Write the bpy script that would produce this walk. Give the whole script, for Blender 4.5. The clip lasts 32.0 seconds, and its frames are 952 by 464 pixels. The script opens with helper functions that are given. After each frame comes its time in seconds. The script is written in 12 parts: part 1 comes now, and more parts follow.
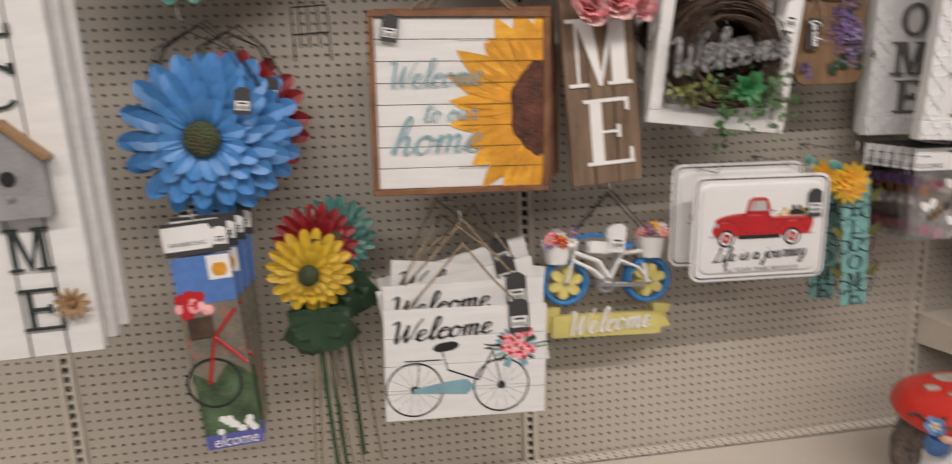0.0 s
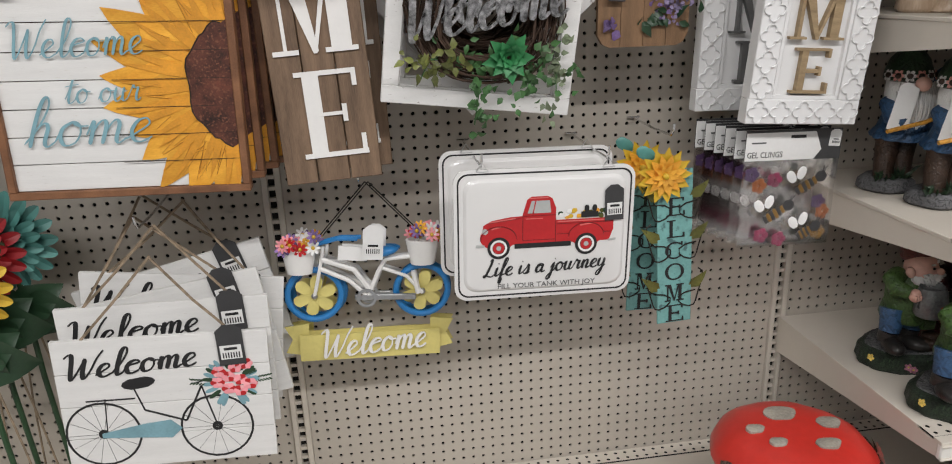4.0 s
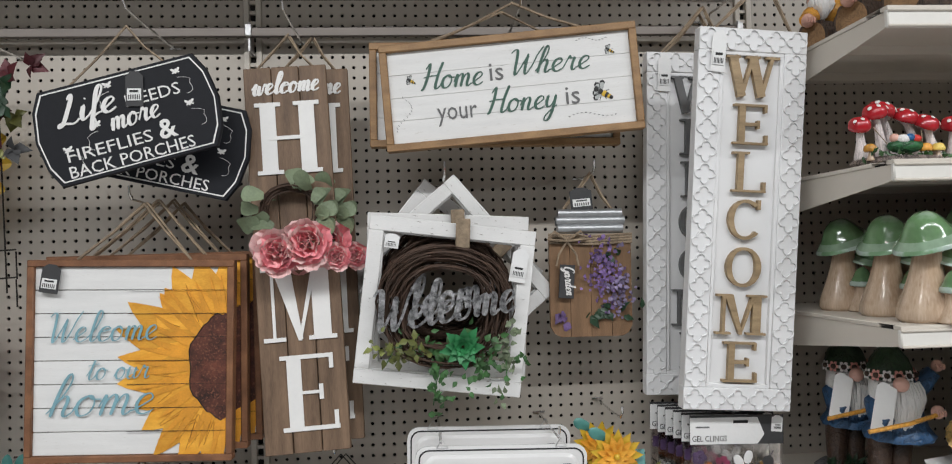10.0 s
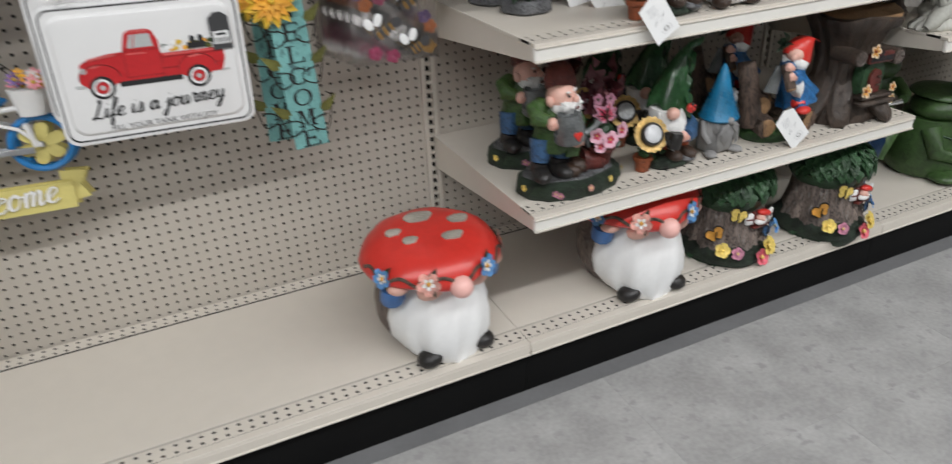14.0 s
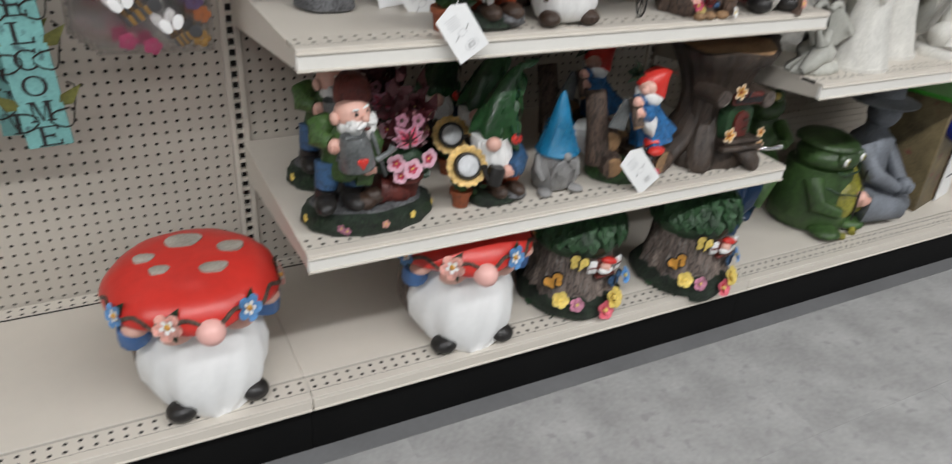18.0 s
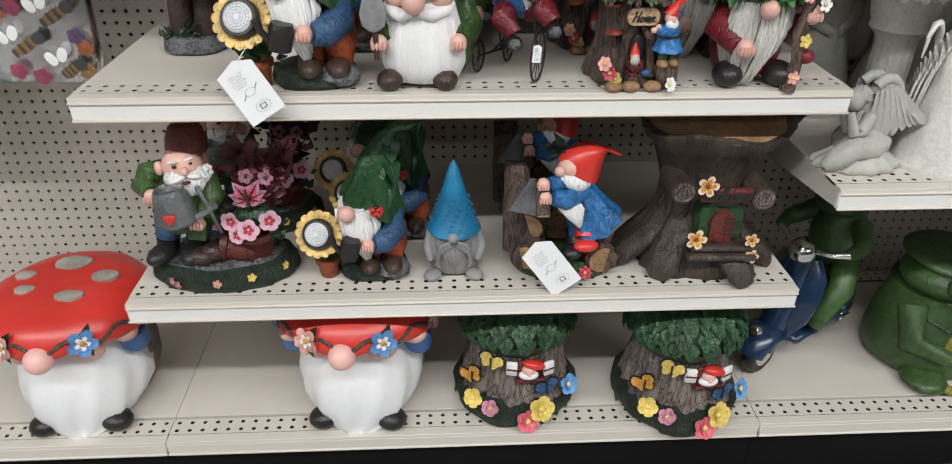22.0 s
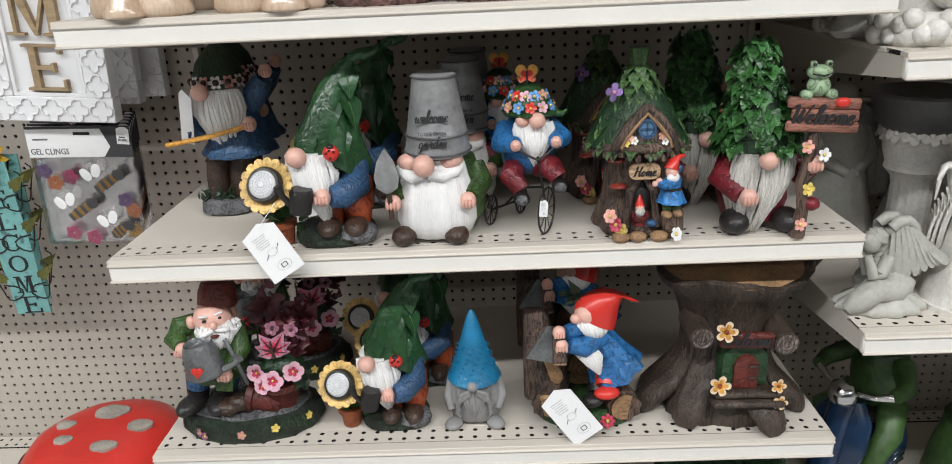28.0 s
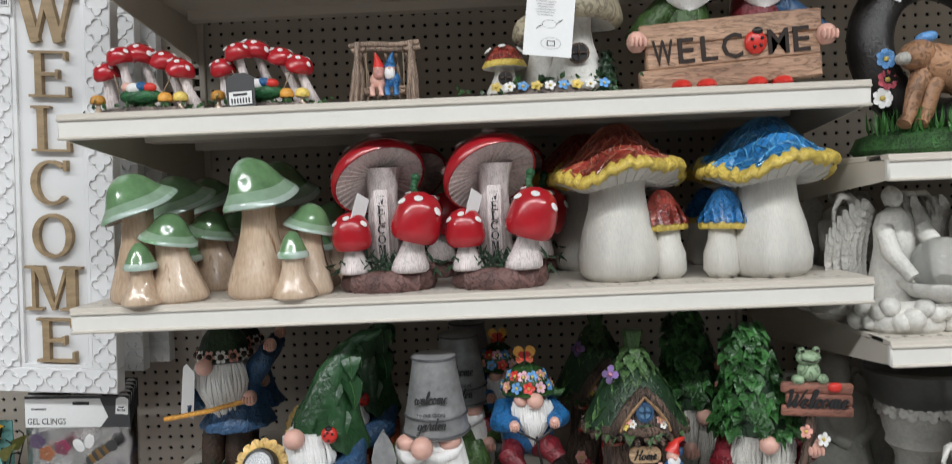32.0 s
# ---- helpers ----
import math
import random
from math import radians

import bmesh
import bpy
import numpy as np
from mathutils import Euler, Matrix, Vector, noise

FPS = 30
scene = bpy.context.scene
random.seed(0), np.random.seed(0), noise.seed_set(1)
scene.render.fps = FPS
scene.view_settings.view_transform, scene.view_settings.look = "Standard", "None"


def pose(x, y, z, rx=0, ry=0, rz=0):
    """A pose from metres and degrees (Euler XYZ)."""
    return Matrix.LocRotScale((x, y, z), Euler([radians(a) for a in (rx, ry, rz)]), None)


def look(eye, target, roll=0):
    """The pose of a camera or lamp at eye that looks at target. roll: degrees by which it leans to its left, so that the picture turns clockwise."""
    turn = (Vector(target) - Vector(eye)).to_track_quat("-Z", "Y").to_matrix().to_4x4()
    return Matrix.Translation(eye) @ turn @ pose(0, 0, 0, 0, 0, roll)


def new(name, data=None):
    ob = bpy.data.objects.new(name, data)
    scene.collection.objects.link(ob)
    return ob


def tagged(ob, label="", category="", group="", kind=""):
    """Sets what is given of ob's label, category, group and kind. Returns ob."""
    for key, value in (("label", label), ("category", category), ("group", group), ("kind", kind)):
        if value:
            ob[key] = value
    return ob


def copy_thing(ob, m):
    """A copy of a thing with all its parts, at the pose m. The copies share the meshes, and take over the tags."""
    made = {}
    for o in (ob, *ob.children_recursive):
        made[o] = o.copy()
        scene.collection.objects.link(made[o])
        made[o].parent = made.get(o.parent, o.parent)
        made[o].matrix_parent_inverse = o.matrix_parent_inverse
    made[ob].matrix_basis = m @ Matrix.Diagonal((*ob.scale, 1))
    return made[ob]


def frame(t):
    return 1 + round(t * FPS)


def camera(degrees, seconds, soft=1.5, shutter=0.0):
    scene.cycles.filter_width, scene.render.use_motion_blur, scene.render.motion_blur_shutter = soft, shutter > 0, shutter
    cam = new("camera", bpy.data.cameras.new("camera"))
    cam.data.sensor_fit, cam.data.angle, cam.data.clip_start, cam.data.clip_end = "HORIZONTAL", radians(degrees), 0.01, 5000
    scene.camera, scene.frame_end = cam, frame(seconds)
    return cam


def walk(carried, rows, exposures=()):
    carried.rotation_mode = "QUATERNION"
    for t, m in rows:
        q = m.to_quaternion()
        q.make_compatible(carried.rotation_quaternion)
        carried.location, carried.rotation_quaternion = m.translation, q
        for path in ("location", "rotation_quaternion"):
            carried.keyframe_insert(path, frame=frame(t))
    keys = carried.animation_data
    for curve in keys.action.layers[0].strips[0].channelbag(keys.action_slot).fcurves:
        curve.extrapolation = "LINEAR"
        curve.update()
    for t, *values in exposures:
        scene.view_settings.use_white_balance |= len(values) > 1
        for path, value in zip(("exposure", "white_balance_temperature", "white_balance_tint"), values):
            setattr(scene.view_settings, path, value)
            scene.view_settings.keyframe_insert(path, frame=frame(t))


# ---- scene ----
cam = camera(65.39, 32.0, soft=1.0, shutter=0.45)
PATH = [
    (0, (-1.6453, -1.9386, 1.2995), (-1.3557, -0.0072, 0.8684), -2.29),
    (0.5, (-1.6069, -1.8931, 1.3235), (-1.0508, -0.0427, 0.8073), -2.30),
    (1, (-1.5104, -1.7910, 1.3334), (-0.9710, 0.0777, 0.8676), 0.80),
    (1.5, (-1.4216, -1.7208, 1.3108), (-0.9385, 0.1625, 0.8418), -1.38),
    (2, (-1.3600, -1.7105, 1.3127), (-1.0043, 0.2038, 0.8556), -1.65),
    (2.5, (-1.1924, -1.7482, 1.3397), (-0.8841, 0.1506, 0.7926), -0.47),
    (4.5, (-0.9995, -1.5857, 1.3687), (-0.7580, 0.2941, 0.7300), -2.93),
    (5, (-0.9936, -1.6216, 1.3917), (-0.8846, 0.3279, 0.9582), -0.57),
    (5.5, (-0.9645, -1.7245, 1.3980), (-0.9027, 0.2716, 1.2907), -1.22),
    (6, (-0.9417, -1.8025, 1.4072), (-0.9752, 0.1959, 1.4796), -2.36),
    (6.5, (-0.9259, -1.8316, 1.3938), (-1.0465, 0.1602, 1.5297), -1.23),
    (7, (-0.9178, -1.8403, 1.4009), (-1.0876, 0.1480, 1.5336), -0.95),
    (7.5, (-0.9285, -1.8396, 1.3881), (-1.0957, 0.1474, 1.5432), -1.25),
    (8, (-0.9238, -1.8326, 1.3955), (-1.0939, 0.1548, 1.5415), -0.62),
    (8.5, (-0.9032, -1.8261, 1.3993), (-1.0131, 0.1655, 1.5455), -0.75),
    (9, (-0.8872, -1.8217, 1.4050), (-0.8894, 0.1744, 1.5307), -1.03),
    (9.5, (-0.8521, -1.8160, 1.4156), (-0.7374, 0.1788, 1.5024), -1.24),
    (10, (-0.8296, -1.8117, 1.4195), (-0.6784, 0.1818, 1.4764), -1.55),
    (10.5, (-0.8161, -1.8025, 1.4200), (-0.6732, 0.1915, 1.3608), -1.43),
    (11, (-0.7656, -1.7859, 1.4210), (-0.6257, 0.1929, 1.1666), -2.12),
    (11.5, (-0.7550, -1.7746, 1.4048), (-0.6095, 0.1720, 0.9693), -2.25),
    (12, (-0.7609, -1.7713, 1.3773), (-0.5966, 0.1451, 0.8291), -2.15),
    (12.5, (-0.8278, -1.7576, 1.3561), (-0.4997, 0.0640, 0.5982), -1.07),
    (13, (-0.8654, -1.8042, 1.3003), (-0.3746, -0.0730, 0.4272), -0.45),
    (13.5, (-0.8376, -1.8181, 1.3024), (-0.2026, -0.1497, 0.4007), -0.09),
    (14, (-0.7060, -1.8180, 1.2810), (0.0190, -0.2261, 0.3111), -2.56),
    (14.5, (-0.4434, -1.7707, 1.2173), (0.0792, -0.1648, 0.1459), 0.87),
    (16.5, (-0.2467, -1.6422, 0.8020), (0.1715, 0.0183, -0.2313), -1.68),
    (17, (-0.2509, -1.6971, 0.8040), (0.2004, 0.0089, -0.1374), -1.01),
    (17.5, (-0.2475, -1.7434, 1.0859), (0.3665, -0.0856, 0.1508), -0.10),
    (18, (-0.2789, -1.7228, 1.2356), (0.5556, -0.1917, 0.2561), 3.99),
    (18.5, (-0.2205, -1.6532, 1.3261), (0.7788, -0.0767, 0.6075), 5.33),
    (19, (-0.1644, -1.5967, 1.3237), (0.8118, -0.0434, 0.5274), 4.72),
    (19.5, (0.0042, -1.5264, 1.2912), (0.8047, 0.0717, 0.3937), 2.82),
    (20, (0.1948, -1.4731, 1.2625), (0.7815, 0.1675, 0.2806), 5.16),
    (20.5, (0.2821, -1.5318, 1.2579), (0.7188, 0.1465, 0.2616), 3.10),
    (21, (0.3482, -1.6493, 1.2656), (0.7225, 0.0461, 0.2728), 2.73),
    (21.5, (0.4261, -1.6675, 1.2870), (0.6749, 0.0552, 0.3019), 0.91),
    (22, (0.5618, -1.6634, 1.2882), (0.6553, 0.0627, 0.2823), 0.47),
    (22.5, (0.6251, -1.6645, 1.2766), (0.6302, 0.0507, 0.2479), -0.73),
    (23, (0.6317, -1.6687, 1.2873), (0.6108, 0.0493, 0.2635), -1.71),
    (23.5, (0.6395, -1.6706, 1.2873), (0.5981, 0.0454, 0.2608), -2.16),
    (24, (0.6395, -1.6713, 1.2907), (0.5772, 0.0632, 0.2970), -2.41),
    (24.5, (0.6429, -1.6726, 1.2872), (0.5713, 0.0718, 0.3117), -2.87),
    (25, (0.6375, -1.6752, 1.2945), (0.5566, 0.0911, 0.3597), -2.96),
    (25.5, (0.6307, -1.6750, 1.3075), (0.5518, 0.1184, 0.4259), -2.84),
    (26, (0.6306, -1.6771, 1.3195), (0.5603, 0.1592, 0.5301), -2.91),
    (26.5, (0.6303, -1.6759, 1.3332), (0.5752, 0.1893, 0.6134), -2.54),
    (28.5, (0.6399, -1.6714, 1.3348), (0.5788, 0.2091, 0.6566), -2.82),
    (29, (0.6400, -1.6746, 1.3454), (0.5699, 0.2325, 0.7470), -2.64),
    (29.5, (0.6367, -1.6815, 1.3627), (0.5566, 0.2526, 0.8597), -2.30),
    (30, (0.6361, -1.6823, 1.3864), (0.5832, 0.2804, 1.0057), -2.46),
    (30.5, (0.6373, -1.6847, 1.3907), (0.5915, 0.2969, 1.1240), -2.43),
    (31, (0.6405, -1.6865, 1.3957), (0.5908, 0.2973, 1.1470), -2.65),
    (31.5, (0.6428, -1.6845, 1.4007), (0.6148, 0.3057, 1.2056), -2.41),
    (32, (0.6409, -1.6820, 1.4191), (0.6109, 0.3152, 1.3189), -2.37),
]
EXPOSURES = [(0, -0.25, 7400, 18), (2.5, -0.15, 7200, 16), (4.5, -0.22, 6700, 11), (5.2, -0.2, 6650, 10), (6, -0.02, 6600, 10), (8, -0.1, 6900, 12), (9, -0.12, 6800, 12), (10, -0.22, 6500, 10), (11, -0.25, 6500, 10), (14, -0.15, 6500, 10), (16.5, -0.24, 6500, 10), (17.2, -0.24, 6500, 10), (18, -0.14, 6500, 10), (20, -0.05, 6500, 10), (24, 0.0, 6500, 10), (28.5, 0.08, 6500, 10), (30, -0.02, 6500, 10), (32, -0.15, 6400, 9)]
walk(cam, [(t, look(eye, target, roll)) for t, eye, target, roll in PATH], EXPOSURES)

# ---- world and light ----
world = bpy.data.worlds.new("store_air")
scene.world = world
world.use_nodes = True
world.node_tree.nodes["Background"].inputs[0].default_value = (0.9, 0.95, 1.0, 1)
world.node_tree.nodes["Background"].inputs[1].default_value = 0.004


def strip_lamp(x, y, z, length, width, power):
    lamp = bpy.data.lights.new("ceiling_strip", "AREA")
    lamp.shape, lamp.size, lamp.size_y = "RECTANGLE", length, width
    lamp.energy, lamp.color = power, (0.97, 0.985, 1.0)
    ob = new("strip_light", lamp)
    ob.matrix_world = pose(x, y, z)
    return ob


LAMP = 1.1
strip_lamp(0.0, -3.1, 3.72, 11.0, 0.16, 380 * LAMP)
strip_lamp(0.0, -6.2, 3.72, 11.0, 0.16, 120 * LAMP)
strip_lamp(0.0, 2.3, 3.72, 11.0, 0.16, 90 * LAMP)

# ---- building helpers ----


def part(name, kit, parent=None, label="", sharp=38):
    """Links a Kit as one mesh object, under a parent if there is one."""
    ob = kit.link(name, sharp)
    if parent:
        ob.parent = parent
    return tagged(ob, label)


def thing(name, label, category, at=(0, 0, 0), rot=(0, 0, 0), group="", kind=""):
    ob = new(name)
    ob.empty_display_size = 0.05
    ob.matrix_basis = pose(*at, *rot)
    return tagged(ob, label, category, group, kind)


def turn(rx=0, ry=0, rz=0):
    return Euler((radians(rx), radians(ry), radians(rz))).to_matrix()


TEXT_CACHE = {}


def text_mesh(words, size, depth, shear, bold):
    key = (words, size, depth, shear, bold)
    if key not in TEXT_CACHE:
        cu = bpy.data.curves.new("lettering", "FONT")
        cu.body, cu.size, cu.extrude, cu.shear, cu.offset = words, size, depth / 2, shear, bold
        cu.align_x, cu.align_y, cu.resolution_u = "CENTER", "CENTER", 2
        ob = new("lettering", cu)
        me = ob.to_mesh()
        vs = [tuple(v.co) for v in me.vertices]
        fs = [tuple(p.vertices) for p in me.polygons]
        ob.to_mesh_clear()
        bpy.data.objects.remove(ob)
        bpy.data.curves.remove(cu)
        TEXT_CACHE[key] = (vs, fs)
    return TEXT_CACHE[key]


GLYPHS = {
    "e": (0.8, "0,.15 .35,.45 .62,.75 .5,1 .25,.9 .12,.5 .25,.1 .5,0 .8,.2"),
    "l": (0.62, "0,.15 .4,.9 .6,1.7 .5,2.1 .32,1.9 .25,1 .28,.2 .42,0 .62,.2"),
    "c": (0.8, "0,.2 .2,.6 .72,.8 .55,1 .28,.9 .12,.5 .25,.08 .5,0 .8,.2"),
    "o": (0.92, "0,.2 .15,.7 .45,1 .18,.8 .12,.4 .3,.02 .6,.1 .72,.5 .62,.9 .45,1 .62,.82 .92,.8"),
    "m": (1.25, "0,.4 .12,1 .16,.6 .16,0|.16,0 .22,.65 .4,1 .55,.8 .54,0|.54,0 .62,.65 .8,1 .95,.8 .94,.2 1.05,0 1.25,.2"),
    "n": (0.88, "0,.4 .12,1 .16,.6 .16,0|.16,0 .22,.65 .42,1 .58,.8 .56,.2 .68,0 .88,.2"),
    "t": (0.62, "0,.3 .2,1 .32,1.7 .24,.9 .22,.2 .36,0 .62,.2|-.1,1.2 .25,1.28 .75,1.36"),
    "u": (0.92, "0,.5 .1,1 .1,.3 .25,0 .5,.2 .6,1|.6,1 .58,.25 .72,0 .92,.2"),
    "r": (0.85, "0,.2 .15,.8 .22,1.12 .35,.92 .56,.95 .52,.5 .56,.1 .68,0 .85,.2"),
    "h": (0.92, "0,.15 .35,.9 .52,1.7 .42,2.1 .28,1.8 .2,.9 .18,0|.18,0 .25,.65 .48,1 .62,.8 .6,.2 .72,0 .92,.2"),
    "i": (0.45, "0,.4 .12,1 .12,.25 .25,0 .45,.2|.15,1.42 .19,1.5"),
    "s": (0.7, "0,.15 .3,.7 .38,1.1 .5,.7 .52,.25 .3,0 .08,.1|.3,0 .5,0 .7,.2"),
    "a": (1.0, "0,.2 .2,.7 .68,.88 .45,1 .2,.85 .1,.4 .28,.02 .55,.25 .68,.95|.68,.95 .66,.25 .8,0 1,.2"),
    "y": (0.85, "0,.5 .1,1 .1,.4 .25,.1 .5,.3 .62,1|.62,1 .6,-.2 .45,-.9 .2,-.95 .2,-.6 .55,-.1 .85,.2"),
    "j": (0.45, "0,.4 .2,1 .2,0 .12,-.8 -.1,-.95 -.15,-.6 .2,-.1 .45,.2|.22,1.42 .26,1.5"),
    "w": (1.12, "-.2,.5 0,.9 .1,1 .08,.3 .22,0 .42,.15 .5,.9|.5,.9 .5,.3 .65,0 .85,.2 .92,.95 1.12,.8"),
    "f": (0.6, "0,.15 .35,.9 .55,1.8 .42,2.1 .28,1.7 .25,.5 .22,-.7 .35,-.85 .42,-.45 .3,0 .6,.2"),
    "g": (0.85, ".65,.85 .42,1 .18,.8 .12,.35 .3,.02 .55,.3 .65,.95|.65,.95 .62,-.3 .45,-.95 .2,-.9 .25,-.5 .85,.2"),
    "d": (0.98, ".65,.85 .42,1 .18,.8 .12,.35 .3,.02 .55,.3 .66,1|.72,2.1 .66,1 .64,.25 .78,0 .98,.2"),
    "W": (1.55, "-.25,1.75 -.05,2 .12,1.9 .2,1.2 .25,.4 .36,0 .62,.7 .85,1.6|.85,1.6 .85,.5 .98,0 1.25,.6 1.45,1.5 1.7,2.1"),
    "H": (1.35, ".1,1.6 .3,2.05 .35,1.2 .25,.2 .1,-.05|1.2,2.1 1.05,1.2 1.02,.2 1.15,0 1.35,.2|.05,.95 .5,1.05 1.05,1.05"),
    "L": (1.05, ".3,1.75 .42,2.05 .5,1.7 .38,.9 .22,.1 .02,-.05 .05,.18 .4,.08 .8,-.04 1.05,.2"),
    "G": (1.2, "1,1.7 .8,2.05 .4,1.9 .12,1.1 .25,.2 .6,0 .95,.4 1,1|1,1 .95,0 .75,-.6 .45,-.6 .6,-.2 1.2,.2"),
    " ": (0.55, ""),
}
SLANT = 0.28


def glide(pts, n=5):
    """A smooth line through the points of a pen stroke."""
    out = []
    for i in range(len(pts) - 1):
        p0, p1, p2, p3 = pts[max(i - 1, 0)], pts[i], pts[i + 1], pts[min(i + 2, len(pts) - 1)]
        for k in range(n):
            u = k / n
            out.append(tuple(0.5 * (2 * b + (c - a) * u + (2 * a - 5 * b + 4 * c - d) * u * u + (3 * b - a - 3 * c + d) * u ** 3) for a, b, c, d in zip(p0, p1, p2, p3)))
    return out + [pts[-1]]


class Kit:
    """Collects shaped pieces of one mesh."""

    def __init__(self):
        self.v, self.f, self.m, self.mats = [], [], [], []

    def slot(self, mat):
        if mat not in self.mats:
            self.mats.append(mat)
        return self.mats.index(mat)

    def add(self, verts, faces, mat):
        o, k = len(self.v), self.slot(mat)
        self.v.extend((float(a), float(b), float(c)) for a, b, c in verts)
        self.f.extend(tuple(i + o for i in f) for f in faces)
        self.m.extend([k] * len(faces))
        return self

    def grid(self, rows, mat, close=True, caps=True):
        """rows of equally many points, skinned."""
        n, vs, fs = len(rows[0]), [p for r in rows for p in r], []
        for j in range(len(rows) - 1):
            for i in range(n if close else n - 1):
                a, b = j * n + i, j * n + (i + 1) % n
                fs.append((a, b, b + n, a + n))
        if caps and close:
            fs.append(tuple(range(n - 1, -1, -1)))
            fs.append(tuple(range((len(rows) - 1) * n, len(rows) * n)))
        return self.add(vs, fs, mat)

    def ball(self, c, r, mat, rot=(0, 0, 0), seg=14, ring=9, warp=None, lump=0.0, freq=8.0):
        r = (r, r, r) if isinstance(r, (int, float)) else r
        m, c, rows = turn(*rot), Vector(c), []
        for j in range(1, ring):
            a = math.pi * j / ring
            row = []
            for i in range(seg):
                b = 2 * math.pi * i / seg
                p = Vector((math.sin(a) * math.cos(b), math.sin(a) * math.sin(b), -math.cos(a)))
                if warp:
                    p = Vector(warp(*p))
                if lump:
                    p = p * (1 + lump * noise.noise(p * freq * 0.3 + c * 17))
                row.append(c + m @ Vector((p.x * r[0], p.y * r[1], p.z * r[2])))
            rows.append(row)
        return self.grid(rows, mat)

    def lathe(self, prof, mat, at=(0, 0, 0), rot=(0, 0, 0), seg=18, sx=1.0, sy=1.0, warp=None, shut=True):
        """prof: (radius, height) from the bottom up; shut: with a lid at both ends."""
        m, at, rows = turn(*rot), Vector(at), []
        for r, z in prof:
            row = []
            for i in range(seg):
                b = 2 * math.pi * i / seg
                p = (r * sx * math.cos(b), r * sy * math.sin(b), z)
                if warp:
                    p = warp(p[0], p[1], p[2], b)
                row.append(at + m @ Vector(p))
            rows.append(row)
        return self.grid(rows, mat, caps=shut)

    def tube(self, pts, r, mat, seg=6):
        pts = [Vector(p) for p in pts]
        rs = r if isinstance(r, (list, tuple)) else [r] * len(pts)
        rows, up = [], Vector((0.31, 0.23, 0.92)).normalized()
        for i, p in enumerate(pts):
            d = (pts[min(i + 1, len(pts) - 1)] - pts[max(i - 1, 0)])
            d = d.normalized() if d.length > 1e-9 else Vector((0, 0, 1))
            s = d.cross(up)
            s = s.normalized() if s.length > 1e-3 else d.orthogonal().normalized()
            t = s.cross(d)
            rows.append([p + rs[i] * (math.cos(2 * math.pi * k / seg) * s + math.sin(2 * math.pi * k / seg) * t) for k in range(seg)])
        return self.grid(rows, mat)

    def box(self, c, s, mat, rot=(0, 0, 0), bev=0.0):
        """A box with chamfered edges; c: its middle."""
        m, c = turn(*rot), Vector(c)
        h = [v / 2 for v in s]
        b = min(bev, min(h) * 0.9)
        if b <= 0:
            vs = [c + m @ Vector((x * h[0], y * h[1], z * h[2])) for x in (-1, 1) for y in (-1, 1) for z in (-1, 1)]
            return self.add(vs, [(0, 1, 3, 2), (4, 6, 7, 5), (0, 4, 5, 1), (2, 3, 7, 6), (0, 2, 6, 4), (1, 5, 7, 3)], mat)
        vs, at = [], {}
        for x in (-1, 1):
            for y in (-1, 1):
                for z in (-1, 1):
                    for a in range(3):
                        at[x, y, z, a] = len(vs)
                        d = [h[k] if k == a else h[k] - b for k in range(3)]
                        vs.append(c + m @ Vector((x * d[0], y * d[1], z * d[2])))
        fs = []
        for a in range(3):
            o = [k for k in range(3) if k != a]
            for sg in (-1, 1):
                loop = []
                for p, q in ((-1, -1), (1, -1), (1, 1), (-1, 1)):
                    k = [0, 0, 0]
                    k[a], k[o[0]], k[o[1]] = sg, p, q
                    loop.append(at[(*k, a)])
                fs.append(loop)
            for p in (-1, 1):
                for q in (-1, 1):
                    lo, hi = [0, 0, 0], [0, 0, 0]
                    lo[a], hi[a] = -1, 1
                    lo[o[0]] = hi[o[0]] = p
                    lo[o[1]] = hi[o[1]] = q
                    fs.append([at[(*lo, o[0])], at[(*hi, o[0])], at[(*hi, o[1])], at[(*lo, o[1])]])
        for x in (-1, 1):
            for y in (-1, 1):
                for z in (-1, 1):
                    fs.append([at[x, y, z, 0], at[x, y, z, 1], at[x, y, z, 2]])
        k = Vector((0, 0, 0))
        out = []
        for f in fs:
            pts = [vs[i] - c for i in f]
            mid = sum(pts, k) / len(pts)
            nrm = (pts[1] - pts[0]).cross(pts[2] - pts[1])
            out.append(tuple(f) if nrm.dot(mid) > 0 else tuple(reversed(f)))
        return self.add(vs, out, mat)

    def plate(self, outline, thick, mat, at=(0, 0, 0), rot=(0, 0, 0), holes=None, edge=0.0):
        """An outline in x and z (counter-clockwise as seen from -y), given depth towards +y from its face at y 0."""
        m, at, n = turn(*rot), Vector(at), len(outline)
        mid = Vector((sum(p[0] for p in outline) / n, sum(p[1] for p in outline) / n))
        if edge:
            front = [(p[0] + (mid.x - p[0]) * edge, p[1] + (mid.y - p[1]) * edge) for p in outline]
            vs = [at + m @ Vector((x, 0, z)) for x, z in front] + [at + m @ Vector((x, thick * 0.3, z)) for x, z in outline] + [at + m @ Vector((x, thick, z)) for x, z in outline]
            fs = [tuple(range(n)), tuple(range(3 * n - 1, 2 * n - 1, -1))]
            for k in (0, n):
                fs += [(k + i, k + n + i, k + n + (i + 1) % n, k + (i + 1) % n) for i in range(n)]
        else:
            vs = [at + m @ Vector((x, 0, z)) for x, z in outline] + [at + m @ Vector((x, thick, z)) for x, z in outline]
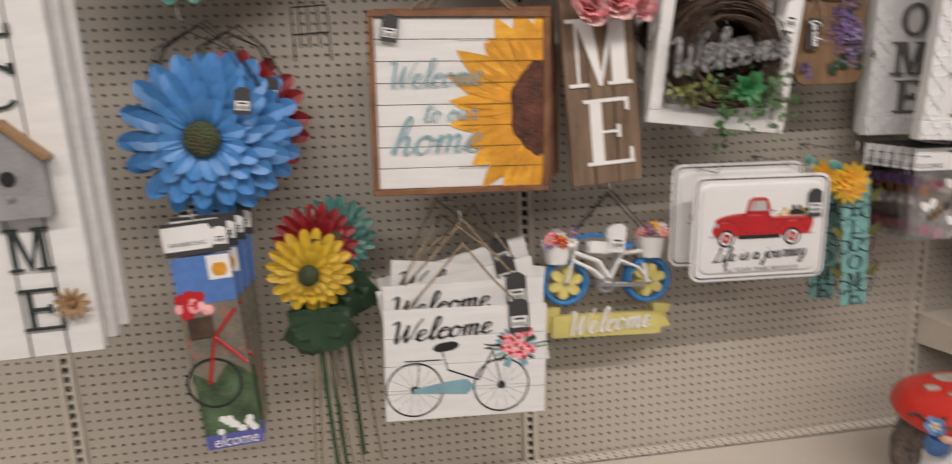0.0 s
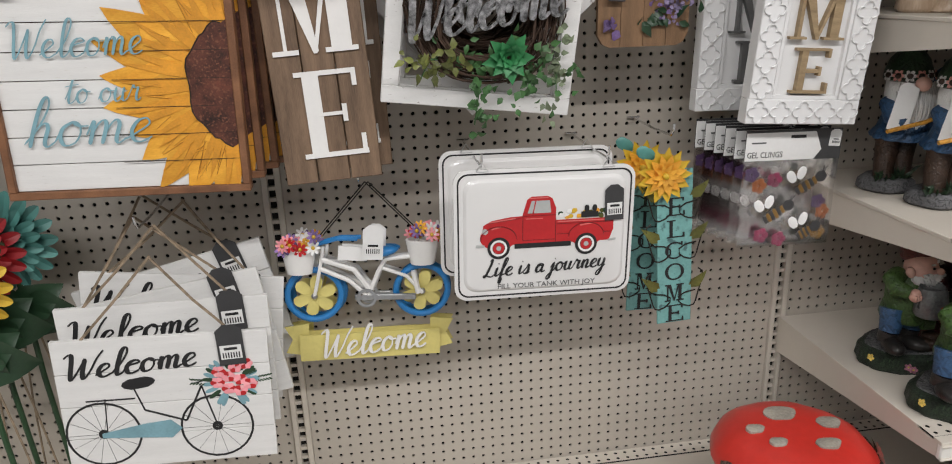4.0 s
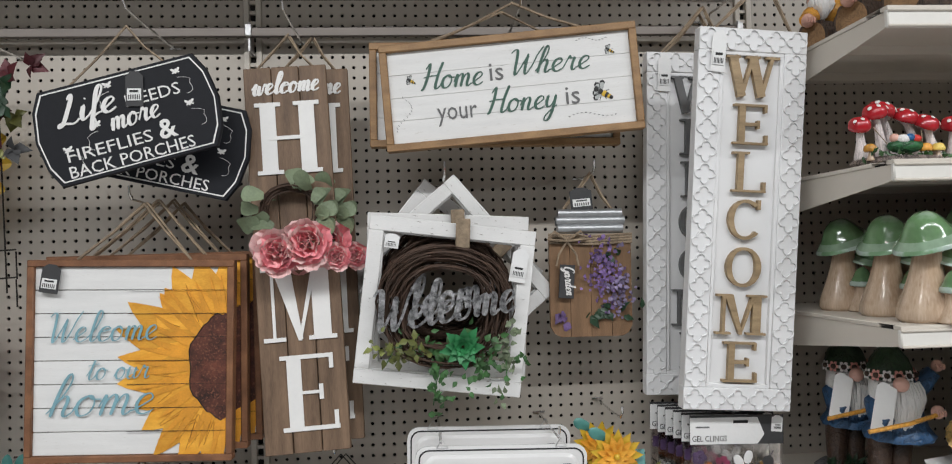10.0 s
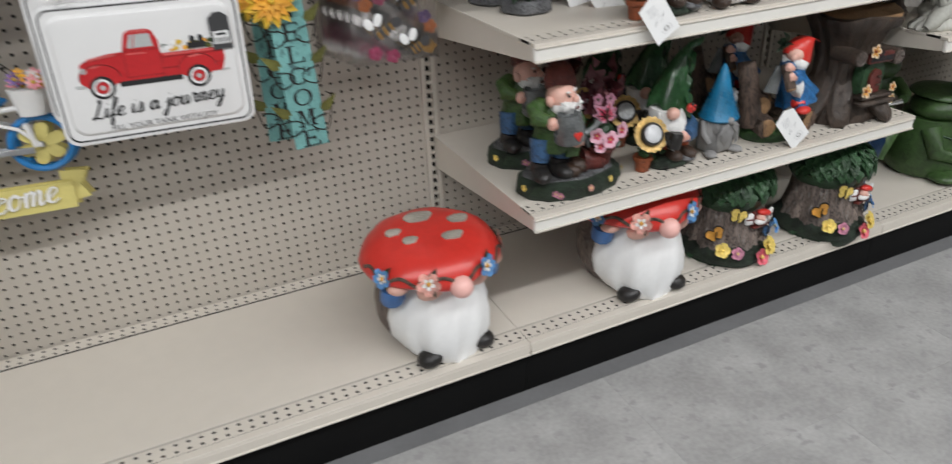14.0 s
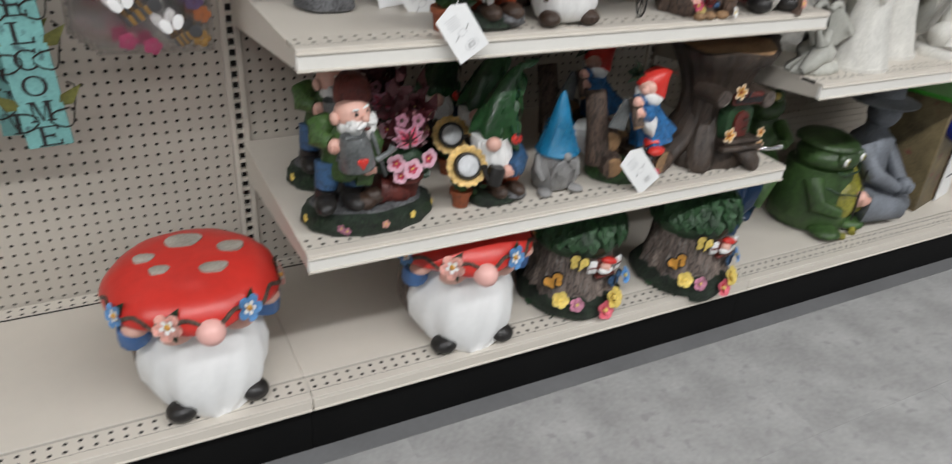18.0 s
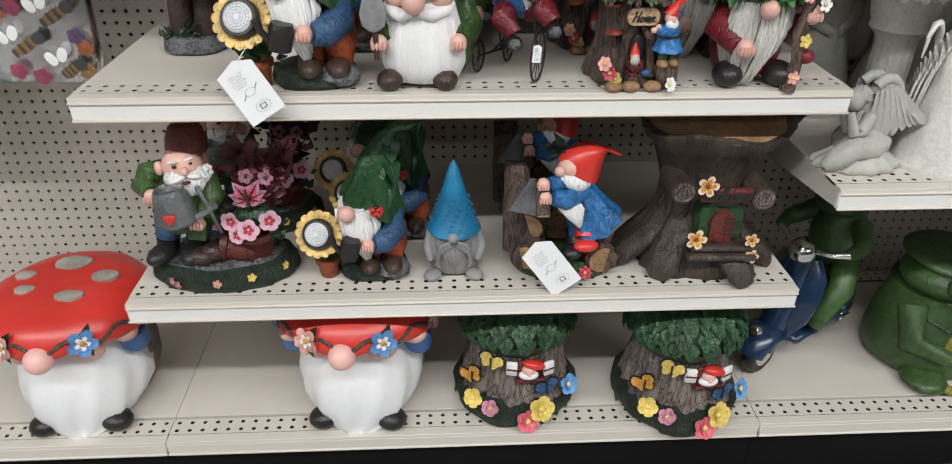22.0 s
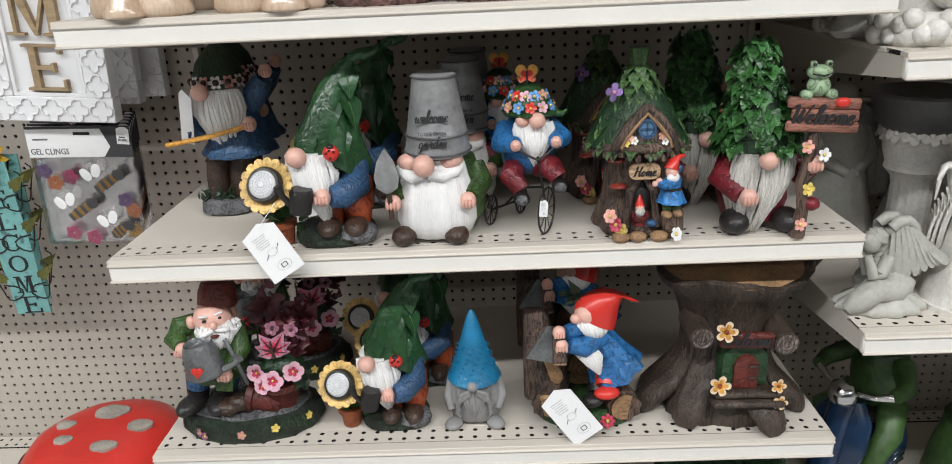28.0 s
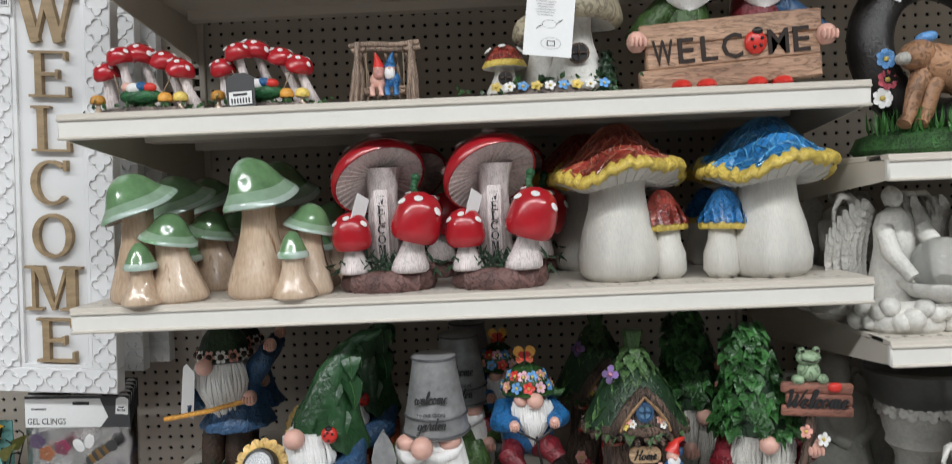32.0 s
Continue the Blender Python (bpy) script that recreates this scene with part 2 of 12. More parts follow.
            fs = [tuple(range(n)), tuple(range(2 * n - 1, n - 1, -1))] + [(i, n + i, n + (i + 1) % n, (i + 1) % n) for i in range(n)]
        return self.add(vs, fs, mat)

    def text(self, words, size, mat, at=(0, 0, 0), rot=(0, 0, 0), depth=0.001, shear=0.0, bold=0.0, wide=None):
        """Lettering that stands upright and faces -y, its middle at the given place. wide: the width to which it is fitted."""
        vs, fs = text_mesh(words, size, depth, shear, bold)
        if not vs:
            return self
        lo, hi = min(v[0] for v in vs), max(v[0] for v in vs)
        bo, to = min(v[1] for v in vs), max(v[1] for v in vs)
        k = wide / (hi - lo) if wide else 1.0
        m, at = turn(*rot), Vector(at)
        return self.add([at + m @ Vector(((x - (lo + hi) / 2) * k, -z, y - (bo + to) / 2)) for x, y, z in vs], fs, mat)

    def penned(self, words, xh, wide, mat, at=(0, 0, 0), rot=(0, 0, 0), thick=0.16, depth=0.0008, slant=SLANT):
        """Pen lettering that faces -y. at: the middle of its baseline; xh: height of a small letter; thick: of a down stroke, in xh."""
        m, at, x, lines = turn(*rot), Vector(at), 0.0, []
        for ch in words:
            adv, strokes = GLYPHS[ch]
            for st in strokes.split("|") if strokes else ():
                pts = [tuple(float(v) for v in q.split(",")) for q in st.split()]
                lines.append([(x + a + slant * b, b) for a, b in glide(pts)])
            x += adv
        lo, hi = min(p[0] for l in lines for p in l), max(p[0] for l in lines for p in l)
        kx, climb = wide / (hi - lo), 0.0004 + 0.2 * depth
        for q, l in enumerate(lines):
            pts = [((a - (lo + hi) / 2) * kx, b * xh) for a, b in l]
            rows = []
            for i, p in enumerate(pts):
                d = Vector(pts[min(i + 1, len(pts) - 1)]) - Vector(pts[max(i - 1, 0)])
                d = d.normalized() if d.length > 1e-9 else Vector((1, 0))
                w = xh * thick * (0.38 + 0.62 * max(0.0, -d.y) + 0.12 * abs(d.y)) * (0.55 if i in (0, len(pts) - 1) else 1) / 2
                nx, nz, e = -d.y * w, d.x * w, depth + climb * (0.3 * (q % 5) + i / len(pts))
                rows.append([at + m @ Vector((p[0] + nx, -e, p[1] + nz)), at + m @ Vector((p[0] - nx, -e, p[1] - nz)), at + m @ Vector((p[0] - nx, 0, p[1] - nz)), at + m @ Vector((p[0] + nx, 0, p[1] + nz))])
            self.grid(rows, mat)
        return self

    def petal(self, at, length, width, mat, rot=(0, 0, 0), cup=0.25, tip=0.6, n=4, blunt=False, fold=0.22):
        """A leaf or petal that grows along local +x, its face to local +z, cupped along its length; blunt: with a round end."""
        m, at, rows = turn(*rot), Vector(at), []
        for i in range(n + 1):
            u = i / n
            u = math.sin(u * math.pi / 2) if blunt else u
            if blunt:
                w = width / 2 * (0.45 + 0.55 * math.sin(math.pi / 2 * min(1, u / 0.76)) if u < 0.76 else math.sqrt(max(0.01, 1 - ((u - 0.76) / 0.24) ** 2)))
            else:
                w = width / 2 * (math.sin(math.pi * (0.08 + 0.92 * u ** tip)) + (0.16 if u < 0.5 else 0.0))
            z = -cup * length * (u - 0.5) ** 2
            rows.append([at + m @ Vector((u * length, -w, z + fold * w)), at + m @ Vector((u * length, 0, z - 0.05 * w)), at + m @ Vector((u * length, w, z + fold * w))])
        vs, fs = [p for r in rows for p in r], []
        for i in range(n):
            for j in range(2):
                a = i * 3 + j
                fs.append((a, a + 3, a + 4, a + 1))
        return self.add(vs, fs, mat)

    def bloom(self, at, r, mat, heart, rot=(0, 0, 0), petals=5, width=0.75, cup=0.5, core=0.26):
        """A small open flower that faces local +z."""
        e = turn(*rot)
        for i in range(petals):
            q = (e @ turn(0, -14, 360 * i / petals)).to_euler()
            self.petal(at, r, r * width, mat, [math.degrees(a) for a in q], cup=cup, n=4, blunt=True)
        self.ball(Vector(at) + e @ Vector((0, 0, r * 0.1)), r * core, heart, seg=8, ring=6)
        return self

    def link(self, name, sharp=38):
        me = bpy.data.meshes.new(name)
        me.from_pydata(self.v, [], self.f)
        for mat in self.mats:
            me.materials.append(mat)
        if len(self.mats) > 1:
            me.polygons.foreach_set("material_index", self.m)
        me.polygons.foreach_set("use_smooth", [True] * len(self.f))
        me.update()
        me.set_sharp_from_angle(angle=radians(sharp))
        return new(name, me)


# ---- materials ----
MATS = {}


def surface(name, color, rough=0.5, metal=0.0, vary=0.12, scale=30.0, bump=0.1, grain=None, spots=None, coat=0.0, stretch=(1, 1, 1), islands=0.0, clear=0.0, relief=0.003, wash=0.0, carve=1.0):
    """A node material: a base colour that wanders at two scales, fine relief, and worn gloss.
    wash: how far the colour is darkened along the carved lines; carve: how close these lie."""
    if name in MATS:
        return MATS[name]
    mat = bpy.data.materials.new(name)
    mat.use_nodes = True
    nt = mat.node_tree
    nodes, links = nt.nodes, nt.links
    bsdf = nodes["Principled BSDF"]
    tc, mp = nodes.new("ShaderNodeTexCoord"), nodes.new("ShaderNodeMapping")
    mp.inputs["Scale"].default_value = stretch
    links.new(tc.outputs["Object"], mp.inputs["Vector"])
    big, fine = nodes.new("ShaderNodeTexNoise"), nodes.new("ShaderNodeTexNoise")
    big.inputs["Scale"].default_value, big.inputs["Detail"].default_value = scale * 0.3, 4
    fine.inputs["Scale"].default_value, fine.inputs["Detail"].default_value = scale * 4, 5
    links.new(mp.outputs[0], big.inputs["Vector"])
    links.new(mp.outputs[0], fine.inputs["Vector"])
    mixf = nodes.new("ShaderNodeMath")
    mixf.operation = "MULTIPLY_ADD"
    mixf.inputs[1].default_value = 0.45
    links.new(fine.outputs["Fac"], mixf.inputs[0])
    links.new(big.outputs["Fac"], mixf.inputs[2])
    ramp = nodes.new("ShaderNodeValToRGB")
    ramp.color_ramp.elements[0].position, ramp.color_ramp.elements[1].position = 0.45, 1.0
    dark = [max(0.0, c * (1 - vary * 1.6)) for c in color]
    light = [min(1.0, c * (1 + vary)) for c in color]
    if grain:
        dark = grain
    ramp.color_ramp.elements[0].color, ramp.color_ramp.elements[1].color = (*dark, 1), (*light, 1)
    links.new(mixf.outputs[0], ramp.inputs[0])
    out = ramp.outputs[0]
    if spots:
        vor = nodes.new("ShaderNodeTexNoise")
        vor.inputs["Scale"].default_value, vor.inputs["Detail"].default_value = spots[1], 6
        links.new(mp.outputs[0], vor.inputs["Vector"])
        sr = nodes.new("ShaderNodeMapRange")
        sr.inputs[1].default_value, sr.inputs[2].default_value = spots[2], spots[2] + 0.1
        links.new(vor.outputs["Fac"], sr.inputs[0])
        mx = nodes.new("ShaderNodeMix")
        mx.data_type = "RGBA"
        mx.inputs["B"].default_value = mx.inputs[7].default_value = (*spots[0], 1)
        links.new(sr.outputs[0], mx.inputs[0])
        links.new(out, mx.inputs[6])
        out = mx.outputs[2]
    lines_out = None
    # one noise both sinks the bump lines and darkens the colour along them
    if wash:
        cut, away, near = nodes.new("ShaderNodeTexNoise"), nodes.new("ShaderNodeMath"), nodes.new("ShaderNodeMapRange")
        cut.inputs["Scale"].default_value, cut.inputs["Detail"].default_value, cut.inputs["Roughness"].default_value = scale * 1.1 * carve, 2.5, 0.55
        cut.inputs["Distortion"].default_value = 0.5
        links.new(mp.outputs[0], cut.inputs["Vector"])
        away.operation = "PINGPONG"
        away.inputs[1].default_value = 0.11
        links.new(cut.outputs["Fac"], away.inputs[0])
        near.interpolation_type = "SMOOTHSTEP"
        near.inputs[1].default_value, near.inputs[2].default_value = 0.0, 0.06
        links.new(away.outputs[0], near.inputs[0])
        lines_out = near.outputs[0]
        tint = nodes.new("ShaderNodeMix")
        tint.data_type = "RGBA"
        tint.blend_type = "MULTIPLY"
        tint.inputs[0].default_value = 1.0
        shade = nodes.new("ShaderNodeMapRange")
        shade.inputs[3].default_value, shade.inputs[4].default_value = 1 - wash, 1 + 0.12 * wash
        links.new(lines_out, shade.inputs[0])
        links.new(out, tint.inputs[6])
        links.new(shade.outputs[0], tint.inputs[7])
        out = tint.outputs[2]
    if islands:
        geo, hsv, mr = nodes.new("ShaderNodeNewGeometry"), nodes.new("ShaderNodeHueSaturation"), nodes.new("ShaderNodeMapRange")
        mr.inputs[3].default_value, mr.inputs[4].default_value = 1 - islands, 1 + islands
        links.new(geo.outputs["Random Per Island"], mr.inputs[0])
        links.new(mr.outputs[0], hsv.inputs["Value"])
        links.new(out, hsv.inputs["Color"])
        out = hsv.outputs[0]
    links.new(out, bsdf.inputs["Base Color"])
    rr = nodes.new("ShaderNodeMapRange")
    rr.inputs[3].default_value, rr.inputs[4].default_value = max(0.04, rough - 0.08), min(1.0, rough + 0.1)
    links.new(big.outputs["Fac"], rr.inputs[0])
    links.new(rr.outputs[0], bsdf.inputs["Roughness"])
    bsdf.inputs["Metallic"].default_value = metal
    bsdf.inputs["Coat Weight"].default_value = coat
    bsdf.inputs["Coat Roughness"].default_value = 0.15
    if clear:
        bsdf.inputs["Transmission Weight"].default_value = clear
        bsdf.inputs["IOR"].default_value = 1.45
    if bump:
        bp = nodes.new("ShaderNodeBump")
        bp.inputs["Strength"].default_value, bp.inputs["Distance"].default_value = bump, relief
        links.new(fine.outputs["Fac"], bp.inputs["Height"])
        links.new(bp.outputs[0], bsdf.inputs["Normal"])
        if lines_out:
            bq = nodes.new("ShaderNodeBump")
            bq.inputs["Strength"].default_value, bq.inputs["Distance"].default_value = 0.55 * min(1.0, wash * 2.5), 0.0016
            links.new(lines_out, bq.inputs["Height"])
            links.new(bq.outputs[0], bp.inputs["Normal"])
    MATS[name] = mat
    return mat


almond = surface("almond_enamel", (0.62, 0.57, 0.50), 0.42, vary=0.03, scale=6, bump=0.02)
peg = surface("pegboard_enamel", (0.50, 0.455, 0.395), 0.5, vary=0.04, scale=5, bump=0.03)
# near-black for hollows and holes: their shade given as a colour
hole_shade = surface("hollow_shade", (0.02, 0.018, 0.016), 0.9, vary=0.1)
black = surface("black_plastic", (0.005, 0.005, 0.005), 0.6, vary=0.2, scale=20)
black.node_tree.nodes["Principled BSDF"].inputs["Specular IOR Level"].default_value = 0.12
chrome = surface("chrome", (0.72, 0.72, 0.72), 0.18, metal=1.0, vary=0.05, bump=0.0)
wire = surface("dark_wire", (0.045, 0.04, 0.035), 0.45, metal=0.7, vary=0.2)
vinyl = surface("grey_vinyl", (0.375, 0.37, 0.362), 0.5, vary=0.2, scale=20, bump=0.06, spots=((0.30, 0.294, 0.29), 30, 0.56))
plaster = surface("white_ceiling_paint", (0.24, 0.24, 0.24), 0.8, vary=0.04, scale=4)
wall_paint = surface("pale_wall_paint", (0.2, 0.2, 0.195), 0.8, vary=0.04, scale=3)
steel = surface("light_steel", (0.6, 0.6, 0.6), 0.35, metal=0.9, vary=0.06)
paper = surface("white_paper", (0.80, 0.80, 0.79), 0.6, vary=0.03)
ink = surface("black_ink", (0.015, 0.015, 0.016), 0.5, vary=0.1, bump=0.0)

# ---- setting ----
BAY, DECK, FRONT = 1.219, 0.169, -0.573
PITCH = 0.0254
LEFT_END, RIGHT_END = -3 * BAY, 3 * BAY


def perforated(name, cols, rows, pitch_x, pitch_z, hole, mat, deep=0.004, sides=8, upright=True):
    """A sheet with a real round hole in the middle of every cell, from its lower left corner."""
    ang = [math.pi / 4 + 2 * math.pi * k / sides for k in range(sides)]
    square = [(max(-0.5, min(0.5, 0.7072 * math.cos(a))), max(-0.5, min(0.5, 0.7072 * math.sin(a)))) for a in ang]
    cell = [(x * pitch_x, z * pitch_z, 0.0) for x, z in square] + [(hole * math.cos(a), hole * math.sin(a), 0.0) for a in ang] + [(hole * math.cos(a), hole * math.sin(a), deep) for a in ang]
    quads = [(k, (k + 1) % sides, sides + (k + 1) % sides, sides + k) for k in range(sides)]
    quads += [(sides + k, sides + (k + 1) % sides, 2 * sides + (k + 1) % sides, 2 * sides + k) for k in range(sides)]
    base, face = np.array(cell), np.array(quads)
    gx, gz = np.meshgrid((np.arange(cols) + 0.5) * pitch_x, (np.arange(rows) + 0.5) * pitch_z)
    off = np.stack([gx.ravel(), gz.ravel(), np.zeros(gx.size)], -1)
    vs = (base[None] + off[:, None]).reshape(-1, 3)
    fs = (face[None] + (np.arange(len(off)) * len(base))[:, None, None]).reshape(-1, 4)
    vs = vs[:, [0, 2, 1]] if upright else vs * (1, 1, -1)
    me = bpy.data.meshes.new(name)
    me.from_pydata(vs.tolist(), [], fs.tolist())
    me.materials.append(mat)
    me.update()
    return new(name, me)


def slab(name, lo, hi, mat, label, category, kind="structure", bev=0.0, parent=None):
    kit = Kit()
    kit.box([(a + b) / 2 for a, b in zip(lo, hi)], [b - a for a, b in zip(lo, hi)], mat, bev=bev)
    ob = part(name, kit, parent, label)
    return tagged(ob, label, category, "", kind) if not parent else ob


floor = slab("floor", (-7, -13, -0.08), (7, 3.5, -0.004), vinyl, "grey stone-look vinyl tile floor of the aisle", "floor")
slab("ceiling", (-7, -13, 3.8), (7, 3.5, 3.9), plaster, "plain white ceiling", "ceiling")
slab("wall_south", (-7, -13.1, 0), (7, -13, 3.8), wall_paint, "plain pale wall behind the aisle", "wall")
slab("wall_north", (-7, 3.5, 0), (7, 3.6, 3.8), wall_paint, "plain pale wall behind the shelving", "wall")
slab("wall_west", (-7.1, -13, 0), (-7, 3.5, 3.8), wall_paint, "plain pale end wall", "wall")
slab("wall_east", (7, -13, 0), (7.1, 3.5, 3.8), wall_paint, "plain pale end wall", "wall")

# the run of shelving: back panels, uprights, base
run = thing("wall_shelving", "long almond metal gondola shelving run with pegboard back", "shelving", kind="structure")
for i in range(-3, 3):
    x0 = i * BAY + 0.022
    sheet = perforated("pegboard_panel", 46, 74, (BAY - 0.044) / 46, PITCH, 0.0043, peg)
    sheet.location = (x0, 0.0, DECK - 0.004)
    sheet.parent = run
    sheet["label"] = "perforated almond pegboard panel"
# near-black sheet behind the pegboard; the hollow's shade is put into its colour
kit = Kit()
kit.box((0, 0.05, 1.1), (6 * BAY, 0.02, 2.2), hole_shade)
part("shade_backing", kit, run)
for i in range(-3, 4):
    x = i * BAY
    kit = Kit()
    for s in (-1, 1):
        kit.box((x + s * 0.0145, 0.002, 1.12), (0.0135, 0.02, 2.16), almond, bev=0.002)
    up = part("upright", kit, run, "slotted almond steel upright")
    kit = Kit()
    # black bar behind the slots, painted in place of the shade inside
    kit.box((x, 0.02, 1.12), (0.016, 0.02, 2.16), hole_shade)
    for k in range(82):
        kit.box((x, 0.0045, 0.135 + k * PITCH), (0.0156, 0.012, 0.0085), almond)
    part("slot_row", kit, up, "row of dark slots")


def perforations(x0, width, y0, z, parent):
    """The two rows of holes near a shelf's front edge."""
    n = int(width / 0.0254)
    strip = perforated("hole_strip", n, 2, width / n, 0.0215, 0.0046, almond, deep=0.0007, upright=False)
    strip.location = (x0, y0 + 0.022, z)
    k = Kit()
    # solid black box under the strip, coloured as the shade seen through the holes
    k.box((x0 + width / 2, y0 + 0.0435, z - 0.009), (width - 0.012, 0.043, 0.008), hole_shade)
    part("hole_shade_box", k, parent)
    strip.parent = parent


def shelf(x0, z, depth, name="shelf", label="almond metal shelf with a white price rail"):
    """z: its top. Front at y -depth."""
    base = thing(name, label, "shelf", (x0 + 0.003, 0, z), group="shelves of the run", kind="structure")
    w = BAY - 0.006
    kit = Kit()
    kit.box((w / 2, -(depth - 0.065) / 2 - 0.004, -0.004), (w, depth - 0.065 - 0.008, 0.008), almond, bev=0.001)
    kit.box((w / 2, -depth + 0.011, -0.004), (w, 0.022, 0.008), almond, bev=0.001)
    kit.box((w / 2, -0.09, -0.016), (w - 0.05, 0.03, 0.022), almond)
    kit.box((w / 2, -depth * 0.55, -0.016), (w - 0.05, 0.05, 0.022), almond)
    part("deck", kit, base)
    perforations(0, w, -depth, 0.0, base)
    kit = Kit()
    kit.box((w / 2, -depth + 0.006, -0.022), (w, 0.012, 0.034), surface("rail_white", (0.74, 0.72, 0.67), 0.35, vary=0.03, bump=0.01), bev=0.003)
    kit.box((w / 2, -depth - 0.001, -0.009), (w, 0.006, 0.005), almond, bev=0.002)
    kit.box((w / 2, -depth - 0.001, -0.037), (w, 0.006, 0.005), almond, bev=0.002)
    part("price_rail", kit, base)
    for s in (0.004, w - 0.004):
        kit = Kit()
        side = [(-0.002, -0.1), (-depth + 0.03, -0.04), (-depth + 0.0125, -0.037), (-depth + 0.0125, -0.0085), (-0.002, -0.0085)]
        vs = [(s + d, y, zz) for d in (-0.0015, 0.0015) for y, zz in side]
        kit.add(vs, [(0, 1, 2, 3, 4), (9, 8, 7, 6, 5)] + [(i, i + 5, (i + 1) % 5 + 5, (i + 1) % 5) for i in range(5)], almond)
        part("bracket", kit, base)
    return base


def base_deck(x0):
    base = thing("base_shelf", "almond metal base shelf over a black kick plate", "shelf", (x0 + 0.0006, 0, DECK), group="base shelves of the run", kind="structure")
    w = BAY - 0.0012
    depth = -FRONT - 0.013
    kit = Kit()
    kit.box((w / 2, -(depth - 0.065) / 2 + 0.008, -0.006), (w, depth - 0.065, 0.012), almond, bev=0.001)
    kit.box((w / 2, -depth + 0.011, -0.006), (w, 0.022, 0.012), almond, bev=0.001)
    part("deck", kit, base)
    perforations(0, w, -depth, 0.0, base)
    n = int(w / 0.0254)
    strip = perforated("hole_strip", n, 2, w / n, 0.0215, 0.0046, almond, deep=0.0007, upright=False)
    strip.location, strip.parent = (0, -0.05, 0.004), base
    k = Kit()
    # thin black sheet under the rear strip, hole shade put into its colour
    k.box((w / 2, -0.0285, 0.0006), (w, 0.043, 0.001), hole_shade)
    part("hole_shade_box", k, base)
    kit = Kit()
    kit.box((w / 2, -depth + 0.004, -0.019), (w, 0.01, 0.028), almond, bev=0.003)
    kit.box((w / 2, -depth - 0.001, -0.032), (w, 0.006, 0.006), almond, bev=0.002)
    part("front_lip", kit, base)
    kit = Kit()
    kit.box((w / 2, -depth + 0.03, -DECK / 2 - 0.008), (BAY, 0.012, DECK - 0.02), black, bev=0.001)
    part("kick_plate", kit, base, "black kick plate")
    return base


for i in range(-3, 3):
    base_deck(i * BAY)
S2, S3, S4, S5, S6 = 0.518, 0.898, 1.272, 1.565, 1.838
for z in (S2, S3, S4, S5, S6):
    shelf(0, z, -FRONT)
# the topmost of these shelves is unseen, added to shade the wall above R5
R3, R4, R5, R_SHADE = 0.738, 1.181, 1.453, 1.87
for z in (R3, R4, R5, R_SHADE):
    shelf(BAY, z, -FRONT + 0.03)


def header(x0):
    """The plain panel with a rolled lip and one row of slots that closes the run above the pegboard."""
    base = thing("header_panel", "almond metal header panel above the pegboard", "panel", (x0 + 0.003, 0, 2.052), group="header panels of the run", kind="structure")
    w = BAY - 0.006
    kit = Kit()
    kit.box((w / 2, 0.004, 0.1), (w, 0.03, 0.2), peg, bev=0.002)
    part("panel", kit, base)
    kit = Kit()
    kit.box((w / 2, -0.016, 0.006), (w, 0.026, 0.012), almond, bev=0.004)
    part("rolled_lip", kit, base)
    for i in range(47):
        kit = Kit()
        # each slot is a black patch on the panel, its inner shade painted
        kit.box((0.03 + i * 0.0246, -0.0115, 0.045), (0.009, 0.002, 0.006), hole_shade)
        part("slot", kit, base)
    return base


for i in (-3, -2, -1):
    header(i * BAY)
    # out-of-view shelf, put in to shade the header and upper pegboard
    shelf(i * BAY, 2.25, 0.47, label="unseen almond metal top shelf added to shade the board top")

# floor tiles: mottled planks with fine joints
tile_mesh = {}
for row in range(6):
    for col in range(-5, 5):
        w, d = 0.914, 0.457
        key = "tile"
        if key not in tile_mesh:
            k = Kit()
            k.box((w / 2, d / 2, -0.002), (w - 0.0003, d - 0.0003, 0.004), vinyl, bev=0.00015)
            tile_mesh[key] = k.link("tile").data
            bpy.data.objects.remove(bpy.data.objects["tile"])
        ob = new("tile", tile_mesh[key])
        ob.parent = floor
        ob.location = (col * w + (row % 2) * w * 0.45 + 0.2, -0.5 - (row + 1) * d, 0)

# flat darker band on the floor in front of the kick plates
slab("floor_strip", (LEFT_END, -0.585, 0.0005), (RIGHT_END, -0.535, 0.003), surface("floor_strip_grey", (0.17, 0.17, 0.172), 0.5, vary=0.1, scale=20), "darker grey floor strip along the kick plates", "trim")

# ---- hanging signs and flowers ----
white_wood = surface("white_painted_wood", (0.74, 0.73, 0.71), 0.55, vary=0.05, scale=25, bump=0.12, stretch=(1, 1, 8))
white_slat = surface("white_washed_slat", (0.76, 0.755, 0.74), 0.55, vary=0.05, scale=22, bump=0.12, stretch=(1, 6, 10), spots=((0.56, 0.53, 0.48), 60, 0.66))
brown_wood = surface("brown_stained_wood", (0.20, 0.128, 0.08), 0.6, vary=0.3, scale=26, bump=0.3, grain=(0.085, 0.052, 0.032), stretch=(6, 6, 0.6))
frame_wood = surface("reddish_frame_wood", (0.23, 0.105, 0.05), 0.5, vary=0.25, scale=30, bump=0.2, grain=(0.12, 0.05, 0.025), stretch=(3, 6, 3))
oak = surface("oak_frame_wood", (0.34, 0.205, 0.095), 0.5, vary=0.2, scale=30, bump=0.2, grain=(0.2, 0.11, 0.05), stretch=(2, 6, 5))
letter_wood = surface("driftwood_letter", (0.36, 0.26, 0.15), 0.55, vary=0.25, scale=40, bump=0.2, grain=(0.2, 0.14, 0.075), stretch=(1, 5, 6))
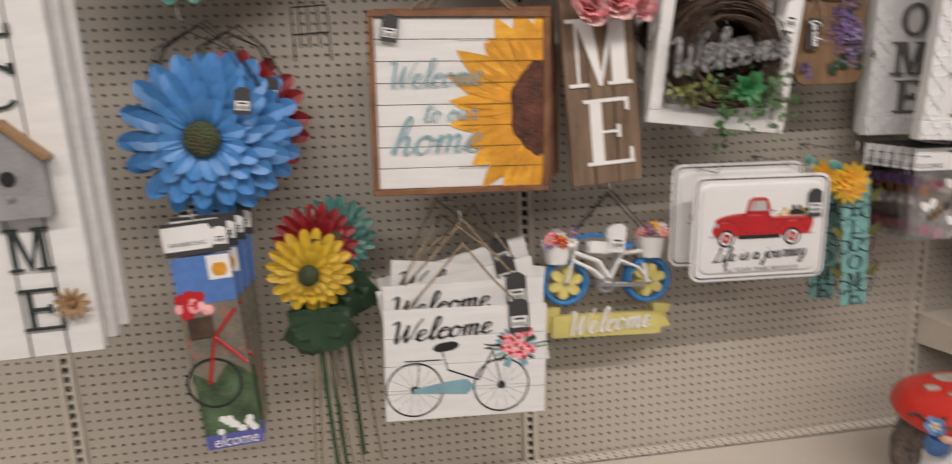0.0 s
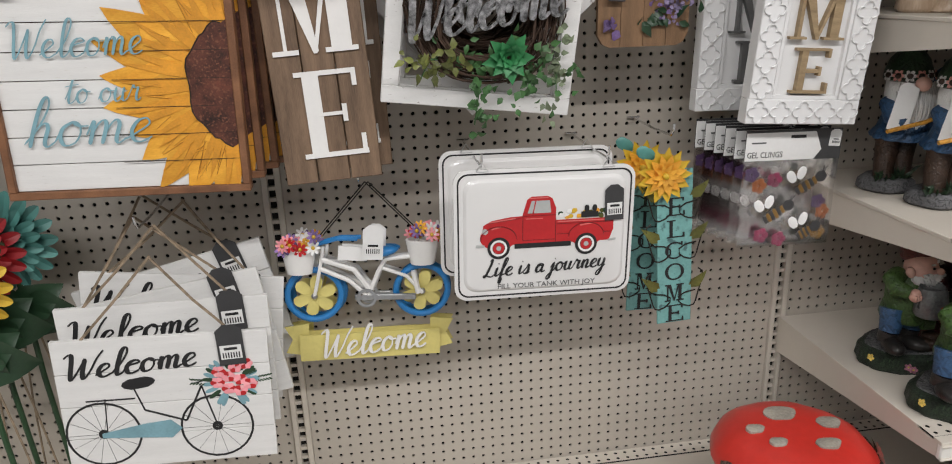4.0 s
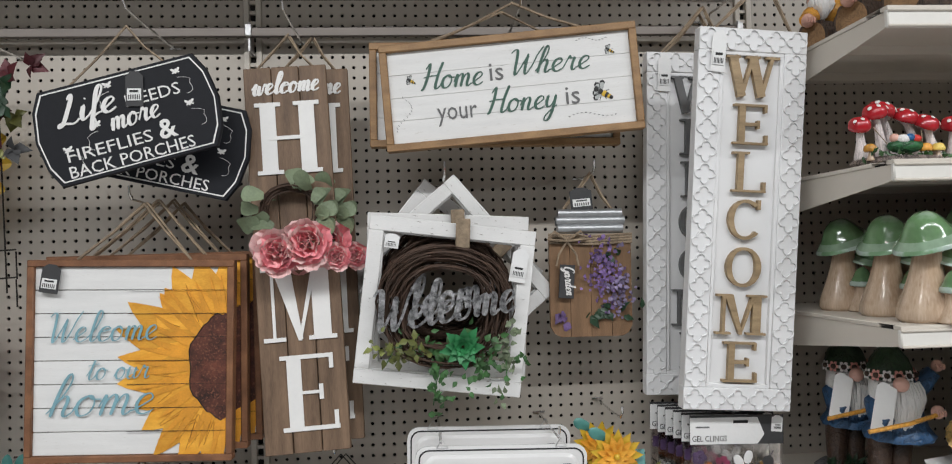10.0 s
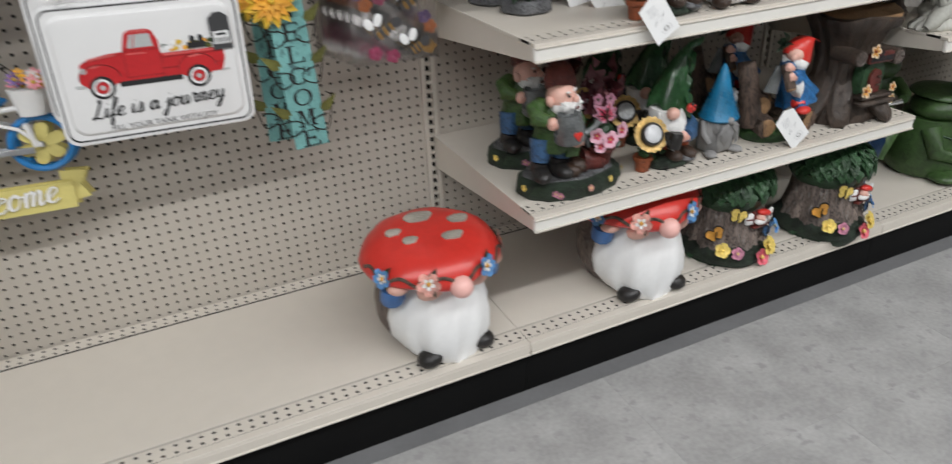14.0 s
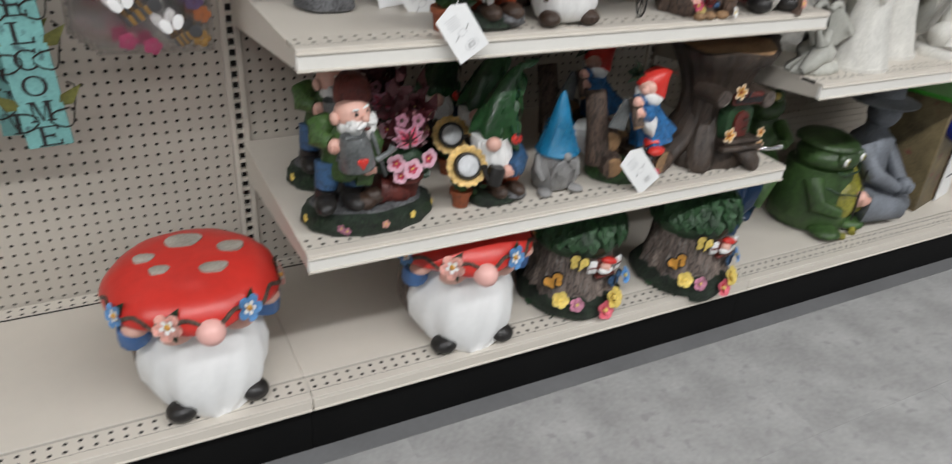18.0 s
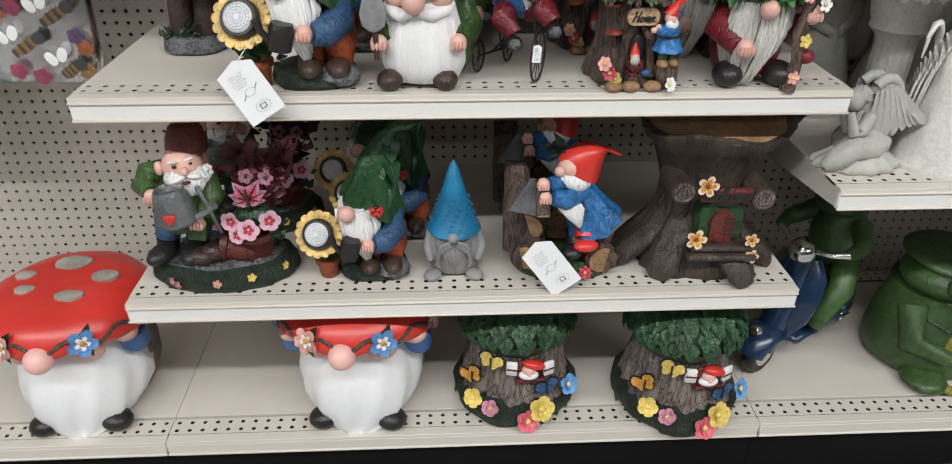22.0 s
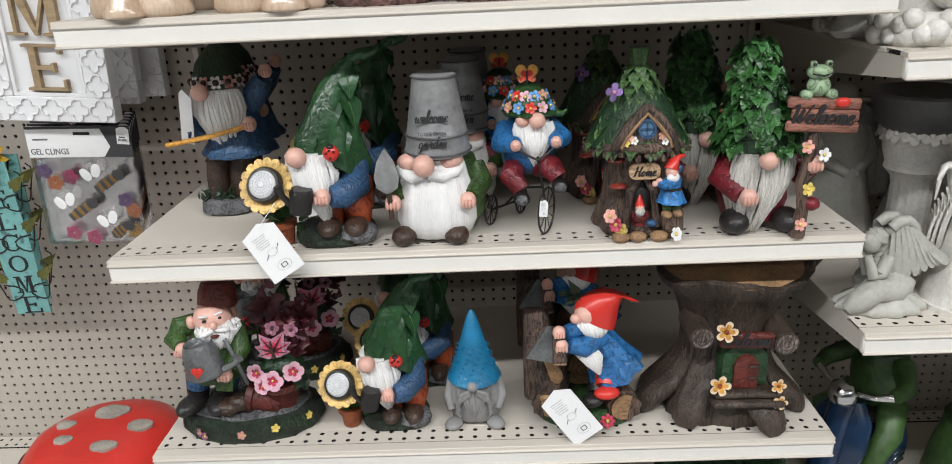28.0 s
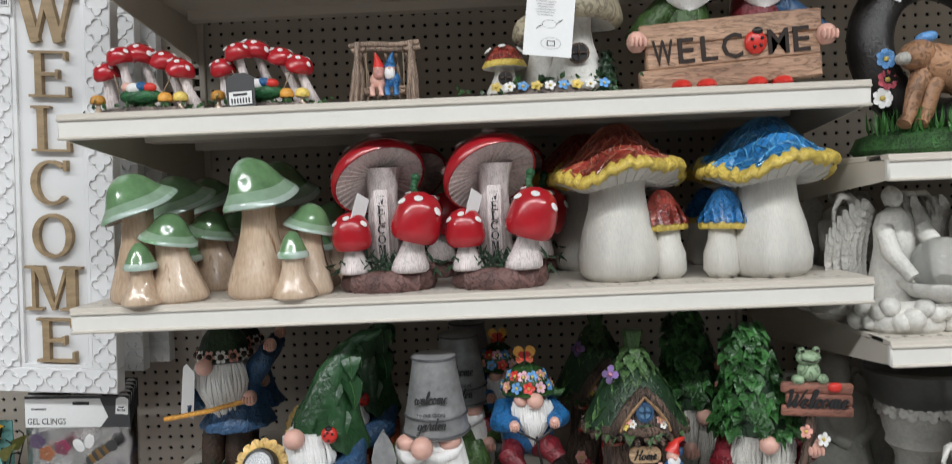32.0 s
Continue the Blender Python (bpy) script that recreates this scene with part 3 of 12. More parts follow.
navy = surface("chalkboard_navy", (0.009, 0.010, 0.014), 0.6, vary=0.2, scale=20, bump=0.05)
navy.node_tree.nodes["Principled BSDF"].inputs["Specular IOR Level"].default_value = 0.3
letter_white = surface("letter_white", (0.8, 0.79, 0.77), 0.5, vary=0.03, scale=40)
teal_ink = surface("teal_ink", (0.20, 0.38, 0.44), 0.55, vary=0.15, scale=60, bump=0)
green_ink = surface("green_ink", (0.05, 0.115, 0.085), 0.55, vary=0.15, scale=60, bump=0)
grey_ink = surface("grey_ink", (0.14, 0.14, 0.14), 0.55, vary=0.1, bump=0)
petal_orange = surface("painted_petal_orange", (0.80, 0.42, 0.05), 0.55, vary=0.18, scale=40, bump=0.05, grain=(0.62, 0.24, 0.015), stretch=(1, 1, 3), islands=0.14)
seed_brown = surface("painted_seed_brown", (0.12, 0.035, 0.018), 0.6, vary=0.5, scale=120, bump=0.2, grain=(0.03, 0.01, 0.008))
twine = surface("jute_twine", (0.31, 0.235, 0.16), 0.85, vary=0.3, scale=200, bump=0.4)
twig = surface("twig_brown", (0.075, 0.042, 0.027), 0.75, vary=0.35, scale=120, bump=0.4)
euca = surface("dusty_leaf", (0.20, 0.25, 0.15), 0.6, vary=0.25, scale=50, islands=0.25)
olive_leaf = surface("olive_plastic_leaf", (0.17, 0.19, 0.05), 0.5, vary=0.3, scale=60, islands=0.4)
ivy_green = surface("plastic_leaf_green", (0.06, 0.16, 0.05), 0.5, vary=0.3, scale=60, islands=0.35)
bright_green = surface("succulent_green", (0.03, 0.21, 0.07), 0.45, vary=0.25, scale=60, islands=0.2)
pink_silk = surface("pink_silk", (0.92, 0.35, 0.39), 0.7, vary=0.08, scale=40, islands=0.08, spots=((0.93, 0.52, 0.52), 45, 0.57))
pink_pale = surface("pale_pink_silk", (0.90, 0.60, 0.58), 0.7, vary=0.15, scale=40, islands=0.12)
glitter = surface("silver_glitter", (0.50, 0.50, 0.51), 0.45, metal=0.3, vary=0.7, scale=300, bump=0.6)
galv = surface("galvanised_metal", (0.42, 0.43, 0.44), 0.38, metal=0.8, vary=0.2, scale=25)
tag_black = surface("tag_charcoal", (0.045, 0.045, 0.047), 0.55, vary=0.1)
lilac = surface("lilac_petals", (0.21, 0.13, 0.32), 0.7, vary=0.35, scale=90, islands=0.4)
lilac_grey = surface("pale_lilac_petals", (0.27, 0.22, 0.36), 0.7, vary=0.35, scale=90, islands=0.35)
enamel_blue = surface("blue_enamel", (0.055, 0.25, 0.58), 0.36, vary=0.16, scale=18, bump=0.03, islands=0.12)
enamel_teal = surface("teal_enamel", (0.085, 0.265, 0.235), 0.4, vary=0.16, scale=18, bump=0.03, islands=0.14)
enamel_red = surface("red_enamel", (0.30, 0.012, 0.016), 0.4, vary=0.2, scale=18, bump=0.03, islands=0.15)
enamel_yellow = surface("yellow_enamel", (0.66, 0.42, 0.035), 0.4, vary=0.14, scale=18, bump=0.03, islands=0.1)
heart_green = surface("flower_heart_green", (0.03, 0.052, 0.02), 0.55, vary=0.6, scale=140, bump=0.9, grain=(0.012, 0.02, 0.008))
heart_bead = surface("flower_heart_bead", (0.075, 0.10, 0.035), 0.5, vary=0.5, scale=90, bump=0.4, grain=(0.07, 0.035, 0.02))
leaf_dark = surface("metal_leaf_dark", (0.02, 0.055, 0.025), 0.4, vary=0.25, scale=30)
gloss_white = surface("glossy_white_tin", (0.76, 0.755, 0.745), 0.16, vary=0.02, scale=8, bump=0.01)
print_red = surface("print_red", (0.52, 0.018, 0.022), 0.3, vary=0.12, scale=30, bump=0)
print_sheen = surface("print_pale_red", (0.72, 0.16, 0.15), 0.3, vary=0.1, bump=0)
print_dark = surface("print_dark_red", (0.2, 0.01, 0.012), 0.3, vary=0.1, bump=0)
print_glass = surface("print_pale_grey", (0.45, 0.47, 0.46), 0.3, vary=0.1, bump=0)
banner_yellow = surface("banner_yellow", (0.68, 0.59, 0.2), 0.5, vary=0.08, scale=30)
bike_blue = surface("bicycle_blue", (0.02, 0.2, 0.5), 0.4, vary=0.1)
turquoise = surface("turquoise_distressed", (0.17, 0.40, 0.38), 0.55, vary=0.2, scale=40, bump=0.15, spots=((0.07, 0.15, 0.15), 55, 0.58))


def ring_plate(kit, outer, inner, y, mat, thick=0.001):
    """A flat band between two outlines."""
    n = len(outer)
    vs = [(x, y, z) for x, z in outer] + [(x, y, z) for x, z in inner] + [(x, y + thick, z) for x, z in outer] + [(x, y + thick, z) for x, z in inner]
    fs = []
    for i in range(n):
        j = (i + 1) % n
        fs += [(i, j, n + j, n + i), (2 * n + i, 3 * n + i, 3 * n + j, 2 * n + j), (i, 2 * n + i, 2 * n + j, j), (n + i, n + j, 3 * n + j, 3 * n + i)]
    kit.add(vs, fs, mat)


def rounded(w, h, r, n=5):
    pts = []
    for cx, cz, a0 in ((w / 2 - r, -h / 2 + r, -90), (w / 2 - r, h / 2 - r, 0), (-w / 2 + r, h / 2 - r, 90), (-w / 2 + r, -h / 2 + r, 180)):
        for k in range(n + 1):
            a = radians(a0 + 90 * k / n)
            pts.append((cx + r * math.cos(a), cz + r * math.sin(a)))
    return pts


def circle(cx, cz, r, n=20, rz=None):
    return [(cx + r * math.cos(2 * math.pi * k / n), cz + (rz or r) * math.sin(2 * math.pi * k / n)) for k in range(n)]


def stroke(kit, a, b, w, mat, y, depth):
    """A straight bar from a to b in the sign's plane."""
    ax, az, bx, bz = *a, *b
    lx, lz = bx - ax, bz - az
    n = math.hypot(lx, lz)
    px, pz = -lz / n * w / 2, lx / n * w / 2
    kit.plate([(ax - px, az - pz), (bx - px, bz - pz), (bx + px, bz + pz), (ax + px, az + pz)], depth, mat, at=(0, y, 0))


def arc_letter(kit, cx, cz, w, h, thick, thin, a0, a1, mat, y, depth, n=22):
    rows = []
    for k in range(n + 1):
        a = radians(a0 + (a1 - a0) * k / n)
        t = thin + (thick - thin) * abs(math.cos(a))
        o = (cx + w / 2 * math.cos(a), cz + h / 2 * math.sin(a))
        i = (cx + (w / 2 - t) * math.cos(a), cz + (h / 2 - thin * 1.1) * math.sin(a))
        rows.append([(o[0], y, o[1]), (i[0], y, i[1]), (i[0], y + depth, i[1]), (o[0], y + depth, o[1])])
    kit.grid(rows, mat)


def serif(kit, ch, cx, cz, w, h, mat, y, depth, thick=0.2, thin=0.07):
    """A bold letter with slab serifs; cx, cz: its middle; y: its face."""
    T, t, s = thick * w, thin * h, 0.055 * h
    L, R, B, U = cx - w / 2, cx + w / 2, cz - h / 2, cz + h / 2
    step = [0]

    def bar(a, b, ww):
        step[0] += 1
        stroke(kit, a, b, ww, mat, y - 0.0002 * step[0], depth + 0.0002 * step[0])

    def feet(x, tops=True, bots=True, ww=0.36):
        if tops:
            bar((x - ww * w / 2, U - s / 2), (x + ww * w / 2, U - s / 2), s)
        if bots:
            bar((x - ww * w / 2, B + s / 2), (x + ww * w / 2, B + s / 2), s)

    if ch == "H":
        for x in (L + 0.2 * w, R - 0.2 * w):
            bar((x, B), (x, U), T)
            feet(x, ww=0.4)
        bar((L + 0.2 * w, cz), (R - 0.2 * w, cz), t)
    elif ch == "M":
        bar((L + 0.15 * w, B), (L + 0.15 * w, U), t * 0.8)
        bar((R - 0.2 * w, B), (R - 0.2 * w, U), T)
        tip, e, q = cx - 0.02 * w, t * 0.9 / 2, 0.0004
        kit.plate([(tip - 0.012 * w, B), (tip + 0.05 * w, B + 0.02 * h), (L + 0.15 * w + T * 1.05, U), (L + 0.15 * w, U)], depth + q, mat, at=(0, y - q, 0))
        kit.plate([(tip - 0.012 * w, B), (tip + 0.03 * w, B), (R - 0.24 * w, U - 0.02 * h), (R - 0.3 * w, U)], depth + 2 * q, mat, at=(0, y - 2 * q, 0))
        feet(L + 0.15 * w, ww=0.3)
        feet(R - 0.2 * w, ww=0.38)
    elif ch == "W":
        for a, b, ww in ((0.1, 0.3, T), (0.3, 0.5, t * 0.9), (0.5, 0.7, T), (0.7, 0.9, t * 0.9)):
            up = a in (0.1, 0.5)
            bar((L + a * w, U if up else B), (L + b * w, B if up else U), ww)
        for x in (0.1, 0.5, 0.9):
            feet(L + x * w, bots=False, ww=0.28)
    elif ch == "E":
        x = L + 0.28 * w
        bar((x, B), (x, U), T)
        bar((L + 0.05 * w, U - s / 2), (R - 0.06 * w, U - s / 2), s)
        bar((L + 0.05 * w, B + s / 2), (R, B + s / 2), s)
        bar((x, cz), (R - 0.28 * w, cz), t * 0.8)
        bar((R - 0.09 * w, U), (R - 0.09 * w, U - 0.2 * h), 0.07 * w)
        bar((R - 0.05 * w, B), (R - 0.05 * w, B + 0.24 * h), 0.07 * w)
        bar((R - 0.28 * w, cz - 0.1 * h), (R - 0.28 * w, cz + 0.1 * h), 0.07 * w)
    elif ch == "L":
        x = L + 0.3 * w
        bar((x, B), (x, U), T)
        feet(x, bots=False, ww=0.45)
        bar((L + 0.08 * w, B + s / 2), (R, B + s / 2), s)
        bar((R - 0.05 * w, B), (R - 0.05 * w, B + 0.26 * h), 0.08 * w)
    elif ch == "O":
        arc_letter(kit, cx, cz, w, h, T, t * 0.7, 0, 360, mat, y, depth)
    elif ch == "C":
        arc_letter(kit, cx, cz, w, h, T, t * 0.7, 48, 318, mat, y, depth)
        bar((cx + 0.36 * w, cz + 0.26 * h), (cx + 0.36 * w, cz + 0.5 * h), 0.09 * w)


def price_tag(parent, at, mat=None, w=0.036, h=0.058, rot=(0, 4, 0)):
    k = Kit()
    out = [(-w / 2, -h / 2), (w / 2, -h / 2), (w / 2, h * 0.36), (w * 0.2, h / 2), (-w * 0.2, h / 2), (-w / 2, h * 0.36)]
    k.plate(out, 0.0012, mat or tag_black, at=at, rot=rot)
    a = Vector(at) + turn(*rot) @ Vector((0, -0.0015, -h * 0.17))
    k.box(a, (w * 0.8, 0.0012, h * 0.34), paper, rot)
    for i in range(7):
        b = Vector(at) + turn(*rot) @ Vector((-w * 0.3 + i * w * 0.1, -0.0024, -h * 0.24))
        k.box(b, (w * 0.045, 0.0008, h * 0.13), ink, rot)
    k.box(Vector(at) + turn(*rot) @ Vector((0, -0.0024, -h * 0.08)), (w * 0.5, 0.0008, h * 0.06), ink, rot)
    return part("price_tag", k, parent, "small price tag with a bar code")


def hang_cord(kit, a, b, top, mat=None, r=0.0024, strands=2):
    for s in range(strands):
        d = (s - (strands - 1) / 2) * 0.006
        j = lambda p, q: Vector(p) + Vector((random.uniform(-1, 1) * q, d * 0.6, random.uniform(-1, 1) * q))
        for e in (a, b):
            p, q = j(e, 0.002), j(top, 0.004)
            m = (p + q) / 2 + Vector((random.uniform(-1, 1) * 0.004, 0, -0.004))
            kit.tube([p, m, q], r, mat or twine, 5)


def peg_hook(x, z, reach, label="chrome peg hook that carries hanging goods"):
    h = thing("peg_hook", label, "hook", (x, 0, z), group="peg hooks of the pegboard")
    k = Kit()
    k.tube([(0, 0.012, 0.0), (0, -0.006, 0), (0, -reach * 0.6, -0.003), (0, -reach, 0.0), (0, -reach - 0.012, 0.012), (0, -reach - 0.014, 0.026)], 0.0026, chrome, 7)
    k.tube([(-0.0127, 0.004, 0.001), (-0.0127, -0.006, 0.001), (0.0127, -0.006, 0.001), (0.0127, 0.004, 0.001)], 0.0022, chrome, 6)
    part("hook_wire", k, h)
    return h


def petal_plate(kit, c, ang, length, width, mat, y, lim):
    """A pointed petal painted on a board, cut off at the limits x0, x1, z0, z1."""
    pts = []
    for u, w in ((0, 0.35), (0.25, 0.85), (0.5, 1.0), (0.75, 0.72), (0.92, 0.3), (1.0, 0.0), (0.92, -0.22), (0.75, -0.62), (0.5, -0.95), (0.25, -0.85), (0, -0.35)):
        x = c[0] + length * u * math.cos(ang) - w * width / 2 * math.sin(ang)
        z = c[1] + length * u * math.sin(ang) + w * width / 2 * math.cos(ang)
        pts.append((x, z))
    for axis, lo, hi in ((0, lim[0], lim[1]), (1, lim[2], lim[3])):
        for val, keep in ((lo, 1), (hi, -1)):
            out = []
            for i, p in enumerate(pts):
                q = pts[i - 1]
                inp, inq = (p[axis] - val) * keep >= 0, (q[axis] - val) * keep >= 0
                if inp != inq:
                    f = (val - q[axis]) / (p[axis] - q[axis])
                    out.append((q[0] + f * (p[0] - q[0]), q[1] + f * (p[1] - q[1])))
                if inp:
                    out.append(p)
            pts = out
            if len(pts) < 3:
                return
    pts.reverse() if sum((pts[i - 1][0] * p[1] - p[0] * pts[i - 1][1]) for i, p in enumerate(pts)) < 0 else None
    kit.plate(pts, 0.0006, mat, at=(0, y, 0))


def board_frame(parent, w, h, bw, depth, mat, y0=0.0):
    for nm, c, s in (("frame_bar", (0, y0 + depth / 2, h / 2 - bw / 2), (w, depth, bw)), ("frame_bar", (0, y0 + depth / 2, -h / 2 + bw / 2), (w, depth, bw)),
                     ("frame_bar", (-w / 2 + bw / 2, y0 + depth / 2, 0), (bw, depth, h - 2 * bw)), ("frame_bar", (w / 2 - bw / 2, y0 + depth / 2, 0), (bw, depth, h - 2 * bw))):
        k = Kit()
        k.box(c, s, mat, bev=0.0015)
        part(nm, k, parent)


seed_head = surface("painted_seed_head", (0.105, 0.03, 0.017), 0.6, vary=0.6, scale=110, bump=0.2, spots=((0.19, 0.07, 0.04), 210, 0.55))
petal_vein = surface("petal_vein", (0.52, 0.22, 0.03), 0.6, vary=0.2)
petal_shade = surface("petal_shade", (0.74, 0.32, 0.03), 0.6, vary=0.2, scale=60)
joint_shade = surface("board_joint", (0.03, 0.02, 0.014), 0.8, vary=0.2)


def sunflower_sign(at, ry, front=True):
    s = thing("sunflower_sign", "square white slat sign with half a painted sunflower", "sign", at, (0, ry, 0), "sunflower signs on one hook")
    w = 0.405
    board_frame(s, w, w, 0.0135, 0.028, frame_wood)
    inner, n = w - 0.027, 8
    for i in range(n):
        k = Kit()
        k.box((0, 0.012, -inner / 2 + (i + 0.5) * inner / n), (inner, 0.008, inner / n - 0.0016), white_slat, bev=0.0008)
        part("slat", k, s)
    k = Kit()
    k.box((0, 0.0215, 0), (inner, 0.006, inner), seed_brown)
    part("backing", k, s)
    lim = (-inner / 2, inner / 2, -inner / 2, inner / 2)
    k = Kit()
    rnd = random.Random(5)
    c = (inner / 2 + 0.005, -0.012)
    for ring, ln, wd, y in ((13, 0.225, 0.078, 0.0070), (12, 0.19, 0.085, 0.0062)):
        for i in range(ring):
            a = radians(92 + (i + (0.5 if ln < 0.2 else 0)) * 180 / ring)
            petal_plate(k, c, a, ln * rnd.uniform(0.9, 1.08), wd * rnd.uniform(0.85, 1.15), petal_orange, y - 0.00012 * i, lim)
    part("painted_petals", k, s, "orange painted sunflower petals")
    k = Kit()
    for i in range(11):
        a, ln = radians(99 + i * 16.4), 0.15 * rnd.uniform(0.9, 1.1)
        for d in (-0.3, 0.3):
            petal_plate(k, (c[0] + 0.04 * math.cos(a), c[1] + 0.04 * math.sin(a)), a + d * 0.25, ln, 0.013, petal_shade, 0.0046 - 0.0001 * i - 0.00005 * (d > 0), lim)
    part("petal_shading", k, s, "rust-orange painted petal folds")
    k = Kit()
    for i in range(34):
        a = radians(rnd.uniform(95, 265))
        b, r0, r1 = a + rnd.uniform(-0.12, 0.12), rnd.uniform(0.1, 0.13), rnd.uniform(0.14, 0.19)
        p0, p1 = (c[0] + r0 * math.cos(a), c[1] + r0 * math.sin(a)), (c[0] + r1 * math.cos(b), c[1] + r1 * math.sin(b))
        if abs(p1[1]) < inner / 2 - 0.004 and max(p0[0], p1[0]) < inner / 2 - 0.003:
            k.tube([(p0[0], 0.0043, p0[1]), (p1[0], 0.0043, p1[1])], 0.0004, petal_vein, 4)
    part("petal_veins", k, s, "thin orange-brown painted veins")
    k = Kit()
    for i in range(1, n):
        k.box((inner * 0.24, 0.0036, -inner / 2 + i * inner / n), (inner * 0.52 - 0.002, 0.001, 0.0008), joint_shade)
    part("board_joints", k, s, "narrow dark joints between the boards")
    k = Kit()
    disc = [(c[0] + 0.08 * math.cos(radians(a)) * (1 + 0.05 * math.sin(a * 1.7)), c[1] + 0.108 * math.sin(radians(a)) * (1 + 0.04 * math.cos(a * 2.1))) for a in range(92, 269, 8)]
    disc = [(min(x, inner / 2), z) for x, z in disc]
    disc.reverse()
    k.plate(disc[::-1], 0.0006, seed_head, at=(0, 0.0034, 0))
    k.tube([(x, 0.0032, z) for x, z in disc if x < inner / 2 - 0.002], 0.0011, joint_shade, 5)
    part("painted_seed_head", k, s, "dark brown painted seed head")
    if front:
        k = Kit()
        for word, xh, wide, x, z, pen in (("Welcome", 0.029, 0.205, -0.052, 0.04, 0.15), ("to our", 0.023, 0.122, -0.024, -0.036, 0.15), ("home", 0.04, 0.208, -0.058, -0.108, 0.15)):
            k = Kit()
            k.penned(word, xh, wide, teal_ink, (x, 0.0035, z), (0, -1.5, 0), pen, 0.0006)
            part("lettering", k, s, "blue-green script word")
    price_tag(s, (-0.155, -0.004, 0.165), rot=(0, 8, 0))
    k = Kit()
    hang_cord(k, (-0.11, 0.012, w / 2), (0.115, 0.012, w / 2), (0.015, 0.03, w / 2 + 0.115), strands=3)
    part("hanging_cord", k, s, "jute hanging cord")
    return s


for i in range(4):
    sunflower_sign((-1.416 + 0.018 * i, -0.268 + 0.045 * i, 1.222 + 0.012 * i - 0.003 * i * i), 1.6 - 0.9 * i, i == 0)
peg_hook(-1.40, 1.545, 0.29)


def wreath_twigs(kit, r, n=18, thick=0.012, mat=None, seed=1, y=0.0):
    rnd = random.Random(seed)
    for _ in range(n):
        rr, ph, wob = r + rnd.uniform(-thick, thick), rnd.uniform(0, 6.3), rnd.uniform(-thick, thick)
        kit.tube([((rr + 0.35 * thick * math.sin(3 * a + ph)) * math.cos(a), y + wob + thick * 0.5 * math.cos(2 * a + ph), (rr + 0.35 * thick * math.cos(2 * a)) * math.sin(a)) for a in [ph + 2 * math.pi * k / 20 for k in range(19)]], rnd.uniform(0.0012, 0.0022), mat or twig, 5)


def leaf_spray(kit, c, spread, n, size, mat, seed, wide=0.7, face=-1):
    rnd = random.Random(seed)
    for _ in range(n):
        p = Vector(c) + Vector((rnd.gauss(0, 1) * spread[0], rnd.uniform(-1, 0.3) * spread[1], rnd.gauss(0, 1) * spread[2]))
        ln = size * rnd.uniform(0.7, 1.25)
        kit.petal(p, ln, ln * wide, mat, (90 + rnd.uniform(-45, 45), rnd.uniform(0, 360), rnd.uniform(-40, 40)), cup=0.5, n=3)


def silk_head(k, c, r, seed):
    """A loose silk bloom: broad, wavy petals, pale at the rim."""
    rnd = random.Random(seed)
    for i in range(24):
        u = i / 23
        a = i * 137.5 + rnd.uniform(-10, 10)
        m = turn(90, 0, 0) @ turn(0, 0, a) @ turn(0, -78 + 66 * u, 0)
        ln, wd = r * (0.42 + 0.62 * u) * rnd.uniform(0.9, 1.1), r * (0.5 + 0.4 * u)
        rows, ph = [], rnd.uniform(0, 6)
        for j in range(5):
            v = j / 4
            row = []
            for q in range(7):
                w = (q / 6 * 2 - 1)
                hw = wd / 2 * math.sin(math.pi * (0.14 + 0.58 * v)) * 1.25
                x = ln * v * (1 - 0.16 * w * w * v) + 0.05 * ln * v * math.sin(9 * w + ph)
                z = 0.3 * ln * v * v + 0.09 * ln * v * math.sin(7 * w + ph) + 0.18 * hw * w * w
                row.append(Vector(c) + Vector((0, -0.010 * (1 - u), 0)) + m @ Vector((x, hw * w, z)))
            rows.append(row)
        k.grid(rows[:4], pink_silk, close=False)
        k.grid(rows[3:], pink_pale if i % 3 else pink_silk, close=False)


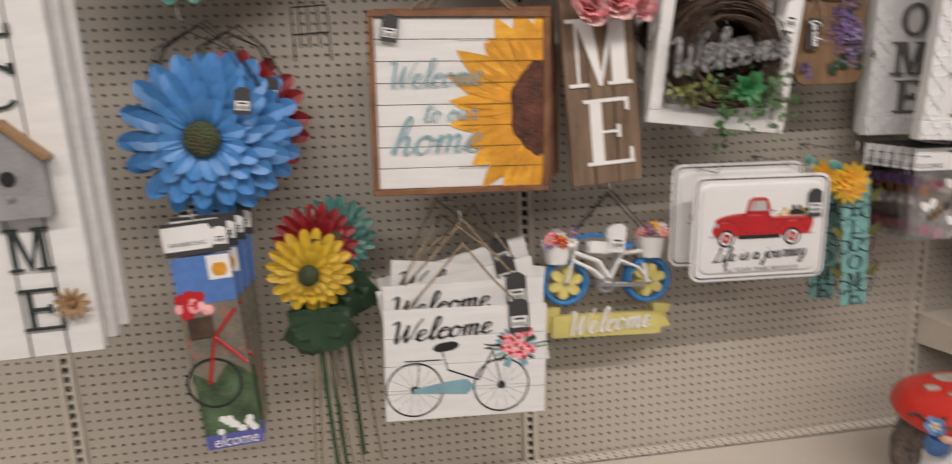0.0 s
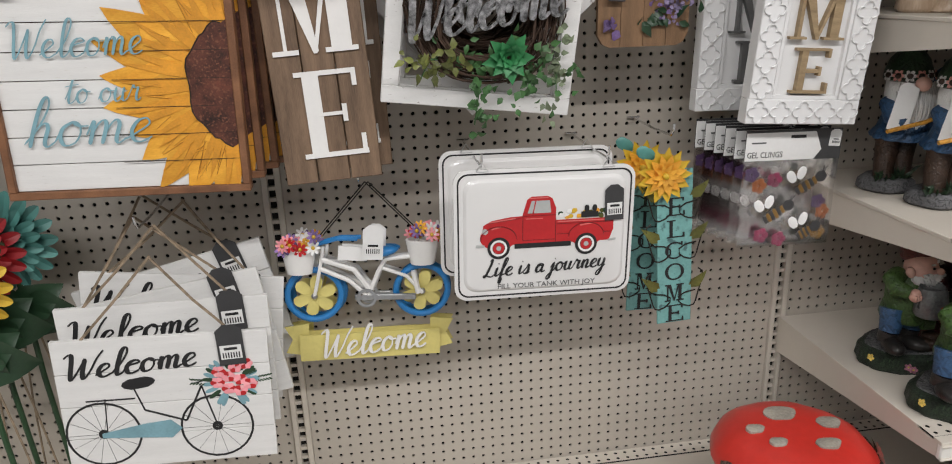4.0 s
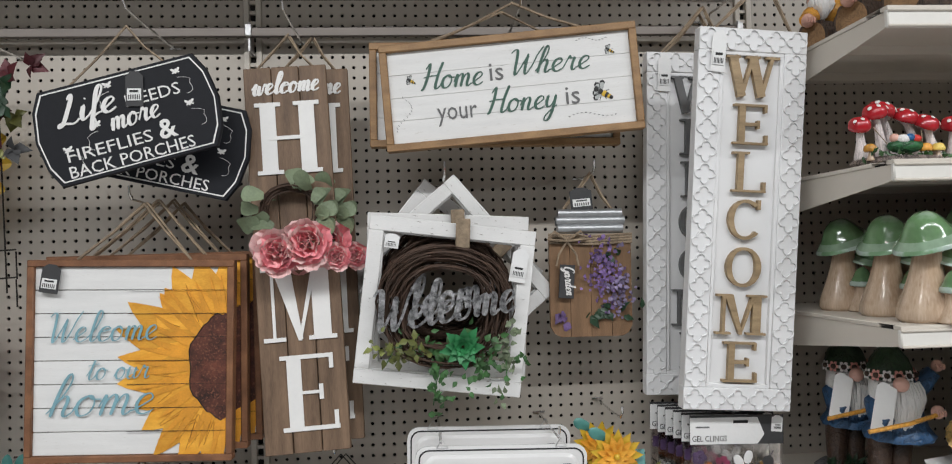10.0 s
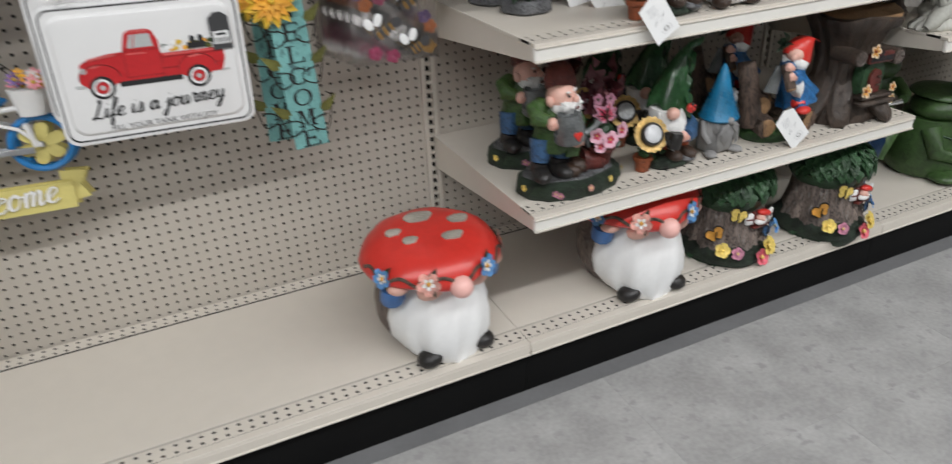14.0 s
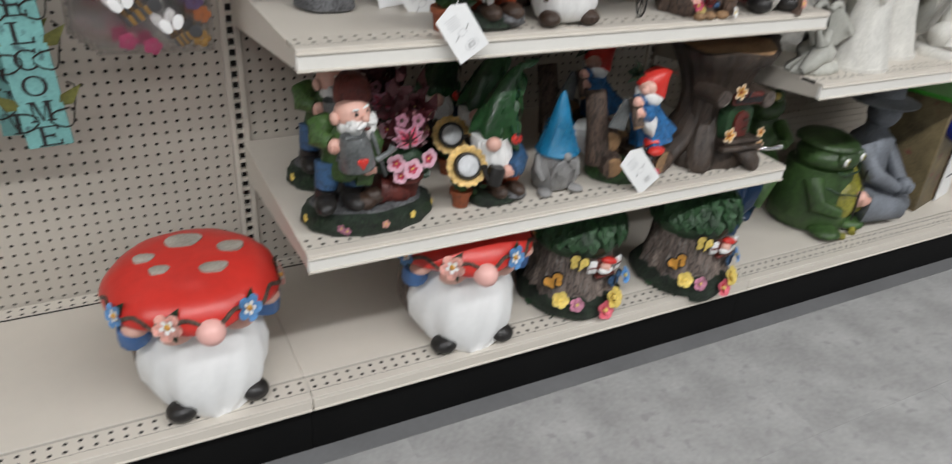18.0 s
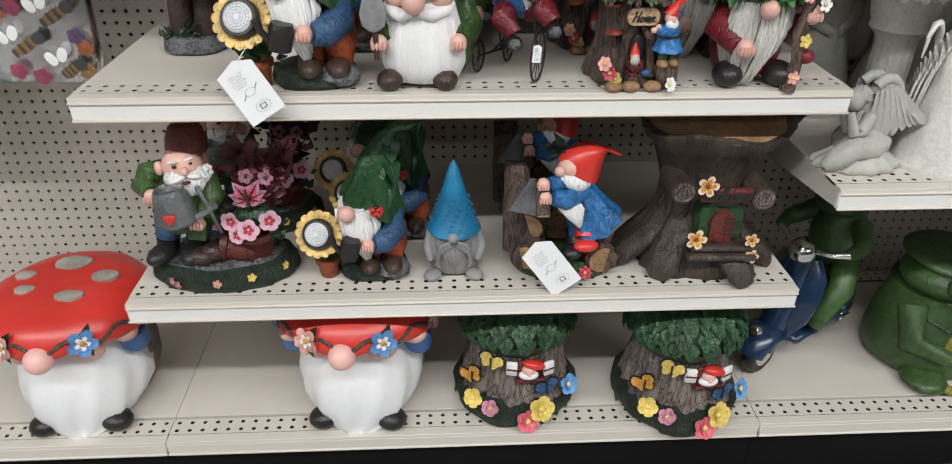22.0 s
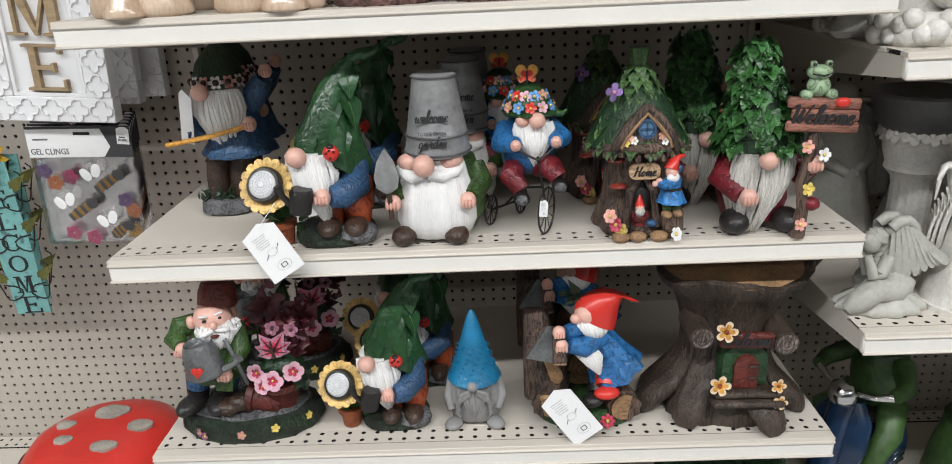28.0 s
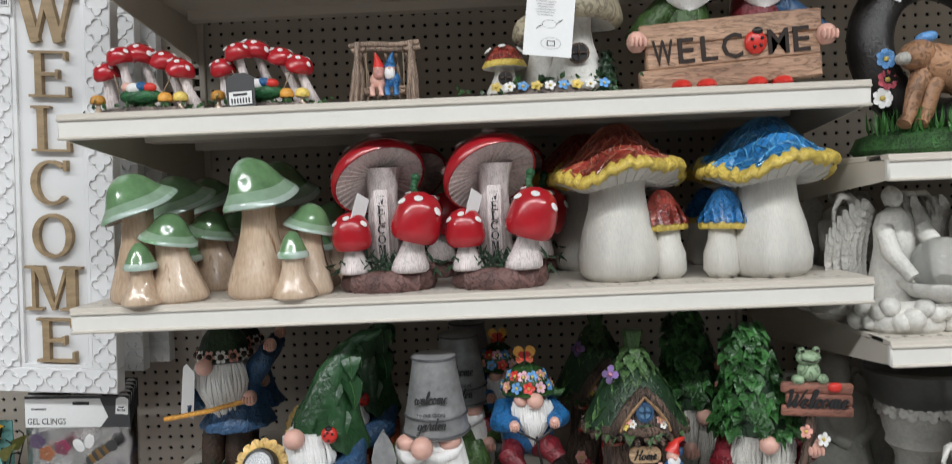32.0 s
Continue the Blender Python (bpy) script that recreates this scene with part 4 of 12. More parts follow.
def home_sign(at, rx, ry, front=True):
    s = thing("home_plank_sign", "tall brown plank sign with white letters, wreath and pink flowers", "sign", at, (rx, ry, 0), "plank signs on one hook")
    w, h = 0.176, 0.815
    for i in range(3):
        k = Kit()
        k.box((-w / 3 + i * w / 3, 0.008, 0), (w / 3 - 0.0014, 0.016, h), brown_wood, bev=0.0015)
        part("plank", k, s)
    for z in (-h * 0.36, h * 0.36):
        k = Kit()
        k.box((0, 0.0235, z), (w * 0.9, 0.014, 0.04), brown_wood)
        part("batten", k, s)
    k = Kit()
    k.penned("welcome", 0.022, 0.142, letter_white, (0.0, 0.0, 0.35), (0, -2, 0), 0.32, 0.0012)
    part("small_lettering", k, s, "small white script lettering")
    for ch, z, ww in (("H", 0.252, 0.136), ("M", -0.10, 0.152), ("E", -0.285, 0.122)):
        k = Kit()
        serif(k, ch, 0.008 if ch == "E" else 0, z, ww, 0.155, letter_white, -0.003, 0.003, thick=0.24, thin=0.05)
        part("letter", k, s, "white serif letter")
    k = Kit()
    wreath_twigs(k, 0.056, 18, 0.01, seed=3, y=-0.026)
    k.v = [(x, y, z + 0.088) for x, y, z in k.v]
    part("twig_wreath", k, s, "small twig wreath")
    k = Kit()
    rnd = random.Random(17)
    for i in range(26):
        a = radians((150 + 14 * i) if i < 15 else (-60 + 13 * (i - 15)))
        p = Vector((0.058 * math.cos(a) + rnd.uniform(-0.014, 0.014), -0.034 - rnd.uniform(0, 0.016), 0.085 + 0.055 * math.sin(a) + rnd.uniform(-0.014, 0.014)))
        e = (turn(90 + rnd.uniform(-35, 35), 0, rnd.uniform(-30, 30)) @ turn(0, 0, math.degrees(a) + rnd.uniform(-60, 60))).to_euler()
        ln = rnd.uniform(0.034, 0.05)
        k.petal(p, ln, ln * 0.82, euca, [math.degrees(v) for v in e], cup=0.5, n=6, blunt=True)
    part("leaves", k, s, "dusty green leaves")
    for x, z, r, q in ((-0.028, 0.006, 0.058, 1), (0.034, 0.022, 0.06, 2), (0.09, -0.012, 0.036, 3)):
        k = Kit()
        silk_head(k, (x, -0.04, z), r, q)
        part("peony", k, s, "pink silk peony")
    k = Kit()
    hang_cord(k, (-0.06, 0.01, h / 2), (0.06, 0.01, h / 2), (0.012, 0.02, h / 2 + 0.075), strands=2)
    part("hanging_cord", k, s, "jute hanging cord")
    return s


home_sign((-1.09, -0.228, 1.425), -3.5, -3.0)
home_sign((-1.058, -0.165, 1.43), -2.0, -1.6, False)
peg_hook(-1.10, 1.935, 0.27)

life_w, life_h = 0.155, 0.097


def life_outline(k=1.0):
    a, b, c = life_w * k, life_h * k, 0.0
    end = [(0.155, -0.097), (0.174, -0.06), (0.183, 0.0), (0.174, 0.06), (0.155, 0.097)]
    pts = [(x, z) for x, z in end] + [(-x, -z) for x, z in end]
    return [(x * (1 - (1 - k) * 0.55), z * (1 - (1 - k))) for x, z in pts]


def life_sign(at, ry, front=True):
    s = thing("fireflies_sign", "dark navy wooden sign with white lettering and rounded ends", "sign", at, (0, ry, 0), "navy signs on one hook")
    k = Kit()
    k.plate(life_outline(), 0.012, navy, edge=0.01)
    part("board", k, s)
    k = Kit()
    ring_plate(k, life_outline(0.93), life_outline(0.905), -0.0012, letter_white)
    part("border_line", k, s, "thin white border line")
    k = Kit()
    for wd, sz, x, z, b, wide in (("NEEDS", 0.034, 0.06, 0.036, 0, 0.108), ("FIREFLIES", 0.034, -0.046, -0.042, 0, 0.168), ("&", 0.055, 0.07, -0.037, 0.001, None), ("BACK PORCHES", 0.034, -0.009, -0.074, 0, 0.248)):
        k.text(wd, sz, letter_white, (x, -0.001, z), (0, 0, 0), 0.001, 0, b, wide)
    k.penned("Life", 0.027, 0.118, letter_white, (-0.072, -0.0004, 0.022), (0, -3, 0), 0.30, 0.0012)
    k.penned("more", 0.024, 0.098, letter_white, (0.016, -0.0004, -0.012), (0, -3, 0), 0.26, 0.0012)
    part("lettering", k, s, "white lettering")
    k = Kit()
    for x, z, r in ((-0.125, -0.03, 1), (-0.02, 0.075, -1), (0.115, 0.068, 1), (-0.06, 0.005, -1), (0.125, 0.0, 1)):
        for d in (-1, 1):
            k.ball((x + d * 0.0045, -0.001, z + 0.0035), (0.006, 0.001, 0.003), letter_white, (0, d * -38, 0), 10, 5)
            k.ball((x + d * 0.0035, -0.001, z - 0.001), (0.0045, 0.001, 0.002), letter_white, (0, d * 20, 0), 10, 5)
        k.ball((x, -0.0012, z + 0.0005), (0.0022, 0.001, 0.0062), letter_white, (0, 12 * r, 0), 8, 5)
        k.tube([(x + r * (0.012 - 0.012 * math.cos(q * 0.6)) + r * 0.003 * q * (q < 4), -0.0008, z - 0.012 - 0.0042 * q + 0.006 * math.sin(q * 0.75)) for q in range(9)], 0.0005, letter_white, 4)
    part("swirl_ornaments", k, s, "small white winged ornaments and swirls")
    price_tag(s, (0.03, -0.004, 0.055), rot=(0, -ry, 0), w=0.034, h=0.07)
    k = Kit()
    hang_cord(k, (-0.10, 0.005, life_h - 0.006), (0.10, 0.005, life_h - 0.006), (0.045 if front else 0.02, 0.012, life_h + 0.09), strands=1)
    part("hanging_cord", k, s, "jute hanging cord")
    return s


life_sign((-1.402, -0.30, 1.703), -14.6)
life_sign((-1.36, -0.235, 1.672), 13.0, False)
peg_hook(-1.40, 1.925, 0.31)


def honey_sign(at, ry, rz, front=True):
    s = thing("honey_sign", "long white wooden sign with green script in an oak frame", "sign", at, (0, ry, rz), "honey signs on one hook")
    w, h = 0.556, 0.232
    board_frame(s, w, h, 0.016, 0.03, oak)
    for i in range(4):
        k = Kit()
        k.box((0, 0.014, -(h - 0.032) / 2 + (i + 0.5) * (h - 0.032) / 4), (w - 0.032, 0.008, (h - 0.032) / 4 - 0.0006), white_slat, bev=0.0004)
        part("slat", k, s)
    if front:
        k = Kit()
        for n, (wd, x, z, ww) in enumerate((("Home", -0.126, 0.013, 0.135), ("Where", 0.091, 0.026, 0.165), ("Honey", 0.02, -0.052, 0.152))):
            if n:
                part("green_script", k, s, "dark green script word")
                k = Kit()
            k.penned(wd, 0.027, ww, green_ink, (x, 0.0098, z), (0, 0, 0), 0.2, 0.0008)
        part("green_script", k, s, "dark green script lettering")
        k = Kit()
        k.text("is", 0.058, grey_ink, (-0.028, 0.0092, 0.037), depth=0.0008, wide=0.03)
        k.text("your", 0.058, grey_ink, (-0.12, 0.0092, -0.05), depth=0.0008, wide=0.086)
        k.text("is", 0.058, grey_ink, (0.131, 0.0092, -0.03), depth=0.0008, wide=0.03)
        part("grey_lettering", k, s, "grey serif lettering")
        k = Kit()
        for x, z, sc in ((-0.215, 0.035, 0.6), (0.194, -0.03, 1.25), (0.218, 0.06, 0.6)):
            for j, (dx, dz, m) in enumerate(((-0.009, 0.007, ink), (-0.002, 0.002, ink), (0.004, -0.002, enamel_yellow), (0.008, -0.0045, ink), (0.0115, -0.007, enamel_yellow), (0.0145, -0.009, ink))):
                k.ball((x + dx * sc, 0.0092 - 0.0001 * j, z + dz * sc), (0.0042 * sc, 0.0006, (0.0052 if j < 2 else 0.0075 - 0.0008 * j) * sc), m, (0, 33, 0), 10, 6)
            for ang, ln in ((70, 0.02), (112, 0.017), (-125, 0.019), (-160, 0.014)):
                q = radians(ang)
                wing_out = [(x - 0.003 * sc + sc * (ln * u * math.cos(q) - wd * math.sin(q)), z + 0.003 * sc + sc * (ln * u * math.sin(q) + wd * math.cos(q))) for u, wd in ((0.05, -0.001), (0.5, -0.0042), (0.85, -0.0045), (1.0, 0.0), (0.85, 0.0045), (0.5, 0.0042), (0.05, 0.001))]
                ring_plate(k, wing_out, [((px - x) * 0.84 + x, (pz - z) * 0.84 + z) for px, pz in wing_out], 0.0094, ink, 0.0004)
                k.plate(wing_out, 0.0002, print_glass, at=(0, 0.0097, 0))
            for ang in (20, 200, 250, -60):
                q = radians(ang)
                stroke(k, (x + 0.003 * sc * math.cos(q), z + 0.003 * sc * math.sin(q)), (x + 0.014 * sc * math.cos(q), z + 0.014 * sc * math.sin(q)), 0.0011 * sc, ink, 0.0095, 0.0004)
        for x0, z0, f, n in ((-0.225, 0.0, lambda q: (-0.01 + 0.018 * math.sin(q * 0.4), -0.006 * q), 13), (0.12, -0.075, lambda q: (0.009 * q, 0.006 * math.sin(q * 0.5)), 12), (0.15, 0.088, lambda q: (0.007 * q, 0.004 * math.sin(q * 0.7)), 10)):
            for q in range(n):
                dx, dz = f(q)
                k.box((x0 + dx, 0.0094, z0 + dz), (0.004, 0.0006, 0.0012), grey_ink, (0, 60 if n == 13 else 0, 0))
        part("printed_ornaments", k, s, "small printed winged ornaments and dotted trails")
    k = Kit()
    hang_cord(k, (-0.16, 0.016, h / 2), (0.17, 0.016, h / 2), (0.02, 0.03, h / 2 + 0.075), twine, strands=2)
    part("hanging_cord", k, s, "jute hanging cord")
    return s


honey_sign((-0.627, -0.24, 1.775), -3.7, -6)
honey_sign((-0.655, -0.185, 1.772), 0.5, -2, False)
peg_hook(-0.60, 1.955, 0.24)

distressed = surface("distressed_white", (0.76, 0.755, 0.74), 0.55, vary=0.05, scale=30, bump=0.15, spots=((0.16, 0.13, 0.1), 60, 0.64), stretch=(1, 1, 3))


def window_frame_sign(at, ry, full=True):
    s = thing("frame_wreath_sign", "distressed white wooden frame with twig wreath, silver script and greenery", "sign", at, (0, ry, 0), "white frames on one hook")
    w, bw = 0.35, 0.031
    board_frame(s, w, w, bw, 0.02, distressed)
    board_frame(s, w - 2 * bw + 0.012, w - 2 * bw + 0.012, 0.009, 0.012, distressed, y0=0.008)
    k = Kit()
    wreath_twigs(k, 0.112, 46, 0.026, seed=11, y=0.004)
    part("twig_wreath", k, s, "brown grapevine wreath")
    k = Kit()
    k.box((0.02, -0.012, w / 2 - 0.02), (0.03, 0.008, 0.062), twine, (0, -4, 0), 0.002)
    part("burlap_strap", k, s, "burlap strap")
    if full is not None:
        k = Kit()
        k.penned("Welcome", 0.042, 0.285, glitter, (0.008 if full else -0.03, -0.022, -0.028 if full else -0.04), (0, -15 if full else -12, 0), 0.27, 0.006)
        part("script_lettering", k, s, "silver glitter script lettering")
    if full:

        e = (0.042, -0.045, -0.075)
        for i in range(26):
            u = i / 26
            q = (turn(90, 0, 0) @ turn(0, 0, i * 137.5) @ turn(0, -12 - 55 * (1 - u), 0)).to_euler()
            k.petal(e, 0.018 + 0.034 * u, 0.026, bright_green, [math.degrees(x) for x in q], cup=0.6, tip=0.8, n=3)
        part("succulent", k, s, "bright green succulent")
        k = Kit()
        leaf_spray(k, (-0.085, -0.03, -0.1), (0.03, 0.02, 0.014), 44, 0.018, olive_leaf, 21, 0.6)
        leaf_spray(k, (0.095, -0.03, -0.1), (0.032, 0.025, 0.03), 64, 0.016, ivy_green, 22, 0.7)
        leaf_spray(k, (0.0, -0.03, -0.15), (0.012, 0.015, 0.028), 40, 0.016, ivy_green, 23, 0.7)
        leaf_spray(k, (0.135, -0.025, -0.08), (0.012, 0.015, 0.045), 45, 0.016, euca, 24, 0.7)
        leaf_spray(k, (-0.01, -0.02, -0.085), (0.045, 0.01, 0.014), 30, 0.024, ivy_green, 25, 0.5)
        for x0, x1, z1 in ((0.0, -0.005, -0.2), (0.13, 0.14, -0.14), (-0.08, -0.11, -0.13)):
            k.tube([(x0, -0.02, -0.09), ((x0 + x1) / 2, -0.03, z1 * 0.7), (x1, -0.03, z1)], 0.0012, ivy_green, 5)
        part("greenery", k, s, "trailing artificial greenery")
        price_tag(s, (-0.125, -0.003, 0.125), paper, 0.03, 0.03, (0, 3, 0))
        price_tag(s, (0.145, -0.006, 0.1), paper, 0.034, 0.07, (0, 4, 0))
    return s


window_frame_sign((-0.78, -0.26, 1.31), 7.4)
window_frame_sign((-0.775, -0.205, 1.33), 3.0, False)
window_frame_sign((-0.772, -0.15, 1.352), 50.0, None)
window_frame_sign((-0.79, -0.10, 1.348), 39.0, None)
peg_hook(-0.775, 1.585, 0.27)

jar = thing("jar_sign", "jar-shaped plank sign with galvanised lid, lilac sprig and small black tag", "sign", (-0.447, -0.16, 1.35), (0, 0.5, 0))
for i in range(4):
    k = Kit()
    r = 0.03
    x0, x1 = -0.094 + i * 0.047, -0.094 + (i + 1) * 0.047 - 0.001
    cut = 0.024
    out = [(x0, -0.125 + (cut if i == 0 else 0)), *([(x0 + cut * 0.4, -0.125 + cut * 0.3), (x0 + cut, -0.125)] if i == 0 else []), *([(x1 - cut, -0.125), (x1 - cut * 0.4, -0.125 + cut * 0.3), (x1, -0.125 + cut)] if i == 3 else [(x1, -0.125)]), (x1, 0.1), (x0, 0.1)]
    k.plate(out, 0.012, surface("honey_plank", (0.22, 0.125, 0.065), 0.6, vary=0.25, scale=30, bump=0.25, grain=(0.14, 0.08, 0.04), stretch=(6, 6, 0.7)))
    part("plank", k, jar)
k = Kit()
for z, ww in ((0.118, 0.15), (0.136, 0.156), (0.152, 0.146)):
    k.tube([(-ww / 2, 0.002, z), (ww / 2, 0.002, z)], 0.011, galv, 10)
part("lid", k, jar, "ribbed galvanised lid")
k = Kit()
for i in range(4):
    k.tube([(-0.096, -0.002, 0.088 + i * 0.006), (0, -0.006, 0.083 + i * 0.006), (0.095, -0.002, 0.087 + i * 0.006)], 0.003, twine, 6)
for d in (-1, 1):
    k.tube([(-0.055, -0.01, 0.092), (-0.055 + d * 0.03, -0.018, 0.112), (-0.055 + d * 0.045, -0.016, 0.095), (-0.055, -0.012, 0.09)], 0.003, twine, 6)
    k.tube([(-0.055, -0.01, 0.09), (-0.055 + d * 0.02, -0.012, 0.06), (-0.055 + d * 0.025, -0.01, 0.035)], 0.0025, twine, 6)
hang_cord(k, (-0.07, 0.004, 0.15), (0.06, 0.004, 0.15), (0.01, 0.02, 0.245), strands=3)
part("jute_bow", k, jar, "jute cord with a bow")
k = Kit()
k.box((-0.058, -0.012, 0.0), (0.034, 0.004, 0.075), tag_black, (0, 4, 0), 0.001)
k.penned("Garden", 0.011, 0.062, letter_white, (-0.062, -0.0145, 0.0), (0, 86, 0), 0.3, 0.0008)
part("name_tag", k, jar, "small black tag with white lettering")
k = Kit()
leaf_spray(k, (0.025, -0.006, 0.03), (0.018, 0.012, 0.034), 150, 0.010, lilac, 31, 0.8)
leaf_spray(k, (0.058, -0.006, -0.018), (0.017, 0.01, 0.028), 120, 0.010, lilac_grey, 32, 0.8)
leaf_spray(k, (0.03, -0.004, -0.075), (0.032, 0.006, 0.012), 14, 0.03, leaf_dark, 33, 0.5)
leaf_spray(k, (0.045, -0.002, 0.06), (0.02, 0.004, 0.012), 7, 0.03, leaf_dark, 35, 0.5)
leaf_spray(k, (-0.06, -0.004, -0.07), (0.008, 0.004, 0.01), 5, 0.024, lilac, 34, 0.7)
part("lilac_sprig", k, jar, "purple lilac sprig")
price_tag(jar, (-0.02, -0.005, 0.185), rot=(0, -5, 0), w=0.05, h=0.05)
peg_hook(-0.437, 1.595, 0.17)

relief_white = surface("embossed_white", (0.78, 0.78, 0.78), 0.4, vary=0.02, scale=12, bump=0.03)


def quatrefoil(kit, cx, cz, r, y):
    """A raised four-lobed ring."""
    pts = []
    for k in range(48):
        a = 2 * math.pi * k / 48
        ph = (a + math.pi / 4) % (math.pi / 2) - math.pi / 4
        rr = r * (0.56 * math.cos(ph) + math.sqrt(max(0.0, 0.44 ** 2 - (0.56 * math.sin(ph)) ** 2)))
        pts.append((cx + rr * math.cos(a), cz + rr * math.sin(a)))
    inn = [(cx + (x - cx) * 0.9, cz + (z - cz) * 0.9) for x, z in pts]
    ring_plate(kit, pts, inn, y, relief_white, 0.0045)


def tall_welcome(at, ry, front=True, rx=0.0):
    s = thing("tall_welcome_sign", "tall white sign with embossed border and carved wooden letters", "sign", at, (rx, ry, 0), "tall white signs on one hook")
    w, h, bw = 0.23, 0.79, 0.047
    board_frame(s, w, h, bw, 0.03, relief_white)
    k = Kit()
    k.box((0, 0.015, 0), (w - 2 * bw, 0.012, h - 2 * bw), relief_white)
    part("panel", k, s)
    k = Kit()
    for e, c, sz in ((0, (0, 0.008, h / 2 - bw - 0.004), (w - 2 * bw, 0.012, 0.008)), (1, (0, 0.008, -h / 2 + bw + 0.004), (w - 2 * bw, 0.012, 0.008)), (2, (-w / 2 + bw + 0.004, 0.008, 0), (0.008, 0.012, h - 2 * bw - 0.016)), (3, (w / 2 - bw - 0.004, 0.008, 0), (0.008, 0.012, h - 2 * bw - 0.016))):
        k.box(c, sz, relief_white, bev=0.001)
    part("inner_bead", k, s)
    k = Kit()
    n = 17
    for i in range(n):
        z = -h / 2 + (i + 0.5) * h / n
        for x in (-w / 2 + bw / 2, w / 2 - bw / 2):
            quatrefoil(k, x, z, 0.0218, -0.0035)
    for i in range(3):
        for z in (-h / 2 + bw / 2, h / 2 - bw / 2):
            quatrefoil(k, (i - 1) * 0.0465, z, 0.0218, -0.0035)
    part("embossed_border", k, s, "embossed four-lobed border pattern")
    for i, ch in enumerate("WELCOME"):
        k = Kit()
        z = 0.297 - i * 0.0985
        ww = {"W": 0.105, "M": 0.108, "O": 0.075, "C": 0.075}.get(ch, 0.078)
        serif(k, ch, 0, z, ww, 0.083, letter_wood if front else grey_ink, -0.002, 0.012, thick=0.165, thin=0.1)
        part("letter", k, s, "wooden serif letter")
    price_tag(s, (-0.075, -0.005, h / 2 - 0.05), paper, 0.03, 0.085, (0, 2, 0))
    k = Kit()
    hang_cord(k, (-0.08, 0.02, h / 2), (0.09, 0.02, h / 2), (0.03, 0.03, h / 2 + 0.12), strands=2)
    part("hanging_cord", k, s, "jute hanging cord")
    return s


tall_welcome((-0.157, -0.325, 1.472), 3.8, rx=2.5)
peg_hook(-2.30, 1.93, 0.48)
tall_welcome((-0.195, -0.145, 1.476), 2.0, False)
tall_welcome((-0.172, -0.085, 1.479), 1.0, False)
peg_hook(-0.115, 1.985, 0.36)


def metal_flower(name, label, at, r, mat, rings=4, count=18, seed=1, heart=0.175, tilt=(0, 0, 0), hanger=True, width=0.26):
    s = thing(name, label, "wall flower", at, tilt, "metal wall flowers")
    rnd = random.Random(seed)
    for ring in range(rings):
        k = Kit()
        ln, y = r * ((1.0, 0.86, 0.69, 0.52) if rings == 4 else (1.0, 0.78, 0.54))[ring], 0.02 - 0.011 * ring
        n = count - ring
        for i in range(n):
            a = 360 * (i + 0.5 * (ring % 2)) / n + rnd.uniform(-3, 3)
            e = (turn(90, 0, 0) @ turn(0, 0, a) @ turn(rnd.uniform(-6, 6), -4 - 5 * ring + rnd.uniform(-4, 4), 0)).to_euler()
            d = turn(0, -a, 0) @ Vector((1, 0, 0))
            p = Vector((0, y, 0)) + d * r * 0.12
            k.petal(p, ln - r * 0.12, r * (width - 0.022 * ring), mat, [math.degrees(x) for x in e], cup=0.22, n=7, blunt=True, fold=0.3)
        part("petal_ring", k, s)
    k = Kit()
    k.ball((0, -0.03, 0), (r * heart * 1.25, 0.018, r * heart * 1.25), heart_green, seg=18, ring=10)
    for i in range(60):
        rr, a = r * heart * 1.15 * math.sqrt(i / 60), i * 2.4
        k.ball((rr * math.cos(a), -0.03 - 0.017 * math.sqrt(max(0.05, 1 - (i / 60))), rr * math.sin(a)), r * 0.021, heart_bead, seg=7, ring=5)
    part("flower_heart", k, s, "knobbly dark green centre")
    if hanger:
        k = Kit()
        for j in range(5):
            q = random.Random(seed + j).uniform(-0.015, 0.015)
            k.tube([(-r * 0.62 + q, 0.02, r * 0.55), (-r * 0.38 + q, 0.0, r * 1.05), (q * 2, 0.02, r * 1.28 + q), (r * 0.4 + q, 0.0, r * 1.02), (r * 0.66 + q, 0.02, r * 0.5)], 0.0014, wire, 5)
        part("wire_hanger", k, s, "dark wire hanger")
        price_tag(s, (r * 0.52, -0.055, r * 0.42), rot=(0, 5, 0))
    return s


metal_flower("blue_metal_flower", "large blue layered metal flower with green centre", (-1.982, -0.235, 1.174), 0.184, enamel_blue, seed=2)
metal_flower("blue_metal_flower", "large blue layered metal flower with green centre", (-1.957, -0.17, 1.182), 0.18, enamel_blue, seed=12, hanger=False)
metal_flower("red_metal_flower", "large dark red layered metal flower behind a blue one", (-1.925, -0.11, 1.20), 0.165, enamel_red, seed=3)
metal_flower("teal_metal_flower", "large teal layered metal flower with green centre", (-2.002, -0.235, 1.632), 0.178, enamel_teal, seed=4)
metal_flower("teal_metal_flower", "large teal layered metal flower with green centre", (-1.975, -0.17, 1.64), 0.176, enamel_teal, seed=14, hanger=False)
metal_flower("yellow_metal_flower", "large yellow layered metal flower behind a teal one", (-1.9, -0.11, 1.645), 0.165, enamel_yellow, seed=5)
peg_hook(-2.0, 1.42, 0.25)
peg_hook(-2.0, 1.88, 0.25)

